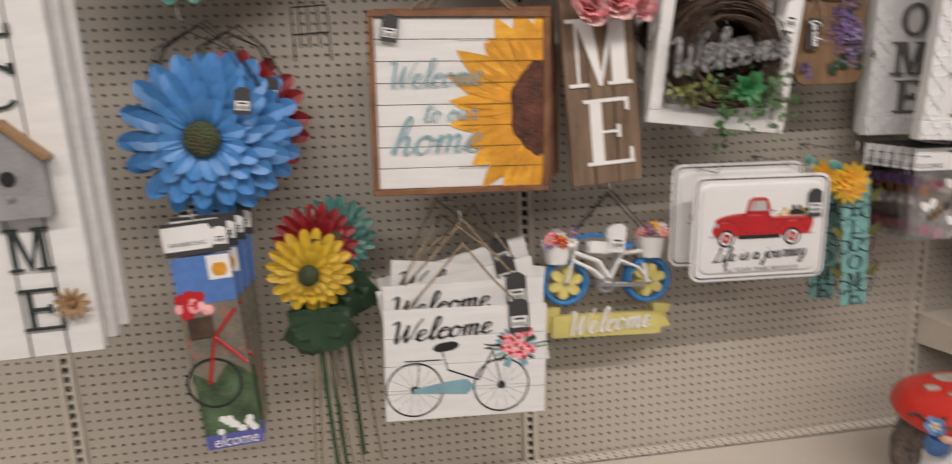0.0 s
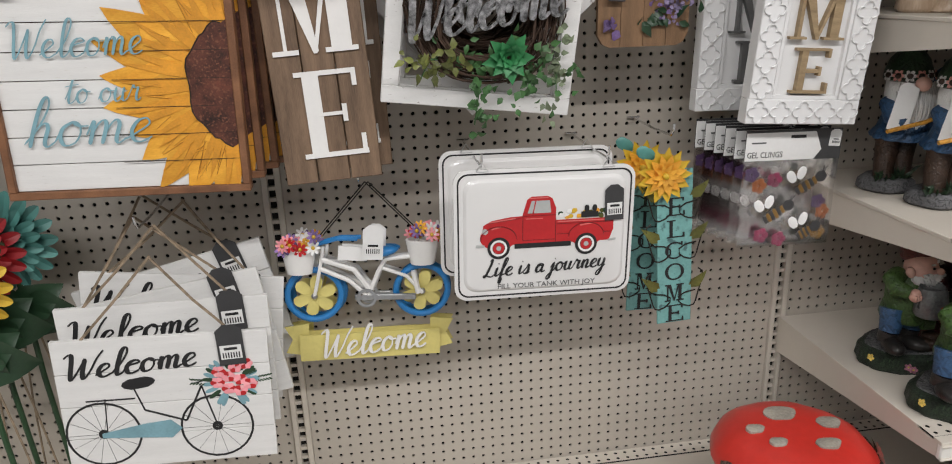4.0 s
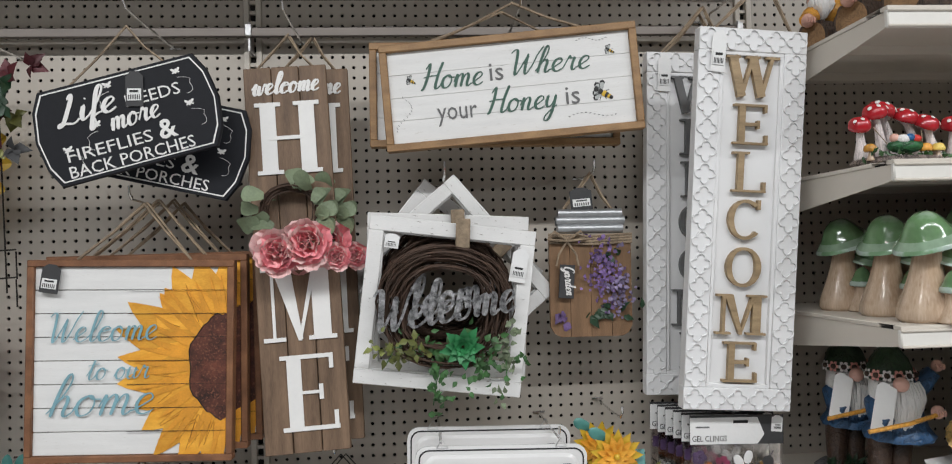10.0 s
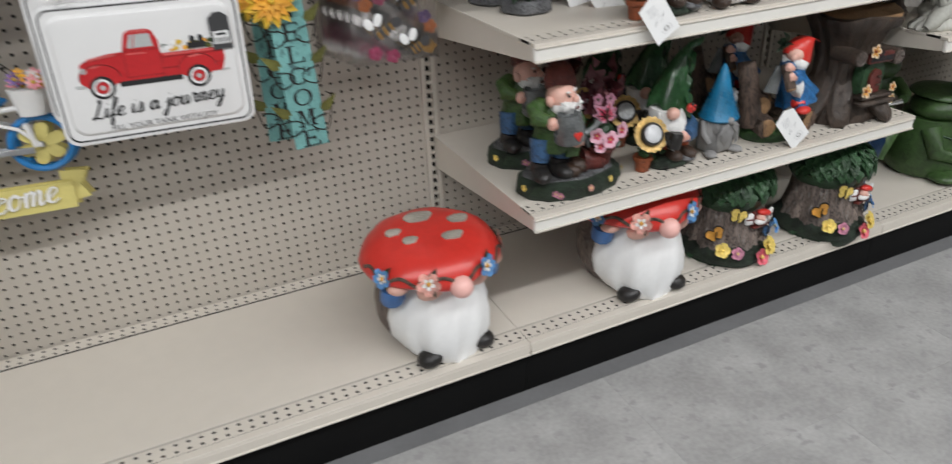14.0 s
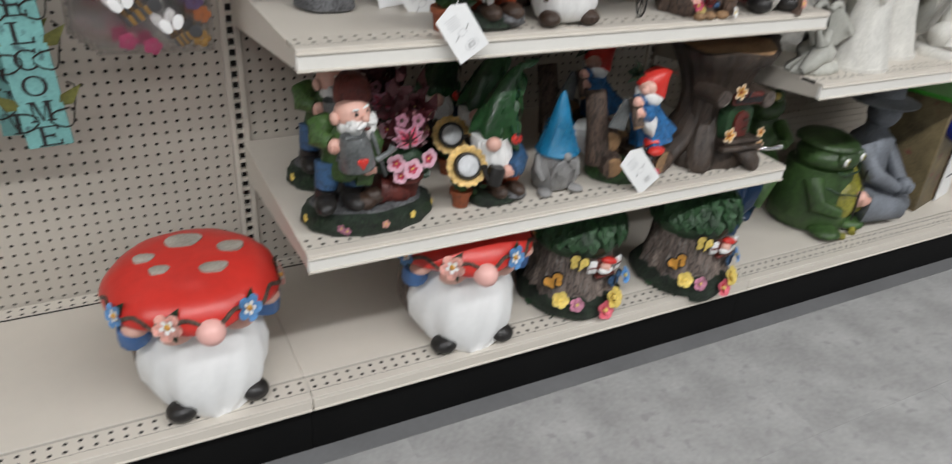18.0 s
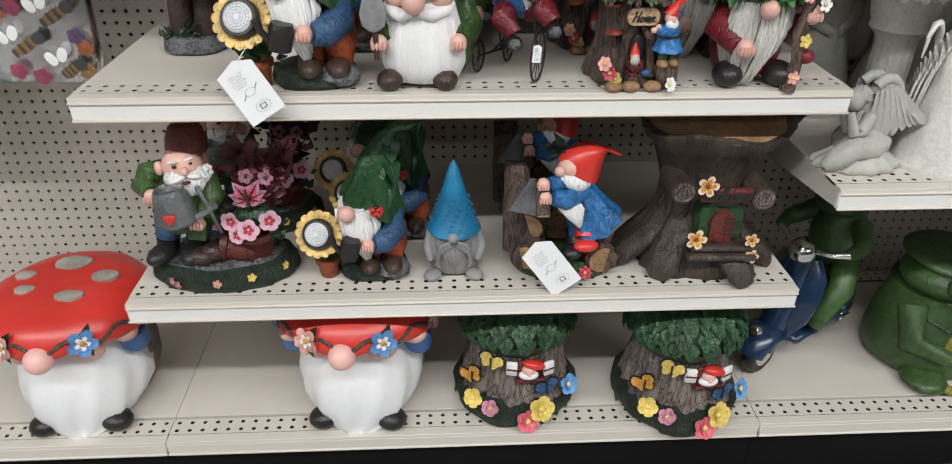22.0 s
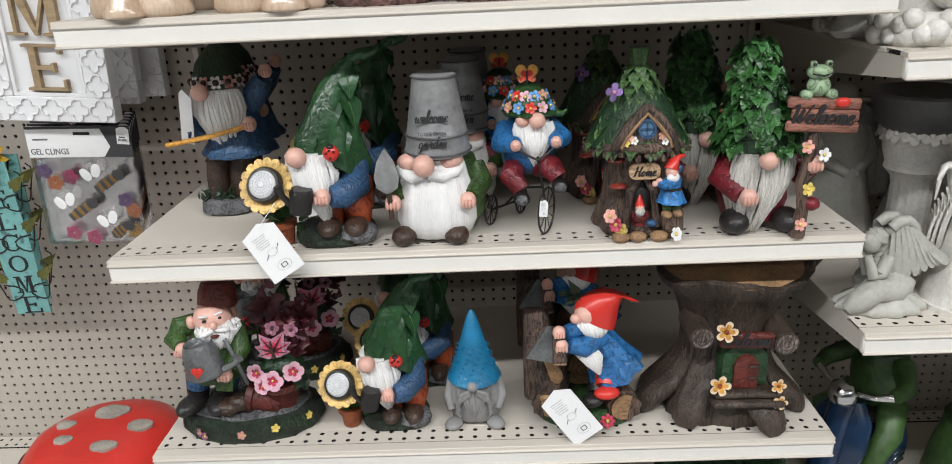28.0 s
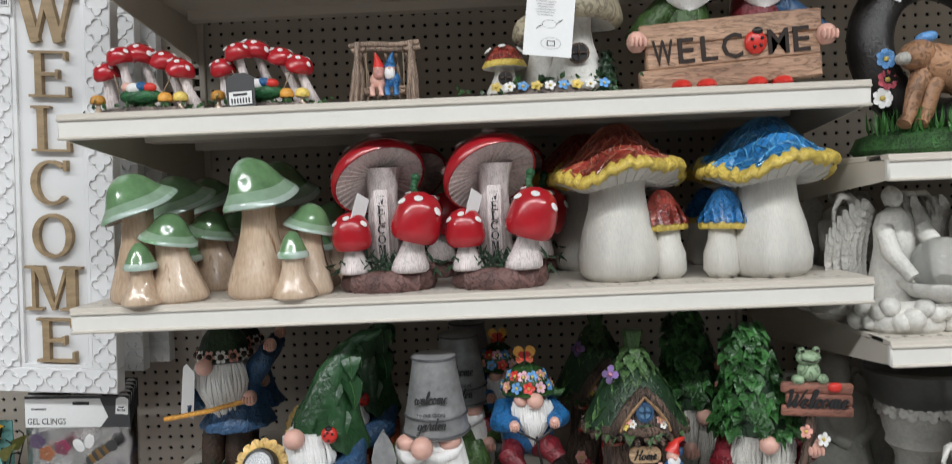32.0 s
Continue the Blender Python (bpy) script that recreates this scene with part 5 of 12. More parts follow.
# butterfly stake
stake = thing("butterfly_stake", "dark wire garden stake with maroon metal leaves and wings", "garden stake", (-1.745, -0.14, 1.36))
k = Kit()
for dx in (-0.014, 0.0, 0.016):
    k.tube([(dx * 0.4, 0, 0.52), (dx, 0, 0.3), (dx * 1.5, 0.004, 0.0)], 0.0018, wire, 6)
for z in (0.03, 0.09):
    k.tube([(-0.035, 0, z), (0.045, 0, z + 0.004)], 0.0018, wire, 6)
    k.tube([(-0.035, 0, z), (-0.036, 0, z - 0.06)], 0.0018, wire, 6)
    k.tube([(0.045, 0, z), (0.047, 0, z - 0.06)], 0.0018, wire, 6)
part("stem", k, stake)
rnd = random.Random(9)
maroon = surface("maroon_metal", (0.07, 0.014, 0.018), 0.4, metal=0.3, vary=0.5, scale=40, islands=0.4)
olive = surface("olive_metal", (0.12, 0.12, 0.03), 0.4, metal=0.3, vary=0.4, scale=40, islands=0.3)
for i in range(26):
    k = Kit()
    c = Vector((rnd.uniform(-0.085, 0.085), rnd.uniform(-0.05, 0.02), 0.35 + rnd.uniform(-0.11, 0.17)))
    m = rnd.choice([maroon, maroon, maroon, leaf_dark, olive, tag_black])
    a0 = rnd.uniform(0, 360)
    for d, ln in ((30, 0.055), (-30, 0.055), (100, 0.04), (-100, 0.04)):
        e = (turn(90 + rnd.uniform(-30, 30), 0, rnd.uniform(-40, 40)) @ turn(0, 0, a0 + d)).to_euler()
        k.petal(c, ln * 0.75, ln * 0.5, m, [math.degrees(x) for x in e], cup=0.3, n=3)
    part("metal_wings", k, stake)
price_tag(stake, (0.0, -0.055, 0.24), paper, 0.04, 0.06)
peg_hook(-1.75, 1.905, 0.15)

# sunflower garden stake, one red behind
for dx, dy, dz, m, nm, lb in ((0, 0, 0, enamel_yellow, "sunflower_stake", "yellow metal sunflower on a green stem with dark leaves"), (0.015, 0.05, 0.05, enamel_red, "red_flower_stake", "dark red metal flower stake behind a yellow one"), (0.06, 0.09, 0.06, enamel_teal, "teal_flower_stake", "dark teal metal flower stake at the back")):
    f = metal_flower(nm, lb, (-1.785 + dx, -0.225 + dy, 0.85 + dz), 0.102, m, rings=3, count=19, seed=21, heart=0.2, hanger=False, width=0.25)
    k = Kit()
    k.tube([(0.01, 0.02, -0.02), (0.014, 0.022, -0.3), (0.03, 0.025, -0.6)], 0.0055, surface("stem_green", (0.025, 0.075, 0.03), 0.45, vary=0.2), 8)
    for x in (-0.02, 0.045):
        k.tube([(0.005 + x * 0.3, 0.02, -0.15), (x, 0.024, -0.35), (x * 1.7, 0.026, -0.62)], 0.0022, twine, 5)
    part("stem", k, f, "green metal stem")
    for a, ln in ((200, 0.105), (158, 0.09), (-20, 0.115), (25, 0.09), (-60, 0.09), (235, 0.1)):
        k = Kit()
        e = (turn(90, 0, 0) @ turn(0, 0, a) @ turn(0, 16, 0)).to_euler()
        k.petal((0.01, 0.0, -0.14), ln, ln * 0.8, leaf_dark, [math.degrees(x) for x in e], cup=0.6, tip=0.75, n=6)
        part("leaf", k, f, "dark green leaf")
peg_hook(-1.765, 0.975, 0.22)

# packaged garden flags
flag_sky, flag_grass = surface("flag_sky", (0.08, 0.2, 0.5), 0.3, vary=0.2, scale=12, bump=0), surface("flag_grass", (0.07, 0.12, 0.06), 0.3, vary=0.5, scale=60, bump=0)
flag_print = surface("flag_print", (0.2, 0.17, 0.13), 0.3, vary=0.6, scale=30, bump=0, grain=(0.07, 0.075, 0.06), spots=((0.36, 0.13, 0.1), 45, 0.56))
for j in range(4):
    s = thing("flag_pack", "packaged garden flag with flowers and a bicycle on a header card", "flag", (-2.02 + 0.014 * j, -0.275 + 0.035 * j, 0.99 + 0.006 * j), (0, -4 + 1.5 * j, 0), "flag packs on one hook")
    k = Kit()
    k.box((0.0, 0, -0.03), (0.14, 0.002, 0.075), tag_black, bev=0.0004)
    part("header_card", k, s, "dark header card")
    k = Kit()
    k.plate([(-0.07, -0.055), (0.03, -0.055), (0.045, -0.03), (0.03, 0.0), (-0.07, 0.0)], 0.001, paper, at=(0, -0.002, 0))
    k.text("BANNER FLAG", 0.014, grey_ink, (-0.018, -0.0025, -0.04), depth=0.0006, wide=0.075)
    part("white_label", k, s, "white label")
    k = Kit()
    k.box((0, 0.001, -0.3), (0.128, 0.004, 0.46), flag_print, bev=0.001)
    part("flag_cloth", k, s, "printed flag cloth")
    k = Kit()
    k.box((0, -0.0016, -0.125), (0.126, 0.001, 0.11), flag_sky)
    part("sky_print", k, s, "blue printed sky")
    if j < 2:
        k = Kit()
        k.plate([(-0.064, -0.5), (0.064, -0.5), (0.064, -0.36), (0.02, -0.32), (-0.02, -0.37), (-0.064, -0.34)], 0.0006, flag_grass, at=(0, -0.0022, 0))
        ring_plate(k, circle(-0.02, -0.37, 0.062), circle(-0.02, -0.37, 0.056), -0.003, ink, 0.0005)
        k.tube([(-0.03, -0.003, -0.37), (0.0, -0.003, -0.26), (0.055, -0.003, -0.2)], 0.004, print_red, 6)
        k.tube([(0.0, -0.003, -0.26), (0.06, -0.003, -0.33)], 0.004, print_red, 6)
        k.box((-0.025, -0.003, -0.235), (0.055, 0.003, 0.05), twig, bev=0.001)
        for q in range(14):
            k.ball((-0.03 + random.uniform(-0.03, 0.03), -0.003, -0.185 + random.uniform(-0.02, 0.028)), (0.014, 0.001, 0.014), print_red if q % 3 else pink_silk, seg=8, ring=5)
        for q in range(14):
            k.ball((random.uniform(-0.03, 0.05), -0.0036, -0.485 + random.uniform(-0.012, 0.025)), (0.009, 0.0008, 0.009), paper, seg=7, ring=5)
        k.box((0, -0.003, -0.515), (0.128, 0.001, 0.035), surface("flag_violet", (0.1, 0.11, 0.36), 0.4))
        k.text("elcome", 0.04, paper, (0.004, -0.0042, -0.515), depth=0.0006, shear=0.3, wide=0.1)
        k.box((0.038, -0.003, -0.1), (0.05, 0.001, 0.055), paper)
        k.ball((0.038, -0.0042, -0.105), (0.018, 0.0008, 0.018), petal_orange, seg=9, ring=5)
        part("printed_picture", k, s, "printed flower basket and bicycle picture")
    price_tag(s, (0.052, -0.003, -0.03), paper, 0.03, 0.04)
peg_hook(-2.02, 1.0, 0.27)


def bicycle_print(kit, mat, cx, cz, sc, y):
    for dx in (-0.062, 0.062):
        ring_plate(kit, circle(cx + dx * sc, cz, 0.041 * sc, 26), circle(cx + dx * sc, cz, 0.0385 * sc, 26), y, mat, 0.0006)
        ring_plate(kit, circle(cx + dx * sc, cz, 0.006 * sc, 10), circle(cx + dx * sc, cz, 0.002 * sc, 10), y, mat, 0.0006)
        for q in range(14):
            a = q * math.pi / 7
            stroke(kit, (cx + dx * sc, cz), (cx + dx * sc + 0.039 * sc * math.cos(a), cz + 0.039 * sc * math.sin(a)), 0.0005, mat, y + 0.0001, 0.0005)


def bike_sign(at, ry, front=True):
    s = thing("bicycle_welcome_sign", "white slat welcome sign with painted bicycle and flowers", "sign", at, (0, ry, 0), "bicycle signs on one hook")
    w, h = 0.395, 0.282
    for i in range(4):
        k = Kit()
        k.box((0, 0.005, -h / 2 + (i + 0.5) * h / 4), (w, 0.01, h / 4 - 0.0014), white_slat, bev=0.001)
        part("slat", k, s)
    k = Kit()
    k.penned("Welcome", 0.026, 0.235, ink, (-0.055, 0.0, 0.068), (0, -4, 0), 0.3, 0.0008)
    part("lettering", k, s, "black script lettering")
    if front:
        k = Kit()
        bicycle_print(k, ink, -0.02, -0.062, 1.72, -0.0006)
        for a, b, ww in (((-0.12, -0.06), (-0.115, 0.015), 0.002), ((-0.15, 0.012), (-0.06, 0.012), 0.003), ((-0.06, 0.035), (-0.045, -0.015), 0.003), ((-0.045, -0.015), (0.03, -0.045), 0.004), ((0.03, -0.045), (0.065, 0.03), 0.004), ((0.065, 0.03), (0.087, -0.06), 0.003), ((0.05, 0.035), (0.085, 0.045), 0.003)):
            stroke(k, a, b, ww, ink, -0.0007, 0.0007)
        k.ball((-0.05, -0.001, 0.045), (0.032, 0.001, 0.013), ink, (0, -8, 0), 12, 6)
        part("painted_bicycle", k, s, "black painted bicycle")
        k = Kit()
        k.plate([(-0.13, -0.07), (-0.06, -0.075), (0.0, -0.08), (0.02, -0.06), (0.0, -0.04), (-0.05, -0.045), (-0.13, -0.06)], 0.0006, teal_ink, at=(0, -0.0016, 0))
        part("painted_chain_guard", k, s, "teal painted chain guard")
        k = Kit()
        rnd = random.Random(12)
        for side in (-1, 1):
            for q in range(11):
                for d in (-1, 1):
                    k.ball((0.122 + side * (0.02 + 0.0055 * q), -0.0006, 0.032 + d * 0.0045 + 0.0008 * q), (0.0042, 0.0005, 0.0018), leaf_dark, (0, -side * d * 35, 0), 6, 4)
        for q in range(28):
            a = rnd.uniform(0, 6.28)
            k.ball((0.122 + 0.04 * math.cos(a), -0.0007, 0.034 + 0.042 * math.sin(a)), (0.015, 0.0006, 0.005), teal_ink if q % 3 else leaf_dark, (0, -math.degrees(a), 0), 7, 5)
        for q, (dx, dz) in enumerate(((-0.026, 0.0), (-0.004, 0.012), (0.018, 0.004), (-0.006, -0.014), (0.016, -0.02), (0.03, 0.038), (-0.022, 0.024), (0.036, -0.006), (0.01, 0.032))):
            for p in range(6):
                k.ball((0.122 + dx + 0.0075 * math.cos(p * 1.05), -0.0012 - 0.0001 * (p + q), 0.034 + dz + 0.007 * math.sin(p * 1.05)), (0.0068, 0.0008, 0.006), pink_silk if (p + q) % 3 else print_red, seg=7, ring=5)
        part("painted_bouquet", k, s, "pink painted flowers with green sprigs")
    price_tag(s, (0.128, -0.004, 0.115), rot=(0, -3, 0), w=0.05, h=0.085)
    k = Kit()
    hang_cord(k, (-0.15, 0.004, h / 2 - 0.01), (0.14, 0.004, h / 2 - 0.01), (0.0, 0.02, h / 2 + 0.15), strands=1, r=0.0028)
    part("hanging_cord", k, s, "jute hanging cord")
    return s


for i in range(5):
    bike_sign((-1.43 + 0.006 * i, -0.262 + 0.04 * i, 0.602 + (0.052 if i else 0) + 0.012 * max(0, i - 1)), (2.2, 1.0, -9, 7, -13)[i], i == 0)
peg_hook(-1.43, 0.955, 0.25)


def planter_bicycle(at, front=True):
    s = thing("bicycle_planter_sign", "blue and white metal bicycle with flower baskets over a yellow banner", "sign", at, (0, 2.5, 0), "bicycle planter signs on one hook")
    for x in (-0.114, 0.114):
        k = Kit()
        k.grid([[(x + (0.056 + 0.007 * math.cos(b)) * math.cos(a), 0.007 * math.sin(b), 0.002 + (0.056 + 0.007 * math.cos(b)) * math.sin(a)) for b in [2 * math.pi * q / 8 for q in range(8)]] for a in [2 * math.pi * p / 28 for p in range(29)]], bike_blue, caps=False)
        wheel = part("wheel", k, s, "blue wheel with yellow petal spokes")
        k = Kit()
        for q in range(6):
            e = (turn(90, 0, 0) @ turn(0, 0, 60 * q + 20)).to_euler()
            k.petal((x, -0.004, 0.002), 0.046, 0.026, banner_yellow, [math.degrees(v) for v in e], cup=0.1, n=5, blunt=True)
        k.ball((x, -0.008, 0.002), 0.007, galv, seg=10, ring=6)
        part("petal_spokes", k, wheel, "yellow petal spokes")
    k = Kit()
    for p, r in ((((-0.114, -0.01, 0.0), (-0.1, -0.012, 0.06), (-0.09, -0.012, 0.115)), 0.004), (((-0.095, -0.012, 0.085), (-0.03, -0.012, 0.06), (0.0, -0.012, 0.015)), 0.006), (((-0.1, -0.012, 0.065), (-0.04, -0.012, 0.035), (-0.005, -0.012, 0.0)), 0.005), (((0.0, -0.012, 0.0), (0.02, -0.012, 0.05), (0.035, -0.012, 0.08)), 0.005), (((0.03, -0.012, 0.06), (0.08, -0.012, 0.04), (0.114, -0.012, 0.0)), 0.004), (((0.035, -0.012, 0.08), (0.1, -0.012, 0.085), (0.14, -0.01, 0.08)), 0.005), (((0.095, -0.012, 0.05), (0.105, -0.012, 0.0)), 0.006)):
        k.tube(p, r, letter_white, 7)
    part("frame", k, s, "white bicycle frame")
    k = Kit()
    k.box((0.035, -0.014, -0.005), (0.13, 0.006, 0.014), galv, (0, 2, 0), 0.002)
    ring_plate(k, circle(-0.005, -0.004, 0.021, 18), circle(-0.005, -0.004, 0.015, 18), -0.02, galv, 0.003)
    part("chain_guard", k, s, "grey chain guard")
    k = Kit()
    k.ball((0.03, -0.015, 0.098), (0.035, 0.016, 0.011), bike_blue, (0, -8, 0), 12, 7)
    k.tube([(-0.1, -0.014, 0.12), (-0.06, -0.03, 0.135), (-0.02, -0.02, 0.13)], 0.005, bike_blue, 6)
    part("saddle", k, s, "blue saddle and handlebar")
    for x, z in ((-0.14, 0.085), (0.115, 0.095)):
        k = Kit()
        k.lathe([(0.022, -0.028), (0.031, 0.026), (0.027, 0.027), (0.026, 0.02)], letter_white, (x, -0.012, z), seg=4 * 4, sx=1.15, sy=0.7)
        b = part("flower_basket", k, s, "white flower basket")
        for q in range(11):
            k = Kit()
            k.bloom((x + random.uniform(-0.036, 0.036), -0.025 + random.uniform(-0.012, 0.012), z + 0.028 + random.uniform(0, 0.03)), 0.016, random.choice([petal_orange, pink_silk, lilac, paper, print_red]), enamel_yellow, (80 + random.uniform(-25, 25), 0, random.uniform(-30, 30)), petals=8, width=0.4)
            part("flower", k, b, "small metal flower")
    k = Kit()
    k.plate([(-0.15, -0.15), (0.15, -0.15), (0.15, -0.09), (-0.15, -0.09)], 0.003, banner_yellow, at=(0.0, -0.016, 0.005), rot=(0, 0, 0))
    for d in (-1, 1):
        out = [(0.13, -0.155), (0.18, -0.145), (0.165, -0.115), (0.18, -0.085), (0.13, -0.08)]
        k.plate(out if d > 0 else [(-x, z) for x, z in reversed(out)], 0.003, banner_yellow, at=(0, -0.008, 0.018))
    part("banner", k, s, "pale yellow banner")
    if front:
        k = Kit()
        k.penned("Welcome", 0.032, 0.22, letter_white, (0.01, -0.0185, -0.13), (0, -4, 0), 0.2, 0.003)
        part("banner_lettering", k, s, "white raised script")
    k = Kit()
    for a in (-0.1, 0.11):
        k.tube([(a, -0.005, 0.13), (0.0, 0.0, 0.245)], 0.0014, wire, 5)
    part("wire_hanger", k, s)
    price_tag(s, (0.012, -0.035, 0.125), paper, 0.042, 0.075, (0, 3, 0))
    k = Kit()
    k.box((-0.03, -0.025, 0.1), (0.06, 0.004, 0.03), paper, (0, 6, 0))
    part("card_tag", k, s, "white card tag")
    return s


planter_bicycle((-1.028, -0.125, 0.735))
planter_bicycle((-1.022, -0.075, 0.722), False)
peg_hook(-1.03, 0.985, 0.14)


def enlarge(k):
    """The printed truck at its full size on the plate."""
    k.v = [(x, y, z + 0.004) for x, y, z in k.v]


def truck_sign(at, ry, front=True):
    s = thing("truck_tin_sign", "embossed white tin sign with a red truck, black border line", "sign", at, (0, ry, 0), "tin truck signs on hooks")
    w, h = 0.362, 0.268
    k = Kit()
    rings = []
    for sc, y in ((1.0, 0.006), (1.0, 0.001), (0.985, 0.0), (0.9, 0.0), (0.875, -0.005), (0.86, -0.006)):
        d = (1 - sc) * w / 2
        rings.append([(x, y, z) for x, z in rounded(w - 2 * d, h - 2 * d, 0.026)])
    k.grid([r[::-1] for r in rings], gloss_white)
    part("tin_plate", k, s)
    k = Kit()
    ring_plate(k, rounded(w - 0.014, h - 0.014, 0.021), rounded(w - 0.02, h - 0.02, 0.019), -0.0008, ink, 0.0006)
    part("border_line", k, s, "black border line")
    y = -0.0068
    hubs = (-0.094, 0.083)
    k = Kit()
    k.plate([(-0.118, -0.022), (0.13, -0.022), (0.138, 0.0), (0.138, 0.025), (0.02, 0.025), (0.02, 0.05), (0.012, 0.07), (0.003, 0.0745), (-0.029, 0.0745), (-0.038, 0.068), (-0.047, 0.036), (-0.072, 0.035), (-0.108, 0.029), (-0.124, 0.02), (-0.128, 0.0)], 0.0006, print_red, at=(0, y, 0))
    for n, cx in enumerate(hubs):
        k.plate(circle(cx, -0.006, 0.037, 22, 0.025), 0.0006, print_red, at=(0, y - 0.0003 - 0.0001 * n, 0))
    enlarge(k)
    part("painted_truck", k, s, "red painted truck")
    for cx in hubs:
        k = Kit()
        k.tube([(cx + 0.036 * math.cos(radians(a)), y - 0.0006, -0.01 + 0.027 * math.sin(radians(a))) for a in range(0, 181, 12)], 0.001, print_dark, 4)
        enlarge(k)
        part("painted_fender_line", k, s, "dark red fender line")
    k = Kit()
    for a, b in (((-0.118, 0.024), (-0.05, 0.032)), ((-0.046, 0.036), (0.02, 0.036)), ((-0.046, -0.014), (0.02, -0.014)), ((-0.046, -0.014), (-0.046, 0.036)), ((0.02, -0.02), (0.02, 0.03)), ((0.022, 0.017), (0.137, 0.017)), ((0.022, -0.004), (0.05, -0.004)), ((0.116, -0.004), (0.136, -0.004)), ((-0.12, 0.004), (-0.128, 0.004))):
        stroke(k, a, b, 0.0012, print_dark, y - 0.0006, 0.0005)
    enlarge(k)
    part("painted_panel_line", k, s, "dark red panel lines")
    k = Kit()
    for a, b, ww in (((-0.112, 0.0265), (-0.06, 0.0325), 0.0024), ((-0.034, 0.0715), (0.004, 0.0715), 0.002), ((0.024, 0.0215), (0.134, 0.0215), 0.0022), ((-0.04, 0.03), (-0.006, 0.03), 0.0018), ((-0.108, 0.012), (-0.09, 0.0165), 0.0026), ((0.07, 0.012), (0.094, 0.0155), 0.0026)):
        stroke(k, a, b, ww, print_sheen, y - 0.0008, 0.0005)
    enlarge(k)
    part("painted_sheen", k, s, "pale red painted sheen")
    k = Kit()
    k.plate([(-0.062, -0.03), (0.052, -0.03), (0.052, -0.02), (-0.062, -0.02)], 0.0005, ink, at=(0, y - 0.0005, 0))
    stroke(k, (-0.139, -0.021), (-0.122, -0.022), 0.005, print_glass, y - 0.0008, 0.0005)
    stroke(k, (0.128, -0.022), (0.144, -0.02), 0.004, print_glass, y - 0.0008, 0.0005)
    enlarge(k)
    part("painted_running_board", k, s, "black running board and pale bumpers")
    for cx in hubs:
        k = Kit()
        k.plate(circle(cx, -0.027, 0.0225, 22), 0.0005, ink, at=(0, y - 0.0011, 0))
        ring_plate(k, circle(cx, -0.027, 0.0168, 22), circle(cx, -0.027, 0.0125, 22), y - 0.0016, paper, 0.0004)
        k.plate(circle(cx, -0.027, 0.0115, 18), 0.0004, print_red, at=(0, y - 0.0016, 0))
        k.plate(circle(cx, -0.027, 0.005, 12), 0.0004, print_glass, at=(0, y - 0.0021, 0))
        enlarge(k)
        part("painted_wheel", k, s, "black painted wheel with a white ring")
    k = Kit()
    k.plate([(-0.037, 0.041), (0.01, 0.041), (0.007, 0.066), (-0.029, 0.066)], 0.0005, print_glass, at=(0, y - 0.0007, 0))
    stroke(k, (-0.026, 0.041), (-0.021, 0.066), 0.0022, print_red, y - 0.0012, 0.0005)
    k.plate(circle(-0.121, 0.008, 0.006, 12), 0.0005, print_glass, at=(0, y - 0.0009, 0))
    enlarge(k)
    part("painted_window", k, s, "pale painted window and lamp")
    k = Kit()
    rnd = random.Random(4)
    for q in range(26):
        k.ball((rnd.uniform(0.024, 0.132), y - 0.0002 * (q % 4), 0.029 + rnd.uniform(0, 0.014) * (1.6 if q % 5 == 0 else 1)), (0.0055, 0.0006, 0.005), (enamel_yellow, petal_orange, paper, olive, leaf_dark)[q % 5], seg=7, ring=5)
    k.box((0.088, y - 0.001, 0.034), (0.034, 0.001, 0.012), ink)
    for x in (0.082, 0.098):
        k.ball((x, y - 0.001, 0.046), (0.005, 0.0008, 0.008), ink, seg=8, ring=6)
    enlarge(k)
    part("painted_flower_load", k, s, "yellow and white painted flowers with black cans")
    k = Kit()
    k.penned("Life is a journey", 0.0175, 0.25, ink, (0.0, y + 0.0004, -0.078), (0, -2, 0), 0.24, 0.0008)
    k.text("FILL YOUR TANK WITH JOY", 0.015, grey_ink, (0.005, y, -0.106), (0, 0, 0), 0.0006, 0, 0, 0.2)
    part("lettering", k, s, "black script lettering")
    price_tag(s, (0.137, -0.01, 0.06), rot=(0, -2, 0), w=0.038, h=0.072)
    k = Kit()
    for x in (-0.125, 0.125):
        k.tube([(x - 0.012, 0.0, h / 2 - 0.004), (x, 0.0, h / 2 + 0.014), (x + 0.012, 0.0, h / 2 - 0.004), (x - 0.012, 0, h / 2 - 0.004)], 0.0013, steel, 5)
    part("wire_loops", k, s, "small wire loops")
    return s


truck_sign((-0.673, -0.255, 0.882), 1.6)
truck_sign((-0.69, -0.165, 0.902), 1.4, False)
for x in (-0.797, -0.55):
    peg_hook(x, 1.028, 0.26)


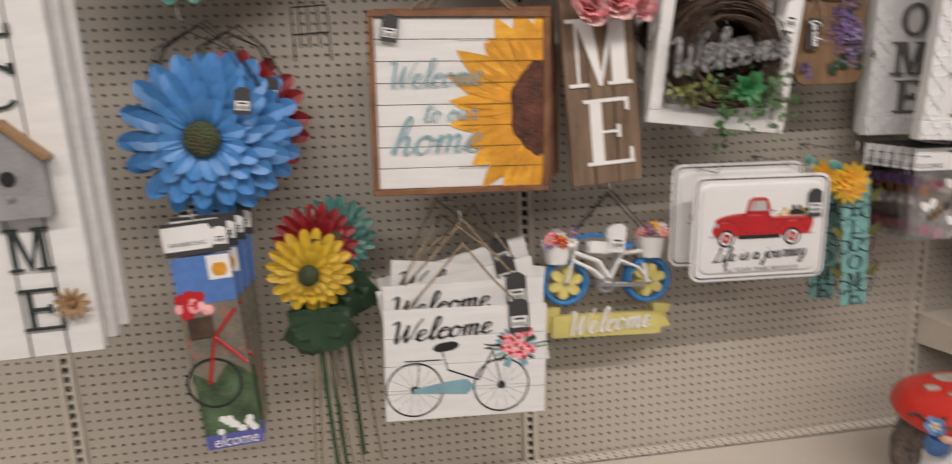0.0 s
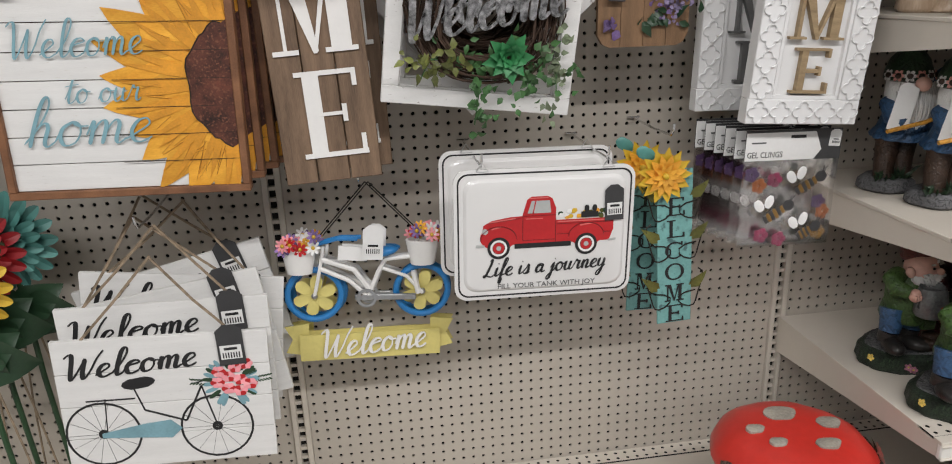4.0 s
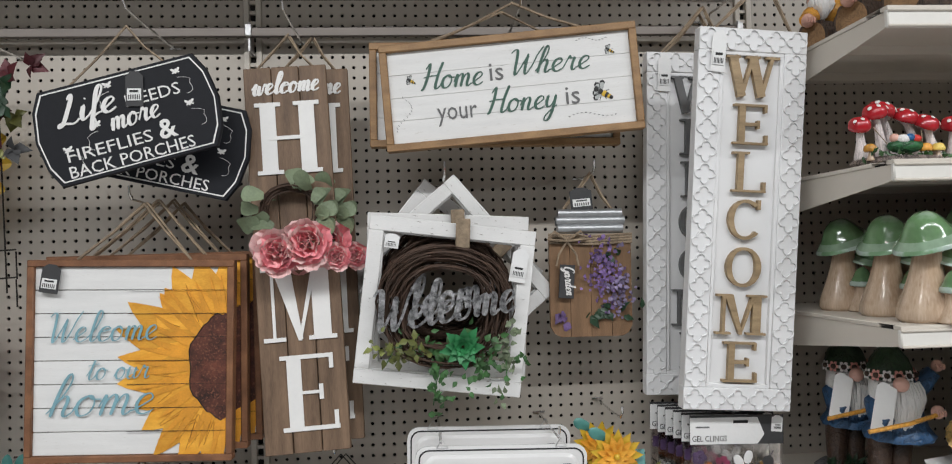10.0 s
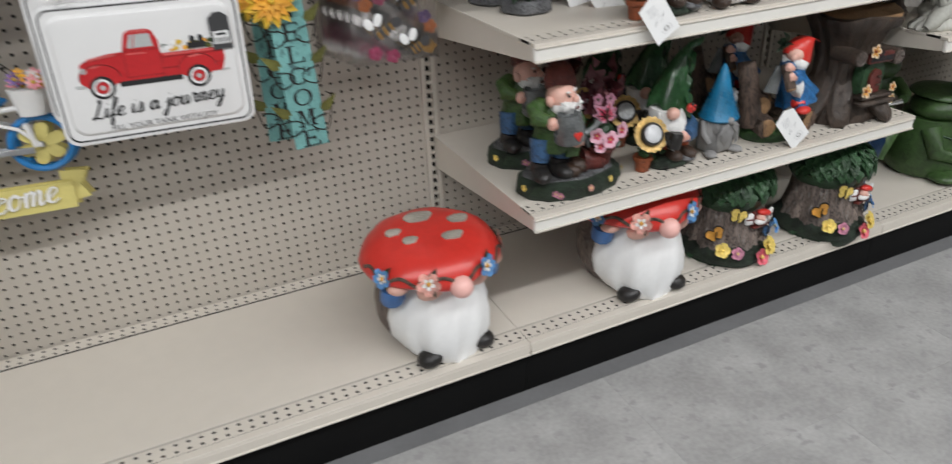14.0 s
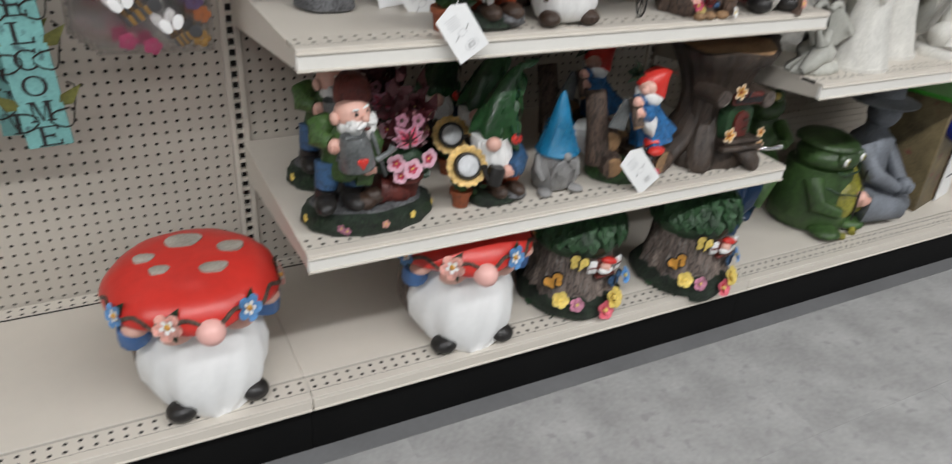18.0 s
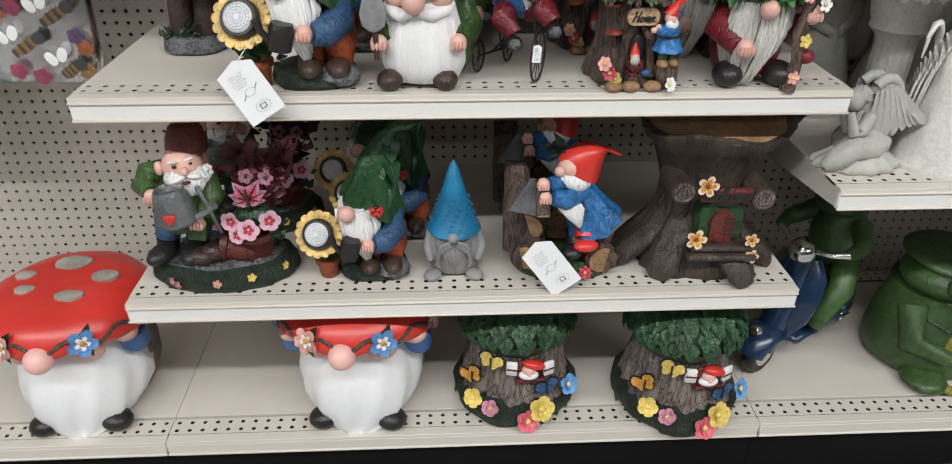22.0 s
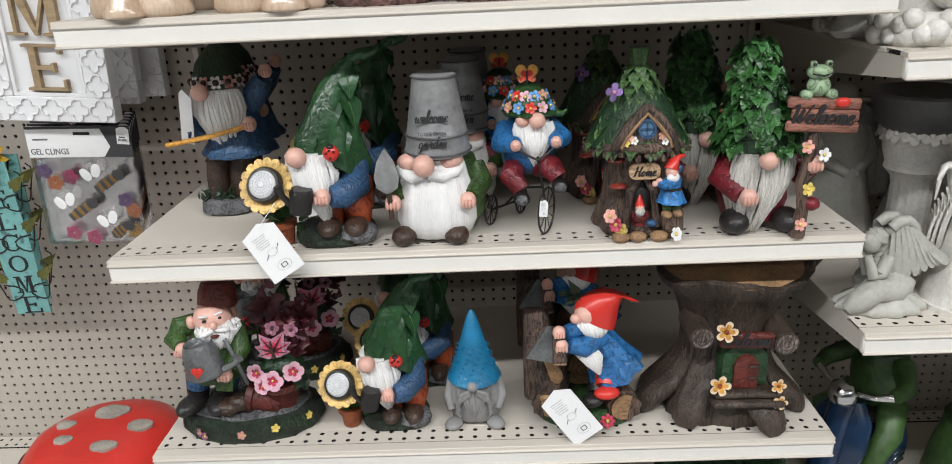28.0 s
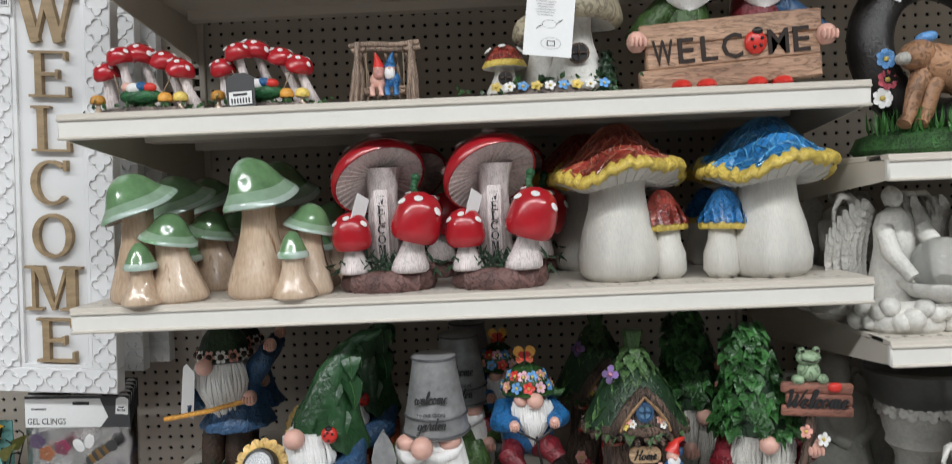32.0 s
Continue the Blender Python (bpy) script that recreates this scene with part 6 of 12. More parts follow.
def turquoise_sign(at, ry, front=True):
    s = thing("turquoise_welcome_sign", "narrow turquoise metal welcome strip with yellow flower and wire scrolls", "sign", at, (0, ry, 0), "turquoise signs on one hook")
    k = Kit()
    k.box((0, 0, -0.17), (0.076, 0.004, 0.34), turquoise, bev=0.001)
    part("strip", k, s)
    for i, ch in enumerate("WELCOME"):
        k = Kit()
        serif(k, ch, 0, -0.03 - i * 0.048, 0.042, 0.038, ink, -0.0032, 0.0008, thick=0.16, thin=0.1)
        part("letter", k, s, "black letter")
    for sx in (-1, 1):
        for z0 in (-0.05, -0.14, -0.25):
            k = Kit()
            k.tube([(sx * (0.04 + 0.028 * math.sin(q * 0.55)) + sx * 0.012 * math.cos(q * 0.9), -0.003, z0 + 0.03 * math.cos(q * 0.5) - 0.004 * q) for q in range(13)], 0.0016, wire, 5)
            e = (turn(90, 0, 0) @ turn(0, 0, 40 if sx > 0 else 140)).to_euler()
            k.petal((sx * 0.035, -0.005, z0 - 0.01), 0.05, 0.022, olive, [math.degrees(v) for v in e], cup=0.3, n=4)
            part("wire_scroll", k, s, "dark wire scroll with a leaf")
    for rr, n, m, y in ((0.06, 13, enamel_yellow, -0.006), (0.046, 12, petal_orange, -0.012), (0.028, 9, petal_orange, -0.018)):
        k = Kit()
        for q in range(n):
            e = (turn(90, 0, 0) @ turn(0, 0, 360 * q / n + rr * 900) @ turn(0, -14, 0)).to_euler()
            k.petal((-0.028, y, -0.006), rr, rr * 0.42, m, [math.degrees(v) for v in e], cup=0.25, tip=0.95, n=4)
        part("flower_petals", k, s, "yellow and orange metal petals")
    k = Kit()
    k.ball((-0.028, -0.022, -0.006), 0.007, enamel_yellow, seg=9, ring=6)
    k.ball((-0.062, -0.002, 0.04), (0.022, 0.004, 0.014), enamel_teal, (0, 30, 0), 12, 7)
    part("flower_heart", k, s)
    return s


turquoise_sign((-0.395, -0.225, 0.985), -2.5)
turquoise_sign((-0.415, -0.15, 0.985), 1.5, False)
peg_hook(-0.405, 1.055, 0.22)

# gel decoration packs
gel_film = surface("clear_pouch", (0.5, 0.48, 0.47), 0.05, vary=0.0, bump=0.04, clear=1.0)
gel_film.node_tree.nodes["Principled BSDF"].inputs["Alpha"].default_value = 0.8
gel_amber = surface("gel_amber", (0.22, 0.12, 0.03), 0.3, vary=0.2)
gel_pink = surface("gel_pink", (0.25, 0.03, 0.08), 0.3, vary=0.25)
gel_violet = surface("gel_violet", (0.07, 0.04, 0.1), 0.3, vary=0.25)
gel_orange = surface("gel_orange", (0.27, 0.08, 0.02), 0.3, vary=0.2)
gel_plum = surface("gel_plum", (0.2, 0.03, 0.07), 0.3, vary=0.3, islands=0.3)
for j in range(6):
    s = thing("gel_pack", "clear pouch of gel window decorations with a white header card", "packet", (-0.168 - 0.009 * j, -0.27 + 0.026 * j, 1.06 + 0.001 * j), (0, 1.6, 0), "gel packs on one hook")
    k = Kit()
    k.box((0, 0, -0.03), (0.205, 0.0012, 0.062), tag_black)
    part("header_card", k, s, "black and white header card")
    k = Kit()
    k.plate([(-0.102, -0.06), (0.045, -0.06), (0.06, -0.04), (0.045, -0.004), (-0.102, -0.004)], 0.0008, paper, at=(0, -0.0015, 0))
    part("white_label", k, s, "white label")
    k = Kit()
    k.text("GEL CLINGS", 0.017, ink, (-0.06, -0.0018, -0.048), depth=0.0006, wide=0.075)
    k.box((0.008, -0.0018, -0.013), (0.032, 0.0008, 0.006), ink)
    k.box((-0.075, -0.0018, -0.024), (0.03, 0.0006, 0.003), grey_ink)
    part("label_print", k, s, "black print")
    price_tag(s, (0.088, -0.002, -0.018), paper, 0.024, 0.034)
    k = Kit()
    for y in (-0.003, 0.004):
        k.grid([[(x, y + 0.0015 * math.sin(x * 60 + z * 40), z) for x in (-0.1, -0.05, 0, 0.05, 0.1)] for z in (-0.06, -0.12, -0.18, -0.24)], gel_film, close=False)
    pouch = part("pouch", k, s, "clear plastic pouch")
    pouch.visible_shadow = False
    k = Kit()
    bees = ((0.02, -0.125, 0.034), (-0.043, -0.183, 0.034), (0.036, -0.222, 0.02))
    for bx, bz, ln in bees:
        for dx, dz, tilt in ((-0.018, 0.03, -36), (0.003, 0.038, 16)):
            k.ball((bx + dx, -0.0045, bz + dz), (0.0095, 0.001, 0.015), paper, (0, tilt, 0), 12, 7)
    part("white_gel_shapes", k, s, "white gel bee wings")
    k = Kit()
    for bx, bz, ln in bees:
        for q in range(6):
            u = q / 5
            k.ball((bx + ln * u, -0.0032 - 0.0001 * q, bz + ln * 0.62 * u), (0.0048, 0.001, 0.014 - 0.008 * abs(u - 0.5)), gel_amber if q % 2 else tag_black, (0, -32, 0), 9, 6)
        k.ball((bx + ln + 0.012, -0.0042, bz + ln * 0.62 + 0.008), (0.0125, 0.001, 0.012), tag_black, seg=12, ring=7)
        for d in (0.004, 0.012):
            k.tube([(bx + ln + 0.014, -0.0042, bz + ln * 0.62 + 0.014), (bx + ln + 0.012 + d, -0.0042, bz + ln * 0.62 + 0.03)], 0.0009, tag_black, 4)
    part("dark_gel_shapes", k, s, "dark striped gel bees")
    k = Kit()
    for cx, cz, m in ((-0.064, -0.112, gel_orange), (-0.032, -0.1, gel_plum), (-0.082, -0.088, gel_violet), (-0.048, -0.217, gel_pink), (-0.008, -0.227, gel_pink), (0.07, -0.15, gel_violet), (0.082, -0.172, gel_orange), (0.078, -0.216, gel_amber)):
        for q in range(5):
            a = q * 1.257
            k.ball((cx + 0.009 * math.cos(a), -0.0015, cz + 0.009 * math.sin(a)), (0.008, 0.001, 0.008), m, seg=8, ring=5)
    part("flower_gel_shapes", k, s, "red, pink and orange gel flowers")
peg_hook(-0.175, 1.066, 0.27)

# tall birdhouse welcome planks
grey_wash = surface("grey_washed_wood", (0.30, 0.30, 0.30), 0.6, vary=0.2, scale=40, bump=0.2)
for j in range(3):
    s = thing("birdhouse_welcome_sign", "tall white plank sign with dark letters and a small grey birdhouse", "sign", (-2.29 + 0.012 * j, -0.45 + 0.04 * j, 1.34 + 0.012 * j), (0, -1.5, 0), "plank signs by the birdhouse")
    for i in range(3):
        k = Kit()
        k.box((-0.068 + i * 0.068, 0.011, 0), (0.066, 0.022, 1.12), white_wood, bev=0.002)
        part("plank", k, s)
    k = Kit()
    for x in (-0.034, 0.034):
        k.box((x, 0.008, 0), (0.004, 0.014, 1.12), tag_black)
    part("joint_strip", k, s, "dark joints")
    if j == 0:
        for i, ch in enumerate("WELC ME"):
            if ch != " ":
                k = Kit()
                z = (0.34, 0.215, 0.09, -0.04, 0, -0.344, -0.463)[i]
                serif(k, ch, 0.0, z, 0.08, 0.082, surface("dark_teal_letter", (0.02, 0.032, 0.032), 0.5), -0.006, 0.006, thick=0.12, thin=0.09)
                part("letter", k, s, "dark letter")
        k = Kit()
        z = -0.205
        k.plate([(-0.062, z - 0.075), (0.062, z - 0.075), (0.062, z + 0.03), (0.0, z + 0.09), (-0.062, z + 0.03)], 0.03, grey_wash, at=(0, -0.03, 0))
        bh = part("birdhouse", k, s, "small grey birdhouse")
        k = Kit()
        for d in (-1, 1):
            k.box((d * 0.034, -0.018, z + 0.068), (0.105, 0.04, 0.009), oak, (0, d * 44, 0), 0.001)
        part("roof_strip", k, bh, "light wooden roof strips")
        k = Kit()
        k.plate(circle(0, z + 0.0, 0.014), 0.001, ink, at=(0, -0.032, 0))
        k.ball((0, -0.034, z - 0.035), 0.006, grey_wash, seg=8, ring=5)
        part("entrance_hole", k, bh, "round dark hole and perch")
        k = Kit()
        k.bloom((0.062, -0.012, -0.455), 0.034, oak, frame_wood, (90, 0, 0), petals=11, width=0.3)
        part("wooden_flower", k, s, "small wooden flower")

# hang rail
rail_steel = surface("dull_rail_steel", (0.17, 0.15, 0.135), 0.4, metal=0.75, vary=0.12, scale=12, bump=0.04, stretch=(0.2, 1, 1))
rail = thing("hang_rail", "dull steel hang rail across the pegboard", "rail", (0, -0.045, 1.953))
k = Kit()
k.box((-BAY, 0, 0), (2 * BAY - 0.03, 0.012, 0.024), rail_steel, bev=0.003)
part("bar", k, rail)
for x in (-2 * BAY + 0.03, -BAY, -0.03):
    k = Kit()
    k.box((x, 0.022, -0.01), (0.006, 0.045, 0.07), steel, bev=0.001)
    k.box((x, -0.002, 0.004), (0.016, 0.018, 0.03), steel, bev=0.002)
    part("rail_bracket", k, rail)

# a fallen artificial leaf on the base shelf
leaf = thing("fallen_leaf", "single fallen green artificial leaf lying on the base shelf", "leaf", (-1.36, -0.27, DECK))
k = Kit()
k.petal((0.0, 0, 0.012), 0.06, 0.05, euca, (10, -12, 20), cup=0.7, n=5)
k.petal((0.0, 0, 0.012), 0.045, 0.035, euca, (-20, -8, 140), cup=0.7, n=5)
k.tube([(0.0, 0, 0.012), (-0.012, -0.03, 0.006), (-0.03, -0.055, 0.003)], 0.0014, euca, 5)
part("blade", k, leaf)

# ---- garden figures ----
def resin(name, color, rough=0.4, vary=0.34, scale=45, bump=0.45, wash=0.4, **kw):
    """Hand-painted cast resin with a wash that darkens the colour in the carved lines."""
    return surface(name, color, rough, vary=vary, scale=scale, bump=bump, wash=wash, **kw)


cap_red = resin("cap_red", (0.62, 0.036, 0.026), 0.33, 0.1, 14, 0.06, wash=0.0)
spot_stone = resin("spot_stone", (0.36, 0.33, 0.28), 0.5, wash=0)
beard_white = resin("beard_white", (0.80, 0.79, 0.77), 0.5, 0.08, 26, 0.5, stretch=(4, 4, 0.7), wash=0.0)
beard_soft = resin("beard_ivory", (0.60, 0.58, 0.53), 0.5, 0.3, 40, 0.7, stretch=(5, 5, 0.6), wash=0.22)
skin = resin("figure_skin", (0.72, 0.42, 0.34), 0.42, 0.12, 30, 0.1, wash=0)
boot_black = resin("boot_black", (0.016, 0.014, 0.013), 0.4, wash=0)
boot_brown = resin("boot_brown", (0.05, 0.028, 0.018), 0.42, wash=0.3)
sleeve_blue = resin("sleeve_blue", (0.035, 0.095, 0.2), 0.42)
vivid_blue = resin("vivid_blue", (0.03, 0.17, 0.42), 0.36, wash=0.45)
sky_blue = resin("sky_blue_hat", (0.012, 0.17, 0.33), 0.28, 0.3, 60, 0.5, wash=0)
trouser_orange = resin("trouser_orange", (0.33, 0.06, 0.018), 0.42)
trouser_maroon = resin("trouser_maroon", (0.18, 0.012, 0.02), 0.42)
coat_green = resin("coat_green", (0.042, 0.09, 0.02), 0.42)
hat_green = resin("leaf_hat_green", (0.026, 0.085, 0.03), 0.26, 0.35, 22, 0.25, relief=0.006, wash=0.2)
leaf_mid = resin("moulded_leaf_green", (0.028, 0.085, 0.02), 0.36, 0.3, 50, 0.2, islands=0.3)
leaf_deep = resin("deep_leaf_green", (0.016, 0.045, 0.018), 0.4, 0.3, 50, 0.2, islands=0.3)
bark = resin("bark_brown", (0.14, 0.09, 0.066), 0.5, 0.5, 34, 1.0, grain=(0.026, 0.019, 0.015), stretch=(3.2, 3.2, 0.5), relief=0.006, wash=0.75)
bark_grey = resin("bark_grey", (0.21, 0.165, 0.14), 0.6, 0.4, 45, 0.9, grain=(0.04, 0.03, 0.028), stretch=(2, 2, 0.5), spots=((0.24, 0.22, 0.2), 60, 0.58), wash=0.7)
door_red = resin("door_red", (0.12, 0.02, 0.014), 0.45)
door_green = resin("door_frame_green", (0.02, 0.06, 0.022), 0.45)
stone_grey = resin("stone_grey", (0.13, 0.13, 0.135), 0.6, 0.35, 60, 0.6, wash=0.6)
statue_grey = resin("statue_pale_grey", (0.43, 0.425, 0.38), 0.62, 0.18, 30, 0.3, wash=0)
statue_white = resin("statue_white", (0.70, 0.68, 0.63), 0.6, 0.15, 40, 0.4, wash=0.08)
statue_slate = resin("statue_slate", (0.17, 0.185, 0.21), 0.6, 0.3, 40, 0.4, wash=0.1)
gnome_grey = resin("gnome_cement", (0.27, 0.265, 0.26), 0.6, 0.16, 50, 0.35, wash=0.0)
can_dark = surface("dark_pewter", (0.12, 0.12, 0.125), 0.42, metal=0.4, vary=0.4, scale=60, bump=0.3)
pail = surface("pail_zinc", (0.36, 0.36, 0.36), 0.42, metal=0.35, vary=0.3, scale=22, bump=0.2)
terracotta = resin("terracotta", (0.33, 0.085, 0.03), 0.55)
sun_petal = resin("sun_petal", (0.74, 0.49, 0.17), 0.42, 0.25, 60, 0.2, islands=0.1, wash=0.3)
lens_silver = surface("solar_lens", (0.78, 0.79, 0.80), 0.2, vary=0.12, scale=180, bump=0.3, coat=0.5)
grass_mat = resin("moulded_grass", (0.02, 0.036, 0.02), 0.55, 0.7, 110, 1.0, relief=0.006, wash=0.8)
petal_pink = resin("petal_pink", (0.6, 0.24, 0.34), 0.4, islands=0.12)
petal_yellow = resin("petal_yellow", (0.72, 0.54, 0.13), 0.4, islands=0.08, wash=0.2)
petal_rose = resin("petal_rose", (0.6, 0.05, 0.11), 0.4, islands=0.1)
petal_rose_pale = resin("petal_warm_rose", (0.66, 0.13, 0.17), 0.4, islands=0.1, wash=0.2)
petal_blue = resin("petal_blue", (0.13, 0.33, 0.66), 0.4, islands=0.1, wash=0.2)
petal_peach = resin("petal_peach", (0.74, 0.36, 0.3), 0.4, islands=0.08, wash=0.2)
petal_gold = resin("petal_gold", (0.75, 0.36, 0.06), 0.4, wash=0.2)
log_end = resin("log_end", (0.34, 0.2, 0.1), 0.6, 0.3, 80, 0.3, wash=0.3)
mush_green = resin("glazed_green", (0.15, 0.28, 0.13), 0.13, 0.35, 14, 0.02, coat=0.6, spots=((0.30, 0.42, 0.30), 14, 0.56), wash=0)
mush_rim = resin("glazed_rim", (0.44, 0.55, 0.48), 0.13, 0.2, 14, 0.02, coat=0.5, spots=((0.2, 0.36, 0.2), 20, 0.56), wash=0)
mush_stem = resin("glazed_stem", (0.60, 0.48, 0.37), 0.2, 0.2, 22, 0.15, grain=(0.40, 0.27, 0.17), stretch=(3, 3, 0.5), coat=0.4, spots=((0.30, 0.17, 0.09), 26, 0.62), wash=0)
mush_white = resin("mushroom_white", (0.60, 0.58, 0.53), 0.6, 0.12, 30, 0.5, stretch=(3, 3, 0.5), wash=0)
gill = resin("gill_grey", (0.74, 0.64, 0.61), 0.6, 0.2, 60, 0.3, wash=0.2)
toad_red = resin("toadstool_red", (0.42, 0.014, 0.022), 0.24, 0.12, 20, 0.05, coat=0.4, wash=0)
brick_red = resin("cap_brick_red", (0.32, 0.045, 0.03), 0.3, 0.5, 60, 0.6, coat=0.3, spots=((0.55, 0.3, 0.25), 80, 0.6), wash=0.55)
cap_blue = resin("cap_blue", (0.03, 0.2, 0.5), 0.3, 0.5, 50, 0.6, coat=0.3, spots=((0.25, 0.45, 0.65), 80, 0.6), wash=0.5)
rim_yellow = resin("rim_yellow", (0.66, 0.49, 0.1), 0.35, 0.2, 60, 0.5, wash=0.25)
frog_green = resin("frog_green", (0.052, 0.108, 0.03), 0.42, 0.45, 14, 0.2, wash=0.18)
frog_belly = resin("frog_belly", (0.3, 0.28, 0.04), 0.45)
scooter_blue = resin("scooter_blue", (0.007, 0.028, 0.072), 0.28, 0.2, 14, 0.05, coat=0.5, wash=0.15)
plank_red = resin("plank_sign_brown", (0.27, 0.11, 0.075), 0.5, 0.3, 40, 0.4, stretch=(0.6, 4, 4))
plank_tan = resin("plank_sign_tan", (0.46, 0.29, 0.19), 0.5, 0.3, 30, 0.4, grain=(0.25, 0.14, 0.09), stretch=(0.6, 4, 4))
moss_base = resin("mauve_rock", (0.17, 0.09, 0.08), 0.6, 0.35, 50, 0.7)
globe_glass = surface("crackle_globe", (0.9, 0.92, 0.9), 0.1, vary=0.05, scale=60, bump=0.3, clear=0.9)


def figure(name, kit, label, category, at, turned=0.0, size=1.0, group="", sharp=55):
    ob = kit.link(name, sharp)
    ob.matrix_basis = pose(*at, 0, 0, turned)
    ob.scale = (size, size, size)
    return tagged(ob, label, category, group)


def built(name, pieces, label, category, at, turned=0.0, size=1.0, group="", sharp=55):
    """A thing of several parts: (part name, Kit, label) each."""
    ob = thing(name, label, category, at, (0, 0, turned), group)
    ob.scale = (size, size, size)
    for nm, kit, lb in pieces:
        part(nm, kit, ob, lb, sharp)
    return ob


def again(ob, dx, dy, turned=0.0, dz=0.0):
    p = ob.matrix_basis.translation
    return copy_thing(ob, pose(p.x + dx, p.y + dy, p.z + dz, 0, 0, turned))


def folds(n, amp, power=1.0):
    """A warp for lathe(): upright folds, deeper towards the bottom."""
    return lambda x, y, z, b: (x * (1 + amp * math.sin(n * b + 3 * z)), y * (1 + amp * math.sin(n * b + 3 * z)), z)


def hang_beard(k, top, width, length, depth, mat, lean=0.0, waves=9):
    """A beard that hangs down from top, bulging towards -y and ending in a point."""
    rows = []
    for j in range(11):
        u = j / 10
        w = width / 2 * (0.62 + 0.55 * math.sin(math.pi * min(1, u * 0.9 + 0.12))) * (1 if u < 0.75 else (1 - (u - 0.75) / 0.27))
        row = []
        for i in range(15):
            b = math.pi * 2 * i / 15
            g = 1 + 0.05 * math.sin(waves * b + 2.2 * math.sin(5 * u))
            row.append((top[0] + lean * u + w * math.cos(b) * g, top[1] - depth * (0.25 + 0.75 * math.sin(math.pi * min(1, u + 0.15)) * 0.6) * (0.55 + 0.5 * math.sin(b) * -1) * g, top[2] - length * u))
        rows.append(row)
    k.grid([r[::-1] for r in rows], mat)


def strand_beard(k, top, width, length, depth, mat, shift=0.0, n=17, tip=0.22, seed=1):
    """A beard of many flowing locks over a core."""
    rnd = random.Random(seed)
    core = []
    for j in range(8):
        u = j / 7
        w = width * 0.5 * (0.78 + 0.3 * math.sin(math.pi * min(1, u + 0.1))) * (1 - (1 - tip) * max(0, u - 0.35) ** 1.3 * 1.6)
        core.append([(top[0] + shift * u + w * math.cos(b), top[1] + depth * 0.25 + depth * (0.85 - 0.35 * u) * math.sin(b), top[2] - length * u * 0.97) for b in [2 * math.pi * q / 16 for q in range(16)]])
    k.grid(core, mat)
    for i in range(n):
        a = (i + 0.5) / n * 2 - 1
        arc = math.sqrt(1 - a * a * 0.92)
        e, pts = 1 - 0.28 * a * a + rnd.uniform(-0.05, 0.03), []
        sway = rnd.uniform(-1, 1) * width * 0.04
        for q in range(6):
            u = q / 5
            w = width * 0.5 * (0.86 + 0.24 * math.sin(math.pi * min(1, u + 0.1))) * (1 - (1 - tip) * max(0, u - 0.3) ** 1.2 * 1.5)
            pts.append((top[0] + shift * u + a * w + sway * math.sin(5 * u + i), top[1] - depth * arc * (0.62 + 0.3 * math.sin(math.pi * u) - 0.25 * u), top[2] - length * (0.02 + u * e)))
        r = width / n * 0.78
        k.tube(pts, [r, r * 1.25, r * 1.3, r * 1.1, r * 0.8, r * 0.25], mat, 6)


def leaf_shell(k, c, rx, rz, rows, size, mat, seed=1, low=100, squash=1.0, lift=8):
    """Leaves that lie on a dome like scales, tips down."""
    rnd = random.Random(seed)
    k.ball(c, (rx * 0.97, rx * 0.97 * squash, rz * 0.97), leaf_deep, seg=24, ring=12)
    for j in range(rows):
        phi = radians(10 + (low - 10) * j / (rows - 1) - 14)
        r, z = rx * math.sin(phi), rz * math.cos(phi)
        drop = math.degrees(math.atan2(rz * math.sin(phi), rx * math.cos(phi)))
        n = max(4, int(2 * math.pi * max(r, size * 0.3) / (size * 0.62)))
        for i in range(n):
            a = 360 * (i + 0.5 * (j % 2)) / n + rnd.uniform(-5, 5)
            p = Vector(c) + Vector((r * math.cos(radians(a)), r * squash * math.sin(radians(a)), z))
            e = (turn(0, 0, a) @ turn(0, drop - lift + rnd.uniform(-5, 5), 0)).to_euler()
            ln = size * rnd.uniform(0.9, 1.15)
            k.petal(p, ln, size * 0.74, mat, [math.degrees(v) for v in e], cup=0.35, tip=0.8, n=5, fold=0.34)
            if size > 0.03:
                w = e.to_matrix()
                k.tube([p + w @ Vector((ln * v, 0, 0.0012 - 0.35 * ln * (v - 0.5) ** 2)) for v in (0.08, 0.4, 0.7, 0.95)], [0.0016, 0.0013, 0.001, 0.0005], mat, 4)
                for d in (-1, 1):
                    for v in (0.3, 0.5, 0.68):
                        k.tube([p + w @ Vector((ln * v, 0, 0.0008 - 0.35 * ln * (v - 0.5) ** 2)), p + w @ Vector((ln * (v + 0.16), d * size * 0.25, 0.002 + 0.3 * size * 0.25 - 0.35 * ln * (v - 0.34) ** 2))], [0.001, 0.0005], mat, 4)


def swing(k, start, about, rx, rz):
    """Turn what was added to a kit since its vertex number start."""
    m, o = turn(0, 0, rz) @ turn(rx, 0, 0), Vector(about)
    k.v[start:] = [tuple(o + m @ (Vector(p) - o)) for p in k.v[start:]]


def hand(k, c, r):
    k.ball(c, (r, r * 0.9, r * 1.1), skin, seg=10, ring=7)
    for i in range(4):
        k.ball((c[0] + (i - 1.5) * r * 0.42, c[1] - r * 0.75, c[2] - r * 0.1), (r * 0.26, r * 0.4, r * 0.55), skin, seg=7, ring=5)


faint_ink = surface("faint_print", (0.42, 0.42, 0.43), 0.6, vary=0.1, bump=0.0)


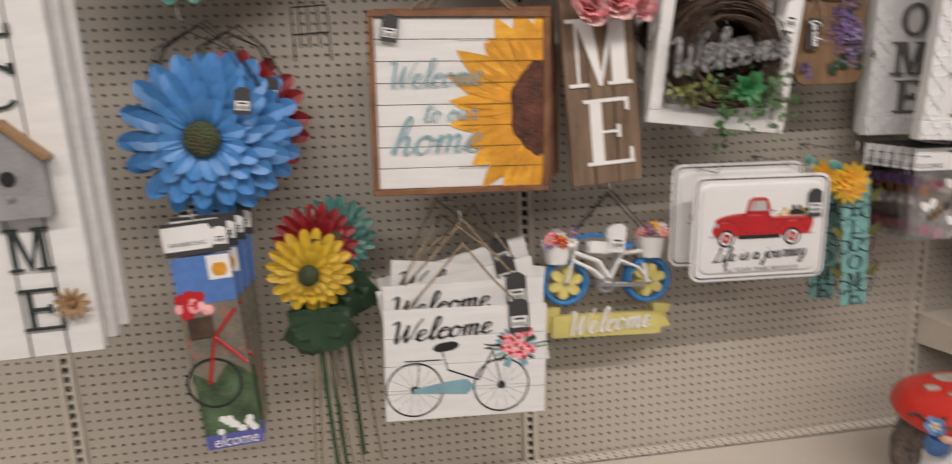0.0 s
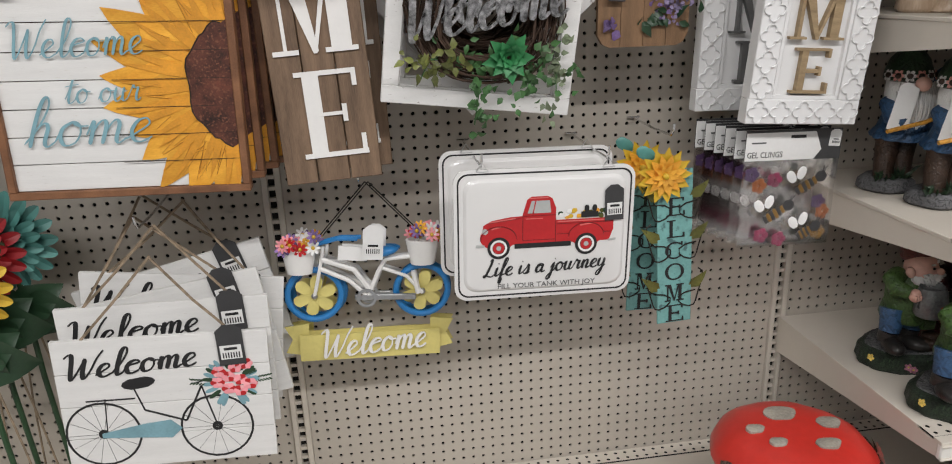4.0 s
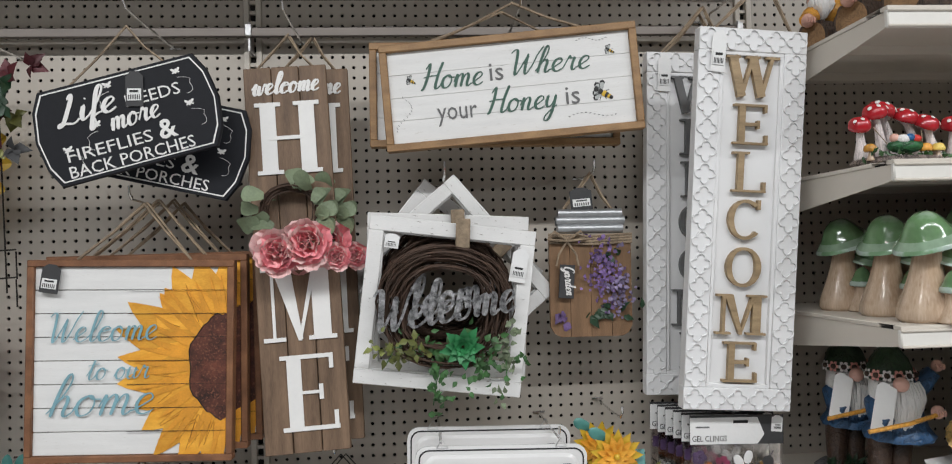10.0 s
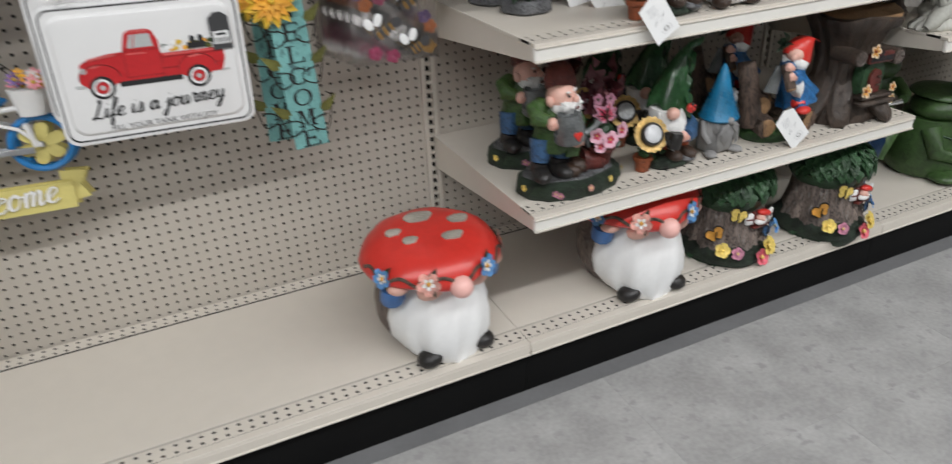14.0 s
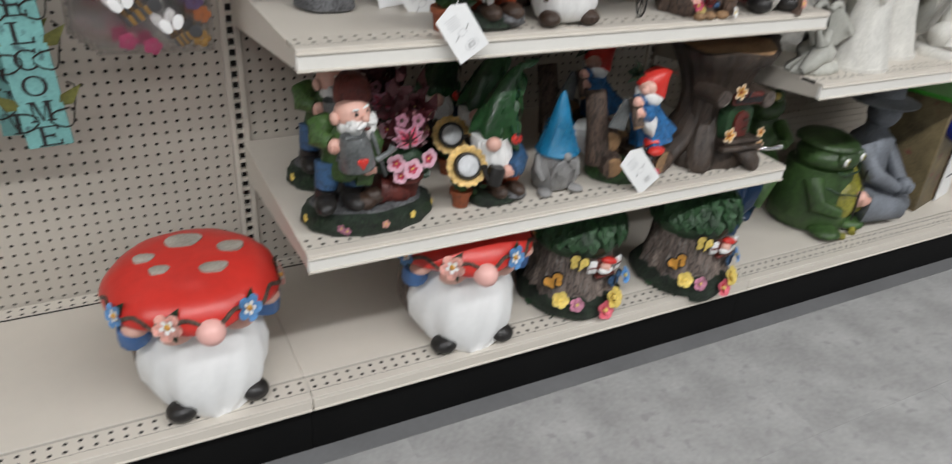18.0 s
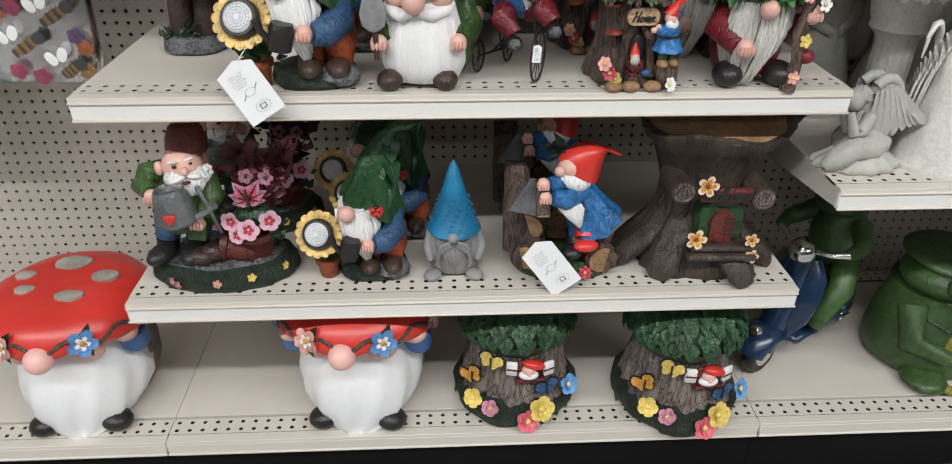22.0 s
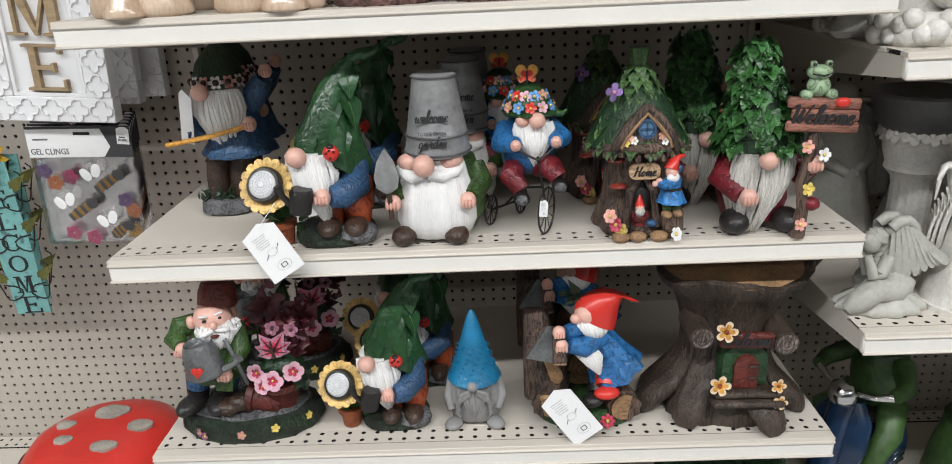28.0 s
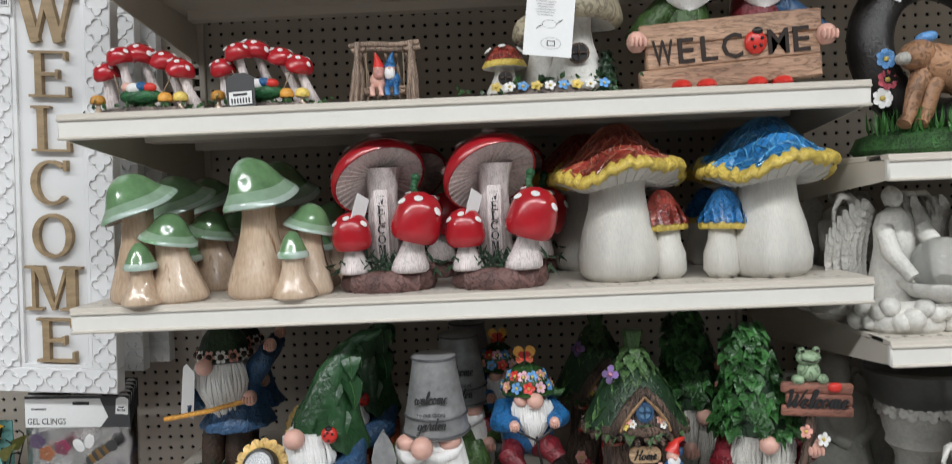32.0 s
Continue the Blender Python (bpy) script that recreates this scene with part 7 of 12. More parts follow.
def hang_tag(k, c, w, h, rot):
    m = turn(*rot)
    out = [(-w / 2, -h / 2), (w / 2, -h / 2), (w / 2, h * 0.36), (w * 0.1, h / 2), (-w / 2, h * 0.4)]
    k.plate(out, 0.0008, paper, at=c, rot=rot)
    for i in range(6):
        k.box(Vector(c) + m @ Vector((-w * 0.1, -0.0006, h * 0.3 - i * h * 0.04)), (w * (0.42 - 0.05 * (i % 3)), 0.0004, h * 0.006), faint_ink, rot)
    for x, z, r in ((0.0, -0.03, 0.14), (0.06, -0.31, 0.2)):
        k.grid([[Vector(c) + m @ Vector((x * w + (r + 0.012 * q) * w * math.cos(a), -0.0007, z * h + (r + 0.012 * q) * 0.42 * h * math.sin(a))) for a in [2 * math.pi * p / 14 for p in range(14)]] for q in (0, 1)], faint_ink, caps=False)
    for d in (-1, 1):
        k.box(Vector(c) + m @ Vector((d * w * 0.2, -0.0007, -0.03 * h + d * 0.04 * h)), (w * 0.16, 0.0004, h * 0.008), ink, [rot[0], rot[1] - 38, rot[2]])
        k.box(Vector(c) + m @ Vector((w * 0.06 + d * w * 0.075, -0.0007, -0.31 * h)), (w * 0.02, 0.0004, h * 0.07), ink, rot)
        k.box(Vector(c) + m @ Vector((w * 0.06, -0.0007, -0.31 * h + d * h * 0.035)), (w * 0.16, 0.0004, h * 0.008), ink, rot)


def solar_bloom(k, c, r, rot):
    """A sunflower with a dark ring and a silver lens, facing local +z."""
    e = turn(*rot)
    for ring, s in ((0, 1.0), (1, 0.88)):
        for i in range(16):
            q = (e @ turn(0, 0, 22.5 * i + 11 * ring) @ turn(0, -18 + 16 * ring, 0)).to_euler()
            k.petal(Vector(c) + e @ turn(0, 0, 22.5 * i + 11 * ring) @ Vector((r * 0.5, 0, 0.001 * ring)), r * 0.52 * s, r * 0.36, sun_petal, [math.degrees(a) for a in q], cup=0.5, n=4, blunt=True)
    for rr, zz, m, hh in ((0.66, 0.004, boot_black, 0.012), (0.5, 0.012, lens_silver, 0.008)):
        rows = []
        for f, z in ((1.0, zz), (1.0, zz + hh * 0.6), (0.9, zz + hh), (0.4, zz + hh * 1.05), (0.02, zz + hh * 1.1)):
            rows.append([Vector(c) + e @ Vector((r * rr * f * math.cos(a), r * rr * f * math.sin(a), z)) for a in [2 * math.pi * p / 20 for p in range(20)]])
        k.grid(rows, m)
    for f in (0.12, 0.22, 0.32, 0.42):
        k.tube([Vector(c) + e @ Vector((r * f * math.cos(a), r * f * math.sin(a), 0.0208)) for a in [2 * math.pi * p / 24 for p in range(25)]], 0.0004, faint_ink, 4)
    for p in range(20):
        a = 2 * math.pi * p / 20
        k.tube([Vector(c) + e @ Vector((r * f * math.cos(a), r * f * math.sin(a), 0.0206)) for f in (0.1, 0.45)], 0.0004, faint_ink, 4)


def leaf_cone(k, c, r0, r1, h, rows, size, mat, droop=35, seed=1, squash=1.0, bend=0.0):
    """Rings of overlapping leaves over a cone."""
    rnd = random.Random(seed)
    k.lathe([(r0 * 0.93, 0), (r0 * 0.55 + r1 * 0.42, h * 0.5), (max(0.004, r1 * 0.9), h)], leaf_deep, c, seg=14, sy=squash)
    for j in range(rows):
        u = j / (rows - 1) if rows > 1 else 0
        r, z = r0 + (r1 - r0) * u, h * u
        n = max(5, int(2 * math.pi * r / (size * 0.62)))
        for i in range(n):
            a = 360 * (i + 0.5 * (j % 2)) / n + rnd.uniform(-6, 6)
            p = Vector(c) + Vector((r * 0.82 * math.cos(radians(a)) + bend * u, squash * r * 0.82 * math.sin(radians(a)), z + size * 0.35))
            e = (turn(0, 0, a) @ turn(0, droop + rnd.uniform(-8, 12), 0)).to_euler()
            k.petal(p, size * rnd.uniform(0.85, 1.15), size * 0.72, mat, [math.degrees(v) for v in e], cup=0.5, tip=0.8, n=3)


# --- mushroom-capped gnome stools ---
k = Kit()
k.lathe([(0.07, 0.0), (0.108, 0.012), (0.13, 0.06), (0.132, 0.11), (0.118, 0.165), (0.1, 0.21), (0.09, 0.235)], bark_grey, (0, 0.035, 0), seg=22)
rows = []
for z, rx, ry, oy in ((0.0, 0.048, 0.04, -0.098), (0.006, 0.074, 0.068, -0.07), (0.025, 0.102, 0.1, -0.042), (0.06, 0.123, 0.12, -0.027), (0.1, 0.127, 0.124, -0.022), (0.14, 0.119, 0.116, -0.02), (0.18, 0.103, 0.101, -0.016), (0.23, 0.095, 0.095, -0.006)):
    row = []
    for i in range(72):
        b = 2 * math.pi * i / 72
        low = max(0.0, 1 - z / 0.2)
        fold = 0.034 * math.sin(6 * b + 0.5 + z * 6) + 0.026 * math.sin(13 * b - z * 22) + 0.02 * math.sin(27 * b + 4 * math.sin(z * 30)) * (0.4 + z * 4)
        w = 1 + fold * (0.25 + low) * (1 if math.sin(b) < 0.4 else 0)
        row.append((rx * math.cos(b) * w, oy + ry * math.sin(b) * w, z))
    rows.append(row)
k.grid(rows, glazed_white := resin("glazed_white", (0.80, 0.80, 0.79), 0.42, 0.05, 16, 0.08, wash=0))
for d in (-1, 1):
    k.ball((d * 0.071, -0.112, 0.022), (0.032, 0.03, 0.022), boot_black, (0, d * 12, d * 25), 14, 9)
    k.tube([(d * 0.11, -0.03, 0.165), (d * 0.126, -0.055, 0.185), (d * 0.128, -0.062, 0.215)], [0.02, 0.03, 0.026], resin("bright_blue_sleeve", (0.06, 0.18, 0.46), 0.4, 0.15, 20, 0.1, wash=0), 12)
    k.ball((d * 0.122, -0.082, 0.222), (0.026, 0.026, 0.016), skin, seg=12, ring=8)
    k.ball((d * 0.058, -0.112, 0.205), (0.032, 0.022, 0.02), skin, seg=12, ring=8)
k.ball((-0.006, -0.168, 0.231), (0.027, 0.028, 0.026), resin("nose_pink", (0.84, 0.47, 0.42), 0.4, 0.08, 20, 0.05, wash=0), seg=18, ring=12)


def rim_at(b):
    return 1 + 0.012 * math.sin(7 * b) + 0.006 * math.sin(13 * b + 1)


def cap_warp(x, y, z, b):
    q = rim_at(b)
    return x * q, y * q, z + 0.006 * math.sin(5 * b + 0.6) * (1 if z < 0.24 else 0)


k.lathe([(0.06, 0.226), (0.13, 0.218), (0.154, 0.222), (0.167, 0.234), (0.168, 0.244), (0.16, 0.262), (0.143, 0.28), (0.118, 0.294), (0.085, 0.301), (0.05, 0.304), (0.004, 0.305)], cap_red, (0, 0.0, 0), seg=48, warp=cap_warp)
for x, y, rx, ry in ((0.0, 0.055, 0.036, 0.026), (0.078, 0.0, 0.026, 0.02), (-0.08, 0.02, 0.02, 0.015), (-0.062, -0.035, 0.019, 0.014), (0.03, -0.065, 0.027, 0.017)):
    z = 0.3045 - 0.0028 * (math.hypot(x, y) / 0.085) ** 2.4
    k.lathe([(1.0, -0.004), (1.0, 0.003), (0.85, 0.0045), (0.02, 0.005)], spot_stone, (x, y, z), seg=20, sx=rx, sy=ry, warp=lambda px, py, pz, b: (px * (1 + 0.07 * math.sin(3 * b + 1)), py * (1 + 0.07 * math.sin(4 * b)), pz))
vine = []
for i in range(49):
    b = radians(-180 + i * 180 / 48)
    z = 0.25 + 0.009 * math.sin(i * 0.72)
    q = (0.168 if z < 0.244 else 0.168 - 0.44 * (z - 0.244)) * rim_at(b)
    vine.append((q * math.cos(b), q * math.sin(b), z))
k.tube(vine, 0.0045, bark, 6)
for a, m, s in ((-155, petal_blue, 0.027), (-117, petal_peach, 0.03), (-65, petal_blue, 0.03), (-22, petal_peach, 0.028)):
    b = radians(a)
    q = 0.1665 * rim_at(b)
    p = Vector((q * math.cos(b), q * math.sin(b), 0.25))
    e = (turn(0, 0, a) @ turn(0, 76, 0)).to_euler()
    k.bloom(p, s * 0.95, m, rim_yellow, [math.degrees(v) for v in e], petals=5, width=0.8, cup=0.3, core=0.2)
    k.bloom(p + Vector((0.0015 * math.cos(b), 0.0015 * math.sin(b), 0)), s * 0.5, beard_white, petal_gold, [math.degrees(v) for v in e], petals=5, width=0.6, cup=0.2, core=0.4)
    for d in (0, 1, 2):
        q = (turn(0, 0, a) @ turn(0, 80, 0) @ turn(0, 0, 20 + d * 130)).to_euler()
        k.petal(p - Vector((0.003 * math.cos(b), 0.003 * math.sin(b), 0)), s * 1.3, s * 0.7, leaf_deep, [math.degrees(v) for v in q], n=4)
stool = figure("gnome_stool", k, "red mushroom-capped garden gnome stool with white beard on the base shelf", "garden figure", (-0.184, -0.405, DECK), 4, 0.985, "mushroom gnome stools")
again(stool, 0.575, -0.012, -4)

# --- stump houses ---
k = Kit()
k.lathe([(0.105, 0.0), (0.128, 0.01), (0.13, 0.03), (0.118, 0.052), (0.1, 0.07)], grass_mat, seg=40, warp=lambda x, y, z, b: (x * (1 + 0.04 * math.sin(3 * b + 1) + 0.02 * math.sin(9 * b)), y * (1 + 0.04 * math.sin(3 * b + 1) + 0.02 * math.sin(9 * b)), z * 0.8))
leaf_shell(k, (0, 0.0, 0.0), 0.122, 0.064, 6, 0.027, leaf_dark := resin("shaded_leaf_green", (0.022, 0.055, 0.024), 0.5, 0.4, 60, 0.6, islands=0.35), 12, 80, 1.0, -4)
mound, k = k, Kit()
k.lathe([(0.118, 0.02), (0.106, 0.06), (0.096, 0.11), (0.09, 0.16), (0.095, 0.2)], bark_grey, (0, 0.0, 0), seg=80, warp=lambda x, y, z, b: (x * (1 + 0.035 * math.sin(7 * b + z * 20) + 0.025 * math.sin(17 * b - 9 * z) + 0.015 * math.sin(31 * b)), y * (1 + 0.035 * math.sin(7 * b + z * 20) + 0.025 * math.sin(17 * b - 9 * z) + 0.015 * math.sin(31 * b)), z))
trunk, k = k, Kit()
leaf_shell(k, (0, 0.0, 0.195), 0.114, 0.082, 7, 0.036, dome_leaf := resin("dome_leaf_green", (0.034, 0.095, 0.036), 0.42, 0.4, 50, 0.5, islands=0.35), 3, 90, 1.0, 0)
k.lathe([(0.07, 0.182), (0.108, 0.184), (0.117, 0.192)], leaf_deep, seg=30)
roof, blooms, wings = k, [], []
for x, z, m, s in ((-0.09, 0.058, petal_yellow, 0.021), (-0.058, 0.05, petal_pink, 0.018), (0.043, 0.05, petal_yellow, 0.027), (0.016, 0.026, petal_rose_pale, 0.024), (0.1, 0.076, petal_blue, 0.022)):
    k = Kit()
    blooms.append(("flower", k, ""))
    k.bloom((x, -math.sqrt(max(0.0, 0.0178 - x * x)) - 0.004 + z * 0.1, z), s, m, petal_yellow, (66, 0, x * 330), petals=5, width=0.95, cup=0.45)
    k.bloom((x, -math.sqrt(max(0.0, 0.0178 - x * x)) - 0.006 + z * 0.1, z), s * 0.6, m, petal_gold, (66, 0, x * 330 + 30), petals=5, width=0.9, cup=0.5)
for x, z, m, rot in ((-0.058, 0.152, petal_yellow, -20), (-0.092, 0.09, petal_gold, 30), (0.055, 0.085, sleeve_blue, 15)):
    y = -math.sqrt(max(0.0, 0.0115 - x * x)) - 0.012
    k = Kit()
    wings.append(("butterfly", k, ""))
    for d in (-1, 1):
        e = (turn(90, 0, x * 300) @ turn(0, 0, 90 - d * 50 + rot)).to_euler()
        k.petal((x, y, z), 0.026, 0.024, m, [math.degrees(v) for v in e], cup=0.1, n=4, blunt=True)
        e = (turn(90, 0, x * 300) @ turn(0, 0, 90 - d * 120 + rot)).to_euler()
        k.petal((x, y, z), 0.018, 0.018, m, [math.degrees(v) for v in e], cup=0.1, n=4, blunt=True)
        for ang, ln in ((50, 0.03), (120, 0.021)):
            e = (turn(90, 0, x * 300) @ turn(0, 0, 90 - d * ang + rot)).to_euler()
            k.petal((x, y + 0.002, z), ln, ln * 0.98, boot_black, [math.degrees(v) for v in e], cup=0.1, n=4, blunt=True)
    k.tube([(x, y - 0.003, z - 0.012), (x, y - 0.003, z + 0.012)], 0.002, boot_black, 5)
k = Kit()
k.box((0.02, -0.098, 0.132), (0.05, 0.012, 0.04), door_red, (0, 0, 6), 0.004)
for d in (-1, 1):
    k.box((0.02 + d * 0.036, -0.102, 0.134), (0.022, 0.008, 0.032), beard_white, (0, 0, 6 + d * 18), 0.002)
    k.box((0.02 + d * 0.036, -0.107, 0.134), (0.022, 0.002, 0.003), door_red, (0, 0, 6 + d * 18))
sash, k = k, Kit()
k.ball((0.016, -0.11, 0.136), (0.014, 0.012, 0.011), skin, seg=10, ring=7)
k.ball((0.016, -0.112, 0.126), (0.02, 0.011, 0.01), beard_white, seg=12, ring=7)
k.ball((0.016, -0.1215, 0.134), (0.004, 0.004, 0.0035), skin, seg=8, ring=6)
k.ball((0.026, -0.109, 0.148), (0.023, 0.012, 0.009), cap_red, (0, 14, 0), 12, 7)
sash.box((0.02, -0.106, 0.11), (0.056, 0.014, 0.006), door_red, (0, 0, 6), 0.001)
stump_house = built("stump_house", [("base", mound, "dark leafy base"), ("trunk", trunk, "grey-brown bark trunk"), ("roof", roof, "green leaf roof"), ("window", sash, "red window with white shutters"), ("gnome", k, "tiny red-capped gnome")] + blooms + wings, "small tree stump house with leafy roof, flowers and butterflies", "garden figure", (0.714, -0.42, DECK), 0, 1.03, "stump houses on the base shelf")
again(stump_house, 0.345, -0.035, 4)

# --- scooter figure and frog planter ---
def wheel(y):
    k = Kit()
    k.grid([[(0.017 * math.cos(b), y + (0.037 + 0.013 * math.sin(b)) * math.cos(a), 0.05 + (0.037 + 0.013 * math.sin(b)) * math.sin(a)) for b in [2 * math.pi * q / 10 for q in range(10)]] for a in [2 * math.pi * p / 28 for p in range(29)]], boot_black, caps=False)
    k.lathe([(0.03, -0.012), (0.028, -0.017), (0.012, -0.02), (0.002, -0.02), (0.002, 0.02), (0.012, 0.02), (0.028, 0.017), (0.03, 0.012)], chrome, (0, y, 0.05), (0, 90, 0), 20)
    return ("wheel", k, "black wheel with a chrome hub")


k = Kit()
k.grid([[((0.034 + 0.006 * math.sin(a)) * math.cos(b), -0.15 + (0.045 + 0.022 * math.sin(b)) * math.cos(a), 0.055 + (0.045 + 0.022 * math.sin(b)) * math.sin(a)) for b in [math.pi * q / 10 for q in range(11)]] for a in [radians(14 + 150 * p / 20) for p in range(21)]], scooter_blue, close=False)
k.grid([[(w * v, y - 0.02 * (1 - v * v), z) for v in (-1, -0.8, -0.5, 0, 0.5, 0.8, 1)] + [(w * v, y + 0.012 - 0.02 * (1 - v * v), z) for v in (1, 0.8, 0.5, 0, -0.5, -0.8, -1)] for w, y, z in ((0.03, -0.105, 0.085), (0.052, -0.092, 0.12), (0.062, -0.078, 0.17), (0.056, -0.062, 0.22), (0.03, -0.052, 0.258))], scooter_blue)
k.box((0, -0.03, 0.075), (0.1, 0.13, 0.02), scooter_blue, bev=0.008)
for d in (-1, 1):
    k.ball((d * 0.034, 0.05, 0.118), (0.036, 0.07, 0.066), scooter_blue, (8, 0, 0), 18, 12)
    for z in (0.098, 0.112, 0.126):
        k.box((d * 0.069, 0.05, z), (0.004, 0.04, 0.004), chrome, (0, 0, 0), 0.001)
k.ball((0, 0.045, 0.15), (0.048, 0.075, 0.045), scooter_blue, seg=18, ring=12)
k.tube([(0, -0.15, 0.06), (0, -0.115, 0.12), (0, -0.06, 0.27)], [0.03, 0.028, 0.024], scooter_blue, 12)
shell = k
k = Kit()
k.ball((0, 0.05, 0.196), (0.046, 0.065, 0.02), boot_black, seg=16, ring=10)
saddle = k
k = Kit()
k.tube([(-0.078, -0.03, 0.288), (-0.05, -0.045, 0.278), (0.0, -0.055, 0.272), (0.05, -0.045, 0.278), (0.078, -0.03, 0.288)], [0.009, 0.006, 0.007, 0.006, 0.009], chrome, 9)
k.lathe([(0.012, 0.03), (0.026, 0.012), (0.03, 0.0), (0.026, -0.006), (0.01, -0.009)], chrome, (0, -0.07, 0.275), (90, 0, 0), 20)
k.lathe([(0.009, 0.012), (0.014, 0.004), (0.012, -0.004), (0.003, -0.006)], chrome, (0, -0.178, 0.118), (80, 0, 0), 14)
bars, k = k, Kit()
k.ball((0, 0.06, 0.275), (0.058, 0.055, 0.09), frog_green, seg=18, ring=12)
k.ball((0, 0.035, 0.372), (0.056, 0.052, 0.045), frog_green, seg=18, ring=12)
for d in (-1, 1):
    k.tube([(d * 0.05, 0.045, 0.32), (d * 0.085, 0.0, 0.295), (d * 0.08, -0.032, 0.292)], [0.022, 0.018, 0.014], frog_green, 10)
    k.tube([(d * 0.04, 0.05, 0.22), (d * 0.07, -0.01, 0.19), (d * 0.05, -0.04, 0.1)], [0.03, 0.026, 0.018], frog_green, 10)
    k.ball((d * 0.03, 0.01, 0.41), 0.019, frog_green, seg=10, ring=7)
    k.ball((d * 0.03, -0.005, 0.412), (0.011, 0.008, 0.011), petal_yellow, seg=9, ring=6)
built("scooter_figure", [("scooter_body", shell, "dark blue scooter body"), ("seat", saddle, "black seat"), ("handlebar", bars, "chrome handlebar and lamps"), ("frog_rider", k, "green frog rider"), wheel(-0.15), wheel(0.07)], "green frog figure riding a dark blue motor scooter", "garden figure", (1.4, -0.3, DECK), -56, 1.04)

k = Kit()
k.lathe([(0.12, 0.0), (0.145, 0.02), (0.15, 0.07), (0.14, 0.14), (0.125, 0.2), (0.118, 0.25)], frog_green, seg=26, warp=lambda x, y, z, b: (x, y * (1.0 if y > 0 else 1.05), z))
k.ball((0.0, -0.02, 0.29), (0.125, 0.115, 0.062), frog_green, seg=22, ring=12)
k.ball((0.02, -0.108, 0.12), (0.082, 0.06, 0.09), frog_belly, (0, 0, 8), 18, 12)
k.tube([(-0.11, -0.05, 0.22), (-0.13, -0.1, 0.13), (-0.05, -0.15, 0.1)], [0.04, 0.035, 0.025], frog_green, 10)
k.tube([(0.11, -0.05, 0.22), (0.14, -0.1, 0.13), (0.06, -0.155, 0.1)], [0.04, 0.035, 0.025], frog_belly, 10)
for d in (-1, 1):
    k.ball((d * 0.08, -0.13, 0.025), (0.06, 0.07, 0.024), frog_green, (0, 0, d * 15), 12, 7)
    k.tube([(d * 0.06, -0.17, 0.02), (d * 0.03, -0.19, 0.012)], 0.014, frog_belly, 8)
    k.ball((d * 0.055 + 0.0, -0.105, 0.302), (0.028, 0.024, 0.028), frog_green, seg=12, ring=8)
    k.ball((d * 0.055, -0.125, 0.3), (0.017, 0.01, 0.017), letter_white, seg=14, ring=9)
    k.ball((d * 0.055, -0.133, 0.3), (0.0115, 0.004, 0.0115), frog_belly, seg=12, ring=7)
    k.ball((d * 0.055, -0.1355, 0.3), (0.007, 0.003, 0.008), boot_black, seg=10, ring=6)
k.tube([(-0.08, -0.115, 0.262), (-0.04, -0.135, 0.25), (0.0, -0.14, 0.252), (0.04, -0.135, 0.25), (0.085, -0.112, 0.264)], 0.004, leaf_deep, 6)
k.lathe([(0.06, 0.332), (0.1, 0.334), (0.112, 0.34), (0.112, 0.347), (0.098, 0.358), (0.06, 0.366), (0.01, 0.368)], frog_green, (0.0, 0.0, 0), seg=40, warp=lambda x, y, z, b: (x, y * (1.0 if y > 0 else 1.1), z - 0.012 * max(0, -math.sin(b))))
k.tube([(-0.14, -0.03, 0.215), (-0.05, -0.14, 0.175), (0.03, -0.165, 0.16)], [0.004, 0.004, 0.004], leaf_deep, 6)
hand(k, (0.062, -0.165, 0.14), 0.03)
k.tube([(0.075, -0.15, 0.25), (0.03, -0.17, 0.17), (0.028, -0.172, 0.06)], 0.004, boot_black, 6)
figure("frog_planter", k, "large green frog garden figure with a flat cap", "garden figure", (1.668, -0.34, DECK), 10, 0.8)

# seated slate figure, boxed lantern
k = Kit()
k.ball((0, 0, 0.06), (0.15, 0.12, 0.06), statue_slate, seg=18, ring=10)
for d in (-1, 1):
    k.tube([(d * 0.05, 0.0, 0.07), (d * 0.15, -0.07, 0.07), (d * 0.02, -0.14, 0.045)], [0.05, 0.055, 0.035], statue_slate, 12)
    k.tube([(d * 0.085, 0.0, 0.24), (d * 0.12, -0.05, 0.17), (d * 0.04, -0.12, 0.12)], [0.035, 0.032, 0.02], statue_slate, 10)
k.lathe([(0.1, 0.05), (0.095, 0.12), (0.085, 0.2), (0.09, 0.25), (0.05, 0.28), (0.035, 0.3)], statue_slate, seg=20, sy=0.75, warp=folds(9, 0.03))
k.ball((0, -0.01, 0.345), (0.05, 0.052, 0.06), statue_slate, seg=16, ring=11)
k.lathe([(0.1, 0.372), (0.105, 0.378), (0.055, 0.395), (0.05, 0.43), (0.02, 0.445)], statue_slate, seg=20)
hand(k, (0.0, -0.135, 0.12), 0.028)
k.m = [0] * len(k.m)
k.mats = [statue_slate]
figure("seated_figure", k, "seated blue-grey stone-look garden figure with a hat", "statue", (1.90, -0.33, DECK), 25, 0.98)

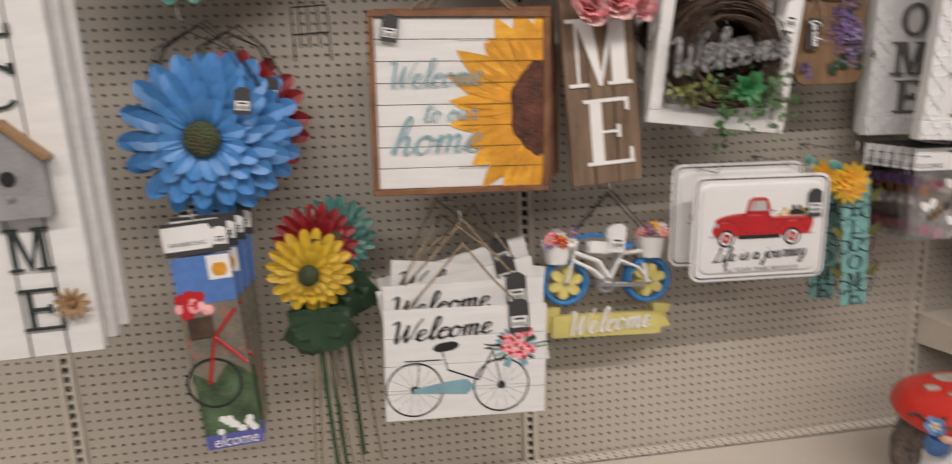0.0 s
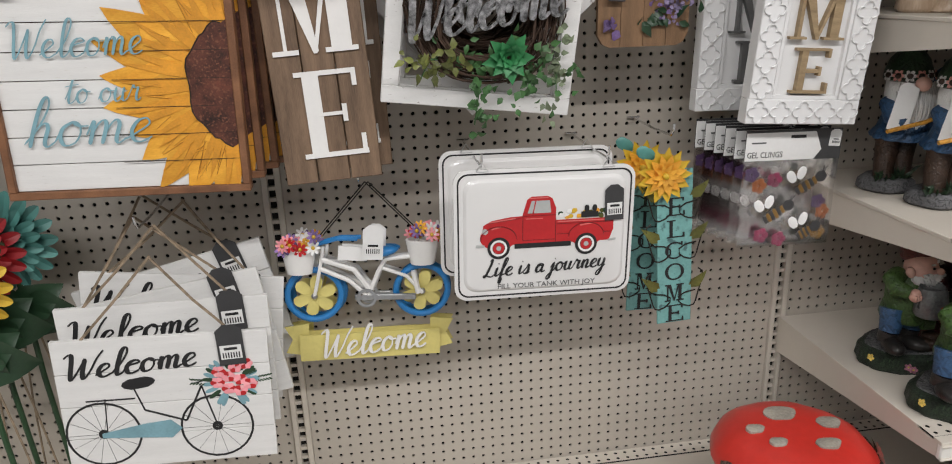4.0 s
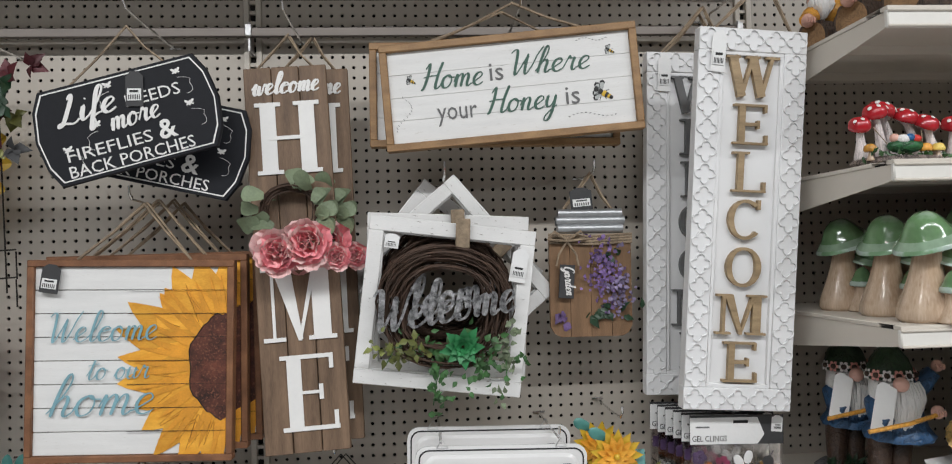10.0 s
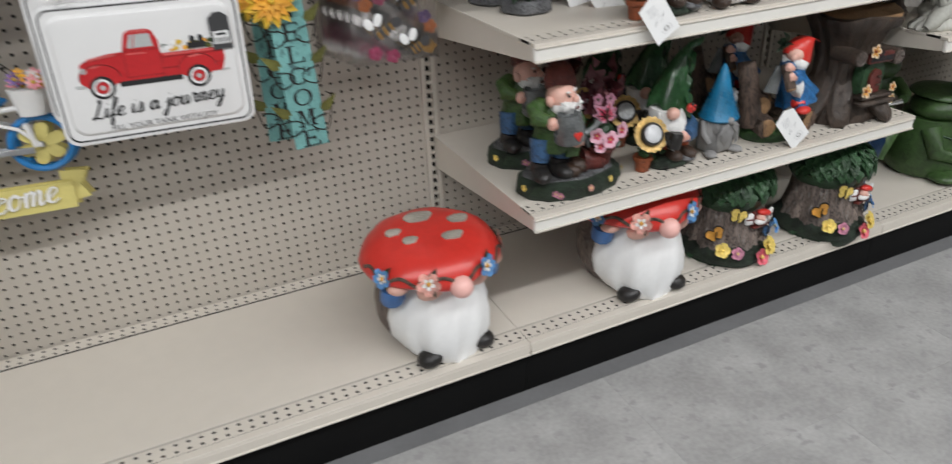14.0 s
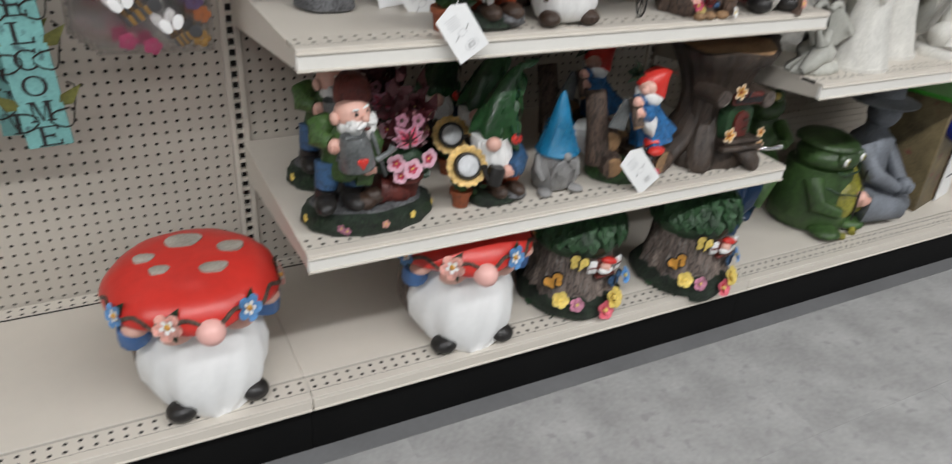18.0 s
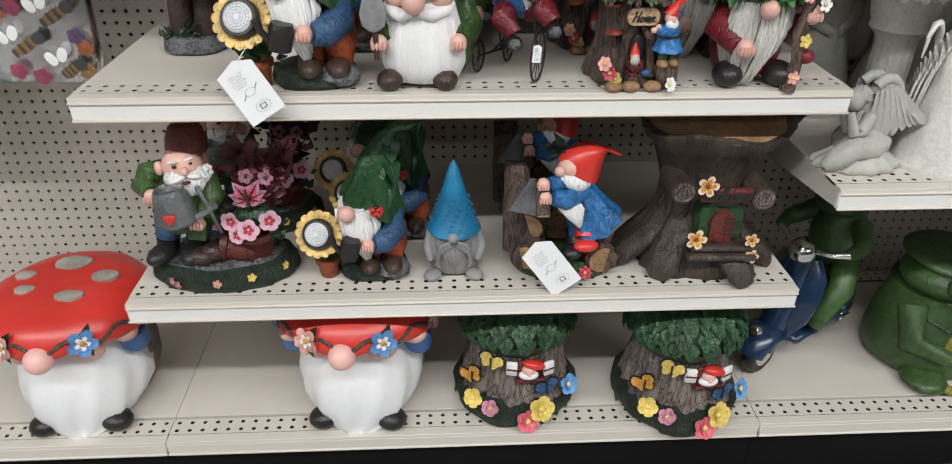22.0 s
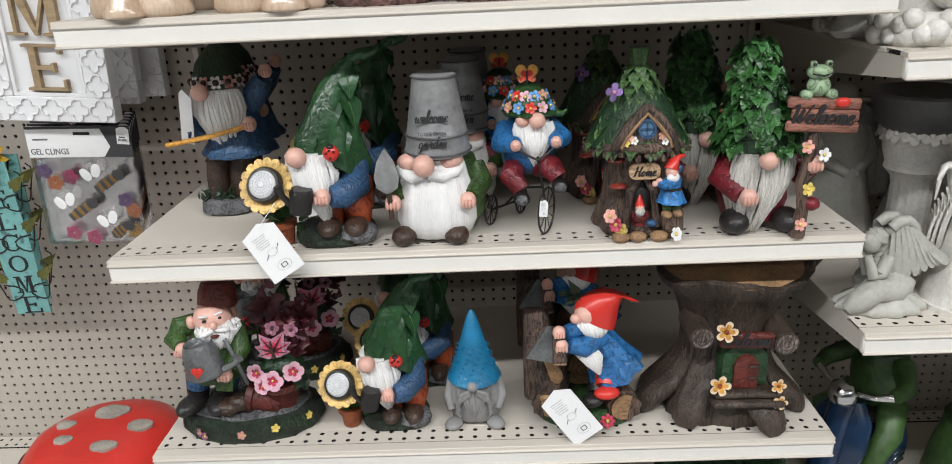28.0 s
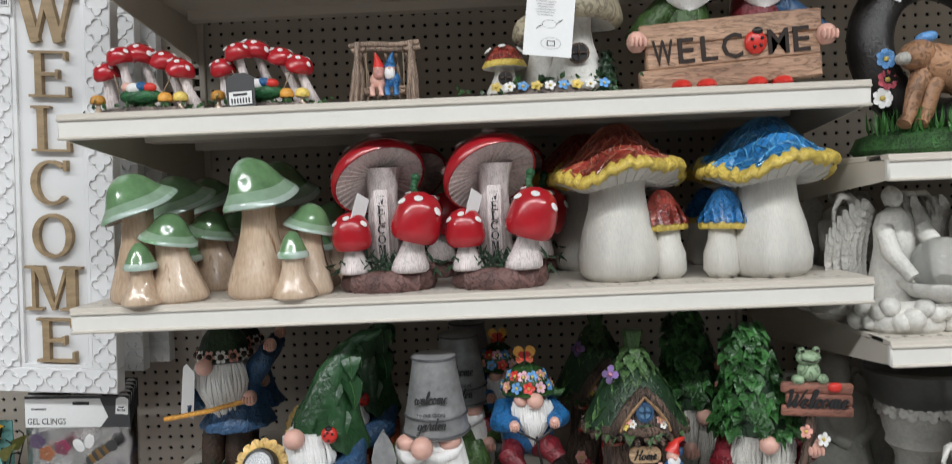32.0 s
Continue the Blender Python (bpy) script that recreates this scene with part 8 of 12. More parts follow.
s = thing("boxed_lantern", "open display box with a blue glass globe and green top", "box", (2.18, -0.36, DECK), (0, 0, 14))
k = Kit()
k.box((0, 0.06, 0.19), (0.26, 0.24, 0.38), surface("box_print_moss", (0.13, 0.10, 0.05), 0.5, vary=0.7, scale=40, bump=0.05, grain=(0.04, 0.03, 0.012), spots=((0.16, 0.03, 0.03), 20, 0.6)), bev=0.003)
part("carton", k, s, "printed carton")
k = Kit()
k.box((0, 0.05, 0.386), (0.27, 0.27, 0.012), surface("box_green", (0.05, 0.36, 0.03), 0.4), bev=0.003)
part("carton_top", k, s, "bright green carton top")
k = Kit()
k.ball((-0.07, -0.09, 0.3), 0.055, surface("cobalt_globe", (0.008, 0.02, 0.22), 0.15, vary=0.2, scale=20, bump=0, coat=0.5), seg=20, ring=13)
part("globe", k, s, "cobalt blue globe")
k = Kit()
k.plate([(0.02, 0.0), (0.13, 0.0), (0.13, 0.3), (0.02, 0.22)], 0.004, paper, at=(0, -0.07, 0.004))
k.plate(circle(0.085, 0.17, 0.03, 18, 0.04), 0.001, vivid_blue, at=(0, -0.0725, 0.004))
k.box((0.075, -0.0725, 0.09), (0.07, 0.001, 0.006), grey_ink)
part("white_card", k, s, "white card with an oval picture")

# --- shelf S3: the row of large gnomes ---
pale_pink = resin("petal_pale_pink", (0.72, 0.42, 0.5), 0.4, 0.15, 60, 0.1, islands=0.08, wash=0.1)


def sunflower_gnome(name_size, at, turned, with_tag):
    k = Kit()
    k.lathe([(0.058, 0), (0.065, 0.008), (0.06, 0.022), (0.045, 0.03)], grass_mat, (0.012, -0.01, 0), seg=26, sx=1.05, warp=folds(5, 0.05))
    k.ball((0.055, -0.04, 0.018), (0.034, 0.035, 0.018), stone_grey, seg=14, ring=8, lump=0.2)
    for d, x in ((-1, 0.012), (1, 0.056)):
        k.ball((x, -0.05, 0.032), (0.02, 0.034, 0.016), boot_brown, (0, 0, 6), 12, 8)
        k.tube([(x, -0.022, 0.03), (x + 0.002, -0.024, 0.06), (x - 0.006, -0.012, 0.1)], [0.02, 0.027, 0.033], trouser_orange, 12)
    k.lathe([(0.038, 0.085), (0.046, 0.11), (0.04, 0.145), (0.03, 0.17)], sleeve_blue, (0.026, 0.0, 0), seg=20, warp=folds(6, 0.04))
    k.tube([(0.058, -0.005, 0.13), (0.06, -0.045, 0.1), (0.04, -0.07, 0.09), (0.026, -0.078, 0.091)], [0.02, 0.025, 0.022, 0.017], sleeve_blue, 12)
    hand(k, (0.014, -0.082, 0.092), 0.0135)
    strand_beard(k, (-0.01, -0.038, 0.158), 0.074, 0.115, 0.05, beard_white, 0.02, 15, 0.3, 5)
    k.ball((-0.021, -0.078, 0.157), (0.017, 0.016, 0.016), skin, seg=14, ring=9)
    rows = []
    for u, r, cx, cz in ((0.0, 0.056, 0.02, 0.133), (0.06, 0.058, 0.02, 0.14), (0.16, 0.054, 0.021, 0.16), (0.3, 0.046, 0.025, 0.185), (0.45, 0.038, 0.03, 0.212), (0.6, 0.03, 0.037, 0.24), (0.75, 0.022, 0.046, 0.265), (0.88, 0.016, 0.056, 0.286), (1.0, 0.006, 0.068, 0.302)):
        row = []
        for i in range(48):
            b = 2 * math.pi * i / 48
            f = 1 + (0.09 * math.sin(5 * b + 4 * u) + 0.03 * math.sin(9 * b - 6 * u)) * (1.1 - u) + 0.02 * math.sin(12 * u + 2 * b)
            hem = (0.01 * math.sin(4 * b + 0.4) if u < 0.1 else 0)
            row.append((cx + r * f * math.cos(b), -0.012 + r * 0.92 * f * math.sin(b), cz - 0.026 * math.cos(b) * (1 - u) + hem))
        rows.append(row)
    k.grid(rows, hat_green)
    for a, u, ln in ((-100, 0.62, 0.06), (-35, 0.66, 0.062), (-155, 0.6, 0.06), (30, 0.7, 0.06), (-70, 0.9, 0.05), (-10, 0.95, 0.045), (-62, 0.34, 0.055), (-128, 0.3, 0.05)):
        r, cx, cz = 0.052 - 0.046 * u, 0.02 + 0.046 * u * u, 0.14 + 0.16 * u
        p = Vector((cx + r * math.cos(radians(a)), -0.014 + r * math.sin(radians(a)), cz))
        e = (turn(0, 0, a) @ turn(0, 74, 0)).to_euler()
        k.petal(p, ln, ln * 0.6, hat_green, [math.degrees(v) for v in e], cup=0.5, tip=0.75, n=6)
        m = e.to_matrix()
        k.tube([p + m @ Vector((ln * v, 0, 0.0012 - 0.5 * ln * (v - 0.5) ** 2)) for v in (0.05, 0.35, 0.65, 0.95)], [0.0012, 0.001, 0.0008, 0.0004], leaf_vein, 4)
    k.ball((0.094, -0.012, 0.303), (0.02, 0.009, 0.008), hat_green, (0, -25, 0), 10, 7)
    k.tube([(0.066, -0.012, 0.296), (0.082, -0.012, 0.304), (0.1, -0.014, 0.31)], [0.009, 0.009, 0.003], hat_green, 8)
    k.ball((0.034, -0.078, 0.162), (0.013, 0.009, 0.013), cap_red, seg=12, ring=8)
    k.ball((0.034, -0.082, 0.173), (0.006, 0.005, 0.004), boot_black, seg=8, ring=5)
    for dx, dz in ((-0.006, 0.002), (0.006, 0.004), (0.0, -0.006), (-0.001, 0.006)):
        k.ball((0.034 + dx, -0.0865, 0.162 + dz), 0.0022, boot_black, seg=6, ring=4)
    k.lathe([(0.017, -0.02), (0.019, 0.012), (0.016, 0.02)], boot_black, (-0.018, -0.09, 0.091), (0, 10, 0), 14)
    k.tube([(-0.03, -0.09, 0.08), (-0.045, -0.094, 0.1), (-0.05, -0.096, 0.118)], [0.006, 0.005, 0.008], boot_black, 8)
    k.tube([(-0.075, -0.03, 0.03), (-0.078, -0.045, 0.08)], 0.006, leaf_deep, 6)
    leaf_spray(k, (-0.07, -0.045, 0.058), (0.018, 0.016, 0.01), 24, 0.026, leaf_mid, 3, 0.5)
    k.lathe([(0.017, 0.0), (0.021, 0.028), (0.025, 0.03), (0.025, 0.04), (0.018, 0.04)], terracotta, (-0.07, -0.035, 0.002), seg=16)
    solar_bloom(k, (-0.076, -0.066, 0.11), 0.045, (64, 0, -10))
    if with_tag:
        hang_tag(k, (-0.07, -0.108, 0.017), 0.062, 0.094, (-8, -33, 0))
        k.tube([(-0.06, -0.09, 0.09), (-0.085, -0.11, 0.055)], 0.0006, beard_white, 4)
    return figure("sunflower_gnome", k, "garden gnome in a green leaf hat holding a solar sunflower", "garden figure", at, turned, name_size, "sunflower gnomes")


leaf_vein = resin("leaf_vein_green", (0.07, 0.16, 0.05), 0.4)
g = sunflower_gnome(1.0, (0.352, -0.485, S3), 0, True)
again(g, 0.03, 0.2, -8)
g2 = sunflower_gnome(0.95, (0.418, -0.455, S2), 0, False)
again(g2, 0.045, 0.15, -6)
again(g2, -0.01, 0.27, 5)

# pail-hatted gnome
k = Kit()
for d in (-1, 1):
    k.ball((d * 0.043 - 0.018, -0.06, 0.016), (0.021, 0.026, 0.016), boot_brown, (0, 0, d * 12), 12, 8)
k.lathe([(0.05, 0.008), (0.068, 0.04), (0.064, 0.09), (0.05, 0.13)], coat_green, (0.008, 0.015, 0), seg=18)
k.lathe([(0.03, 0.002), (0.056, 0.01), (0.067, 0.035), (0.066, 0.07), (0.057, 0.105), (0.045, 0.14)], beard_white, (-0.007, -0.022, 0), seg=64, sy=0.8, warp=folds(19, 0.022))
for d in (-1, 1):
    k.tube([(-0.018 + d * 0.004, -0.068, 0.121), (-0.016 + d * 0.024, -0.064, 0.1165), (-0.013 + d * 0.043, -0.052, 0.121), (-0.012 + d * 0.052, -0.042, 0.13)], [0.007, 0.0105, 0.009, 0.004], beard_white, 12)
    k.ball((d * 0.032 - 0.012, -0.046, 0.138), (0.021, 0.018, 0.014), skin, seg=12, ring=8)
    k.tube([(d * 0.055, 0.0, 0.115), (d * 0.068, -0.015, 0.09), (d * 0.062 - 0.01, -0.05, 0.075)], [0.02, 0.02, 0.016], coat_green, 10)
    hand(k, (d * 0.061 - 0.014, -0.06, 0.073), 0.0135)
k.ball((-0.02, -0.078, 0.138), (0.018, 0.018, 0.018), skin, seg=16, ring=10)
k.tube([(-0.078, -0.068, 0.05), (-0.079, -0.07, 0.1)], 0.0045, boot_brown, 8)
k.grid([[(-0.081 - w, -0.07, z), (-0.081, -0.0765, z), (-0.081 + w, -0.07, z), (-0.081, -0.058, z)] for w, z in ((0.006, 0.094), (0.017, 0.102), (0.02, 0.12), (0.014, 0.145), (0.002, 0.165))], pail)
k.lathe([(0.053, 0.146), (0.0545, 0.15), (0.053, 0.156), (0.0495, 0.176), (0.0505, 0.179), (0.049, 0.182), (0.0345, 0.268), (0.0355, 0.272), (0.032, 0.274), (0.01, 0.273)], pail, (0.0, -0.02, 0), seg=36)
for r, z in ((0.0545, 0.151), (0.0505, 0.1785), (0.0362, 0.27)):
    k.tube([(r * math.cos(a), -0.02 + r * math.sin(a), z) for a in [2 * math.pi * q / 30 for q in range(31)]], 0.0019, can_dark, 6)
k.penned("welcome", 0.009, 0.052, ink, (-0.004, -0.0655, 0.204), (-9, 0, 0), 0.26, 0.0015)
k.text("TO OUR GNOME", 0.008, ink, (-0.004, -0.0702, 0.187), (-9, 0, 0), 0.0008, 0, 0.0, 0.045)
k.penned("garden", 0.0085, 0.046, ink, (-0.004, -0.0722, 0.165), (-9, 0, 0), 0.26, 0.0015)
g = figure("pail_hat_gnome", k, "white-bearded garden gnome with a zinc pail hat and trowel", "garden figure", (0.547, -0.487, S3), 0, 0.985, "pail-hat gnomes")
again(g, 0.03, 0.17, 6)
again(g, 0.045, 0.3, 0)

# tricycle gnome
k = Kit()
for c, r in (((0.03, -0.055, 0.043), 0.043), ((-0.068, 0.0, 0.029), 0.029), ((-0.01, 0.06, 0.029), 0.029)):
    k.grid([[Vector(c) + turn(0, 0, 66) @ Vector(((r - 0.002 + 0.002 * math.cos(b)) * math.cos(a), 0.002 * math.sin(b), (r - 0.002 + 0.002 * math.cos(b)) * math.sin(a))) for b in [math.pi * q / 3 for q in range(6)]] for a in [2 * math.pi * p / 28 for p in range(29)]], boot_black, caps=False)
    for q in range(5):
        a = q * math.pi / 5
        d = turn(0, 0, 66) @ Vector((math.cos(a) * r, 0, math.sin(a) * r))
        k.tube([Vector(c) - d, Vector(c) + d], 0.0009, boot_black, 4)
for p in (((0.03, -0.055, 0.043), (0.022, -0.05, 0.1), (0.016, -0.05, 0.14)), ((0.022, -0.05, 0.085), (-0.01, 0.0, 0.07), (-0.04, 0.03, 0.03)), ((-0.068, 0.0, 0.029), (-0.01, 0.06, 0.029)), ((-0.01, 0.0, 0.07), (-0.01, 0.015, 0.1)), ((-0.018, -0.058, 0.155), (-0.005, -0.06, 0.147), (0.016, -0.055, 0.135), (0.035, -0.055, 0.147), (0.048, -0.05, 0.158))):
    k.tube(p, 0.0024, boot_black, 6)
k.lathe([(0.034, 0.1), (0.046, 0.115), (0.05, 0.145), (0.042, 0.18), (0.028, 0.2)], vivid_blue, (0.002, 0.015, 0), seg=24, warp=folds(7, 0.04))
for d, kx, kz, sx, sz in ((-1, -0.03, 0.105, -0.014, 0.072), (1, 0.04, 0.118, 0.052, 0.092)):
    k.tube([(d * 0.02, 0.0, 0.112), (kx, -0.045, kz), (sx, -0.055, sz + 0.01)], [0.023, 0.021, 0.016], trouser_maroon, 12)
    k.ball((sx, -0.068, sz), (0.014, 0.026, 0.012), boot_black, (0, 0, -12 * d), 12, 8)
    k.ball((sx, -0.088, sz + 0.002), (0.011, 0.006, 0.01), stone_grey, seg=9, ring=6)
for p in (((-0.035, 0.005, 0.18), (-0.045, -0.025, 0.16), (-0.022, -0.055, 0.164)), ((0.04, 0.005, 0.178), (0.058, -0.025, 0.165), (0.047, -0.05, 0.167))):
    k.tube(p, [0.02, 0.02, 0.014], vivid_blue, 11)
    hand(k, (p[2][0], p[2][1] - 0.01, p[2][2]), 0.0095)
strand_beard(k, (0.01, -0.018, 0.198), 0.066, 0.078, 0.04, beard_white, 0.003, 15, 0.5, 3)
k.ball((0.016, -0.052, 0.203), (0.0145, 0.014, 0.014), skin, seg=14, ring=9)
k.ball((-0.008, -0.04, 0.202), (0.013, 0.012, 0.012), skin, seg=10, ring=7)
k.lathe([(0.02, 0.21), (0.046, 0.208), (0.05, 0.212), (0.044, 0.216)], leaf_mid, (0.006, -0.008, 0), seg=28, warp=folds(7, 0.06))
k.tube([(0.046, -0.015, 0.209), (0.062, -0.018, 0.207), (0.07, -0.02, 0.214)], [0.008, 0.006, 0.002], leaf_mid, 7)
k.lathe([(0.042, 0.212), (0.04, 0.23), (0.03, 0.248), (0.012, 0.262)], leaf_mid, (0.004, -0.008, 0), seg=18)
rnd = random.Random(9)
for i in range(13):
    a = radians(-172 + (i % 7) * 28 + (14 if i > 6 else 0))
    z = 0.224 if i < 7 else 0.242
    k.bloom((0.004 + (0.043 if i < 7 else 0.032) * math.cos(a), -0.008 + (0.042 if i < 7 else 0.032) * math.sin(a), z), 0.0108, (petal_blue, petal_peach, petal_blue, cap_red, pale_pink)[i % 5], petal_yellow, (70, 0, math.degrees(a) + 90), petals=5, width=0.75)
for d in (-1, 1):
    for a, ln, m in ((42, 0.024, petal_gold), (105, 0.016, trouser_orange)):
        e = (turn(84, 0, 0) @ turn(0, 0, 90 - d * a)).to_euler()
        k.petal((0.001, -0.03, 0.274), ln, ln * 0.8, m, [math.degrees(v) for v in e], cup=0.15, n=4, blunt=True)
        k.petal((0.001, -0.0305, 0.274), ln * 0.55, ln * 0.45, cap_red, [math.degrees(v) for v in e], cup=0.15, n=4, blunt=True)
k.tube([(0.001, -0.032, 0.262), (0.001, -0.032, 0.285)], 0.0016, boot_black, 6)
hang_tag(k, (0.022, -0.1, 0.062), 0.014, 0.03, (0, 4, 0))
g = figure("tricycle_gnome", k, "gnome in a blue coat and flowered hat riding a wire tricycle", "garden figure", (0.692, -0.465, S3), 0, 0.93, "tricycle gnomes")
again(g, -0.045, 0.17, 8)

# leaf-roofed tree house
k = Kit()
k.lathe([(0.072, 0.0), (0.078, 0.01), (0.07, 0.03), (0.06, 0.06), (0.057, 0.11), (0.06, 0.15), (0.064, 0.165)], bark, seg=60, warp=lambda x, y, z, b: (x * (1 + 0.07 * math.sin(7 * b + 12 * z) + 0.03 * math.sin(15 * b)), y * (1 + 0.07 * math.sin(7 * b + 12 * z)), z))
leaf_cone(k, (0, 0, 0.15), 0.104, 0.016, 0.118, 12, 0.027, roof_leaf := resin("roof_leaf_green", (0.07, 0.14, 0.045), 0.4, 0.4, 60, 0.5, islands=0.4), 44, 5)
k.lathe([(0.014, 0.255), (0.013, 0.278), (0.019, 0.299), (0.017, 0.302)], roof_leaf, seg=16, warp=folds(8, 0.1))
for d in (-1, 1):
    k.tube([(d * 0.056, -0.082, 0.152), (d * 0.05, -0.09, 0.168), (d * 0.026, -0.09, 0.199), (0.0, -0.086, 0.222)], [0.007, 0.009, 0.009, 0.008], bark, 9)
    k.tube([(d * 0.044, -0.092, 0.158), (d * 0.04, -0.094, 0.172), (d * 0.02, -0.094, 0.194), (0.0, -0.09, 0.212)], [0.003, 0.004, 0.004, 0.003], log_end, 7)
k.plate([(-0.046, 0.152), (0.046, 0.152), (0.046, 0.166), (0.0, 0.214), (-0.046, 0.166)], 0.02, bark_grey, at=(0, -0.086, 0))
for q in range(40):
    a = 2 * math.pi * q / 40
    k.tube([(0.07 * math.cos(a), 0.07 * math.sin(a), 0.148), (0.1 * math.cos(a), 0.1 * math.sin(a), 0.147 - 0.004 * (q % 3))], [0.007, 0.005], bark, 6)
k.lathe([(0.016, 0.0), (0.016, 0.006), (0.012, 0.006), (0.011, 0.002)], sleeve_blue, (0.0, -0.088, 0.188), (90, 0, 0), 18)
for x, z, m in ((-0.03, 0.176, petal_peach), (-0.022, 0.17, beard_white), (0.026, 0.176, petal_peach), (0.032, 0.168, beard_white), (-0.036, 0.167, petal_yellow)):
    k.bloom((x, -0.092, z), 0.007, m, rim_yellow, (84, 0, 0), petals=5)
k.plate(circle(0, 0.188, 0.012, 16), 0.002, surface("lit_pane", (0.12, 0.24, 0.38), 0.2, vary=0.2), at=(0, -0.0905, 0))
k.box((0, -0.0925, 0.188), (0.024, 0.002, 0.002), sleeve_blue)
k.box((0, -0.0925, 0.188), (0.002, 0.002, 0.024), sleeve_blue)
k.tube([(-0.07, -0.06, 0.152), (0, -0.098, 0.158), (0.07, -0.06, 0.152)], 0.008, bark, 8)
k.ball((0.0, -0.048, 0.065), (0.026, 0.02, 0.04), boot_black, seg=14, ring=9)
k.tube([(-0.028, -0.068, 0.02), (-0.022, -0.066, 0.08), (0.0, -0.066, 0.108), (0.022, -0.066, 0.08), (0.028, -0.068, 0.02)], 0.008, bark, 8)
k.lathe([(0.014, 0.024), (0.012, 0.04), (0.008, 0.05)], trouser_maroon, (-0.004, -0.066, 0), seg=14)
k.ball((-0.004, -0.071, 0.054), (0.0085, 0.008, 0.008), skin, seg=10, ring=7)
k.ball((-0.004, -0.075, 0.047), (0.009, 0.006, 0.009), beard_soft, seg=10, ring=7)
k.lathe([(0.009, 0.057), (0.006, 0.066), (0.001, 0.075)], cap_red, (-0.004, -0.069, 0), seg=12)
for d in (-1, 1):
    k.box((-0.004 + d * 0.006, -0.082, 0.036), (0.012, 0.002, 0.012), door_red, (18, 0, d * 20), 0.0005)
    k.tube([(-0.004 + d * 0.012, -0.07, 0.044), (-0.004 + d * 0.013, -0.078, 0.038)], 0.0038, trouser_maroon, 7)
k.ball((0.018, -0.07, 0.026), (0.012, 0.01, 0.007), sleeve_blue, seg=10, ring=6)
k.plate(rounded(0.056, 0.026, 0.012), 0.006, resin("pale_sign_wood", (0.5, 0.33, 0.19), 0.5, 0.2), at=(0.0, -0.085, 0.118))
k.penned("Home", 0.0075, 0.04, ink, (0.0, -0.0852, 0.111), (0, 0, 0), 0.34, 0.001)
climber = len(k.v)
k.lathe([(0.027, 0.066), (0.023, 0.074), (0.0165, 0.088), (0.014, 0.1), (0.008, 0.108)], vivid_blue, (0.05, -0.08, 0), seg=28, warp=folds(7, 0.05))
k.lathe([(0.0175, 0.086), (0.0182, 0.0885), (0.0172, 0.091)], boot_black, (0.05, -0.08, 0), seg=20)
for d in (-1, 1):
    k.tube([(0.05 + d * 0.008, -0.08, 0.07), (0.05 + d * 0.009, -0.082, 0.052)], [0.009, 0.008], coat_green, 10)
    k.ball((0.048 + d * 0.01, -0.088, 0.047), (0.009, 0.014, 0.007), log_end, seg=10, ring=7)
    k.tube([(0.05 + d * 0.01, -0.084, 0.102), (0.032 + d * 0.004, -0.098, 0.098), (0.018 + d * 0.004, -0.097, 0.104)], [0.008, 0.007, 0.006], vivid_blue, 9)
    k.ball((0.013 + d * 0.004, -0.096, 0.105 + d * 0.002), (0.006, 0.005, 0.005), skin, seg=9, ring=6)
k.ball((0.046, -0.086, 0.116), (0.0115, 0.0115, 0.011), skin, seg=12, ring=8)
k.ball((0.045, -0.093, 0.109), (0.0115, 0.008, 0.008), beard_white, seg=12, ring=8, lump=0.2)
k.ball((0.0445, -0.098, 0.1155), 0.0035, skin, seg=8, ring=6)
k.tube([(0.046, -0.084, 0.12), (0.05, -0.082, 0.131), (0.059, -0.08, 0.138), (0.073, -0.08, 0.14)], [0.0135, 0.01, 0.006, 0.002], cap_red, 12)
k.ball((0.064, -0.076, 0.117), (0.008, 0.007, 0.009), sleeve_blue, (0, 25, 0), 10, 7)
swing(k, climber, (0.05, -0.08, 0.0), 0, 14)
k.ball((0.056, -0.074, 0.03), (0.022, 0.018, 0.03), bark, seg=14, ring=9, lump=0.3)
for i, (x, z, m) in enumerate(((-0.05, 0.03, petal_rose), (-0.06, 0.045, petal_peach), (-0.04, 0.02, petal_yellow), (0.058, 0.014, beard_white), (-0.042, 0.088, brick_red), (-0.048, 0.132, brick_red))):
    if i < 4:
        k.bloom((x, -0.085 if x < 0 else -0.096, z), 0.0125, m, petal_yellow, (70, 0, x * 400), petals=6)
    else:
        k.ball((x, -0.06, z), (0.018, 0.012, 0.005), m, seg=9, ring=5)
for x in (-0.04, -0.01, 0.03):
    k.ball((x, -0.085, 0.008), (0.018, 0.014, 0.009), log_end, seg=9, ring=6)
k.bloom((-0.05, -0.045, 0.238), 0.016, lilac, petal_pink, (60, 0, -30), petals=4, width=0.8)
k.v = [(x * 0.87, y * 0.92, z * 0.98) for x, y, z in k.v]
g = figure("leaf_roof_house", k, "tree trunk gnome house with a green leaf roof and home sign", "garden figure", (0.868, -0.49, S3), 0, 0.99, "leaf-roofed houses")
again(g, -0.03, 0.2, 5)

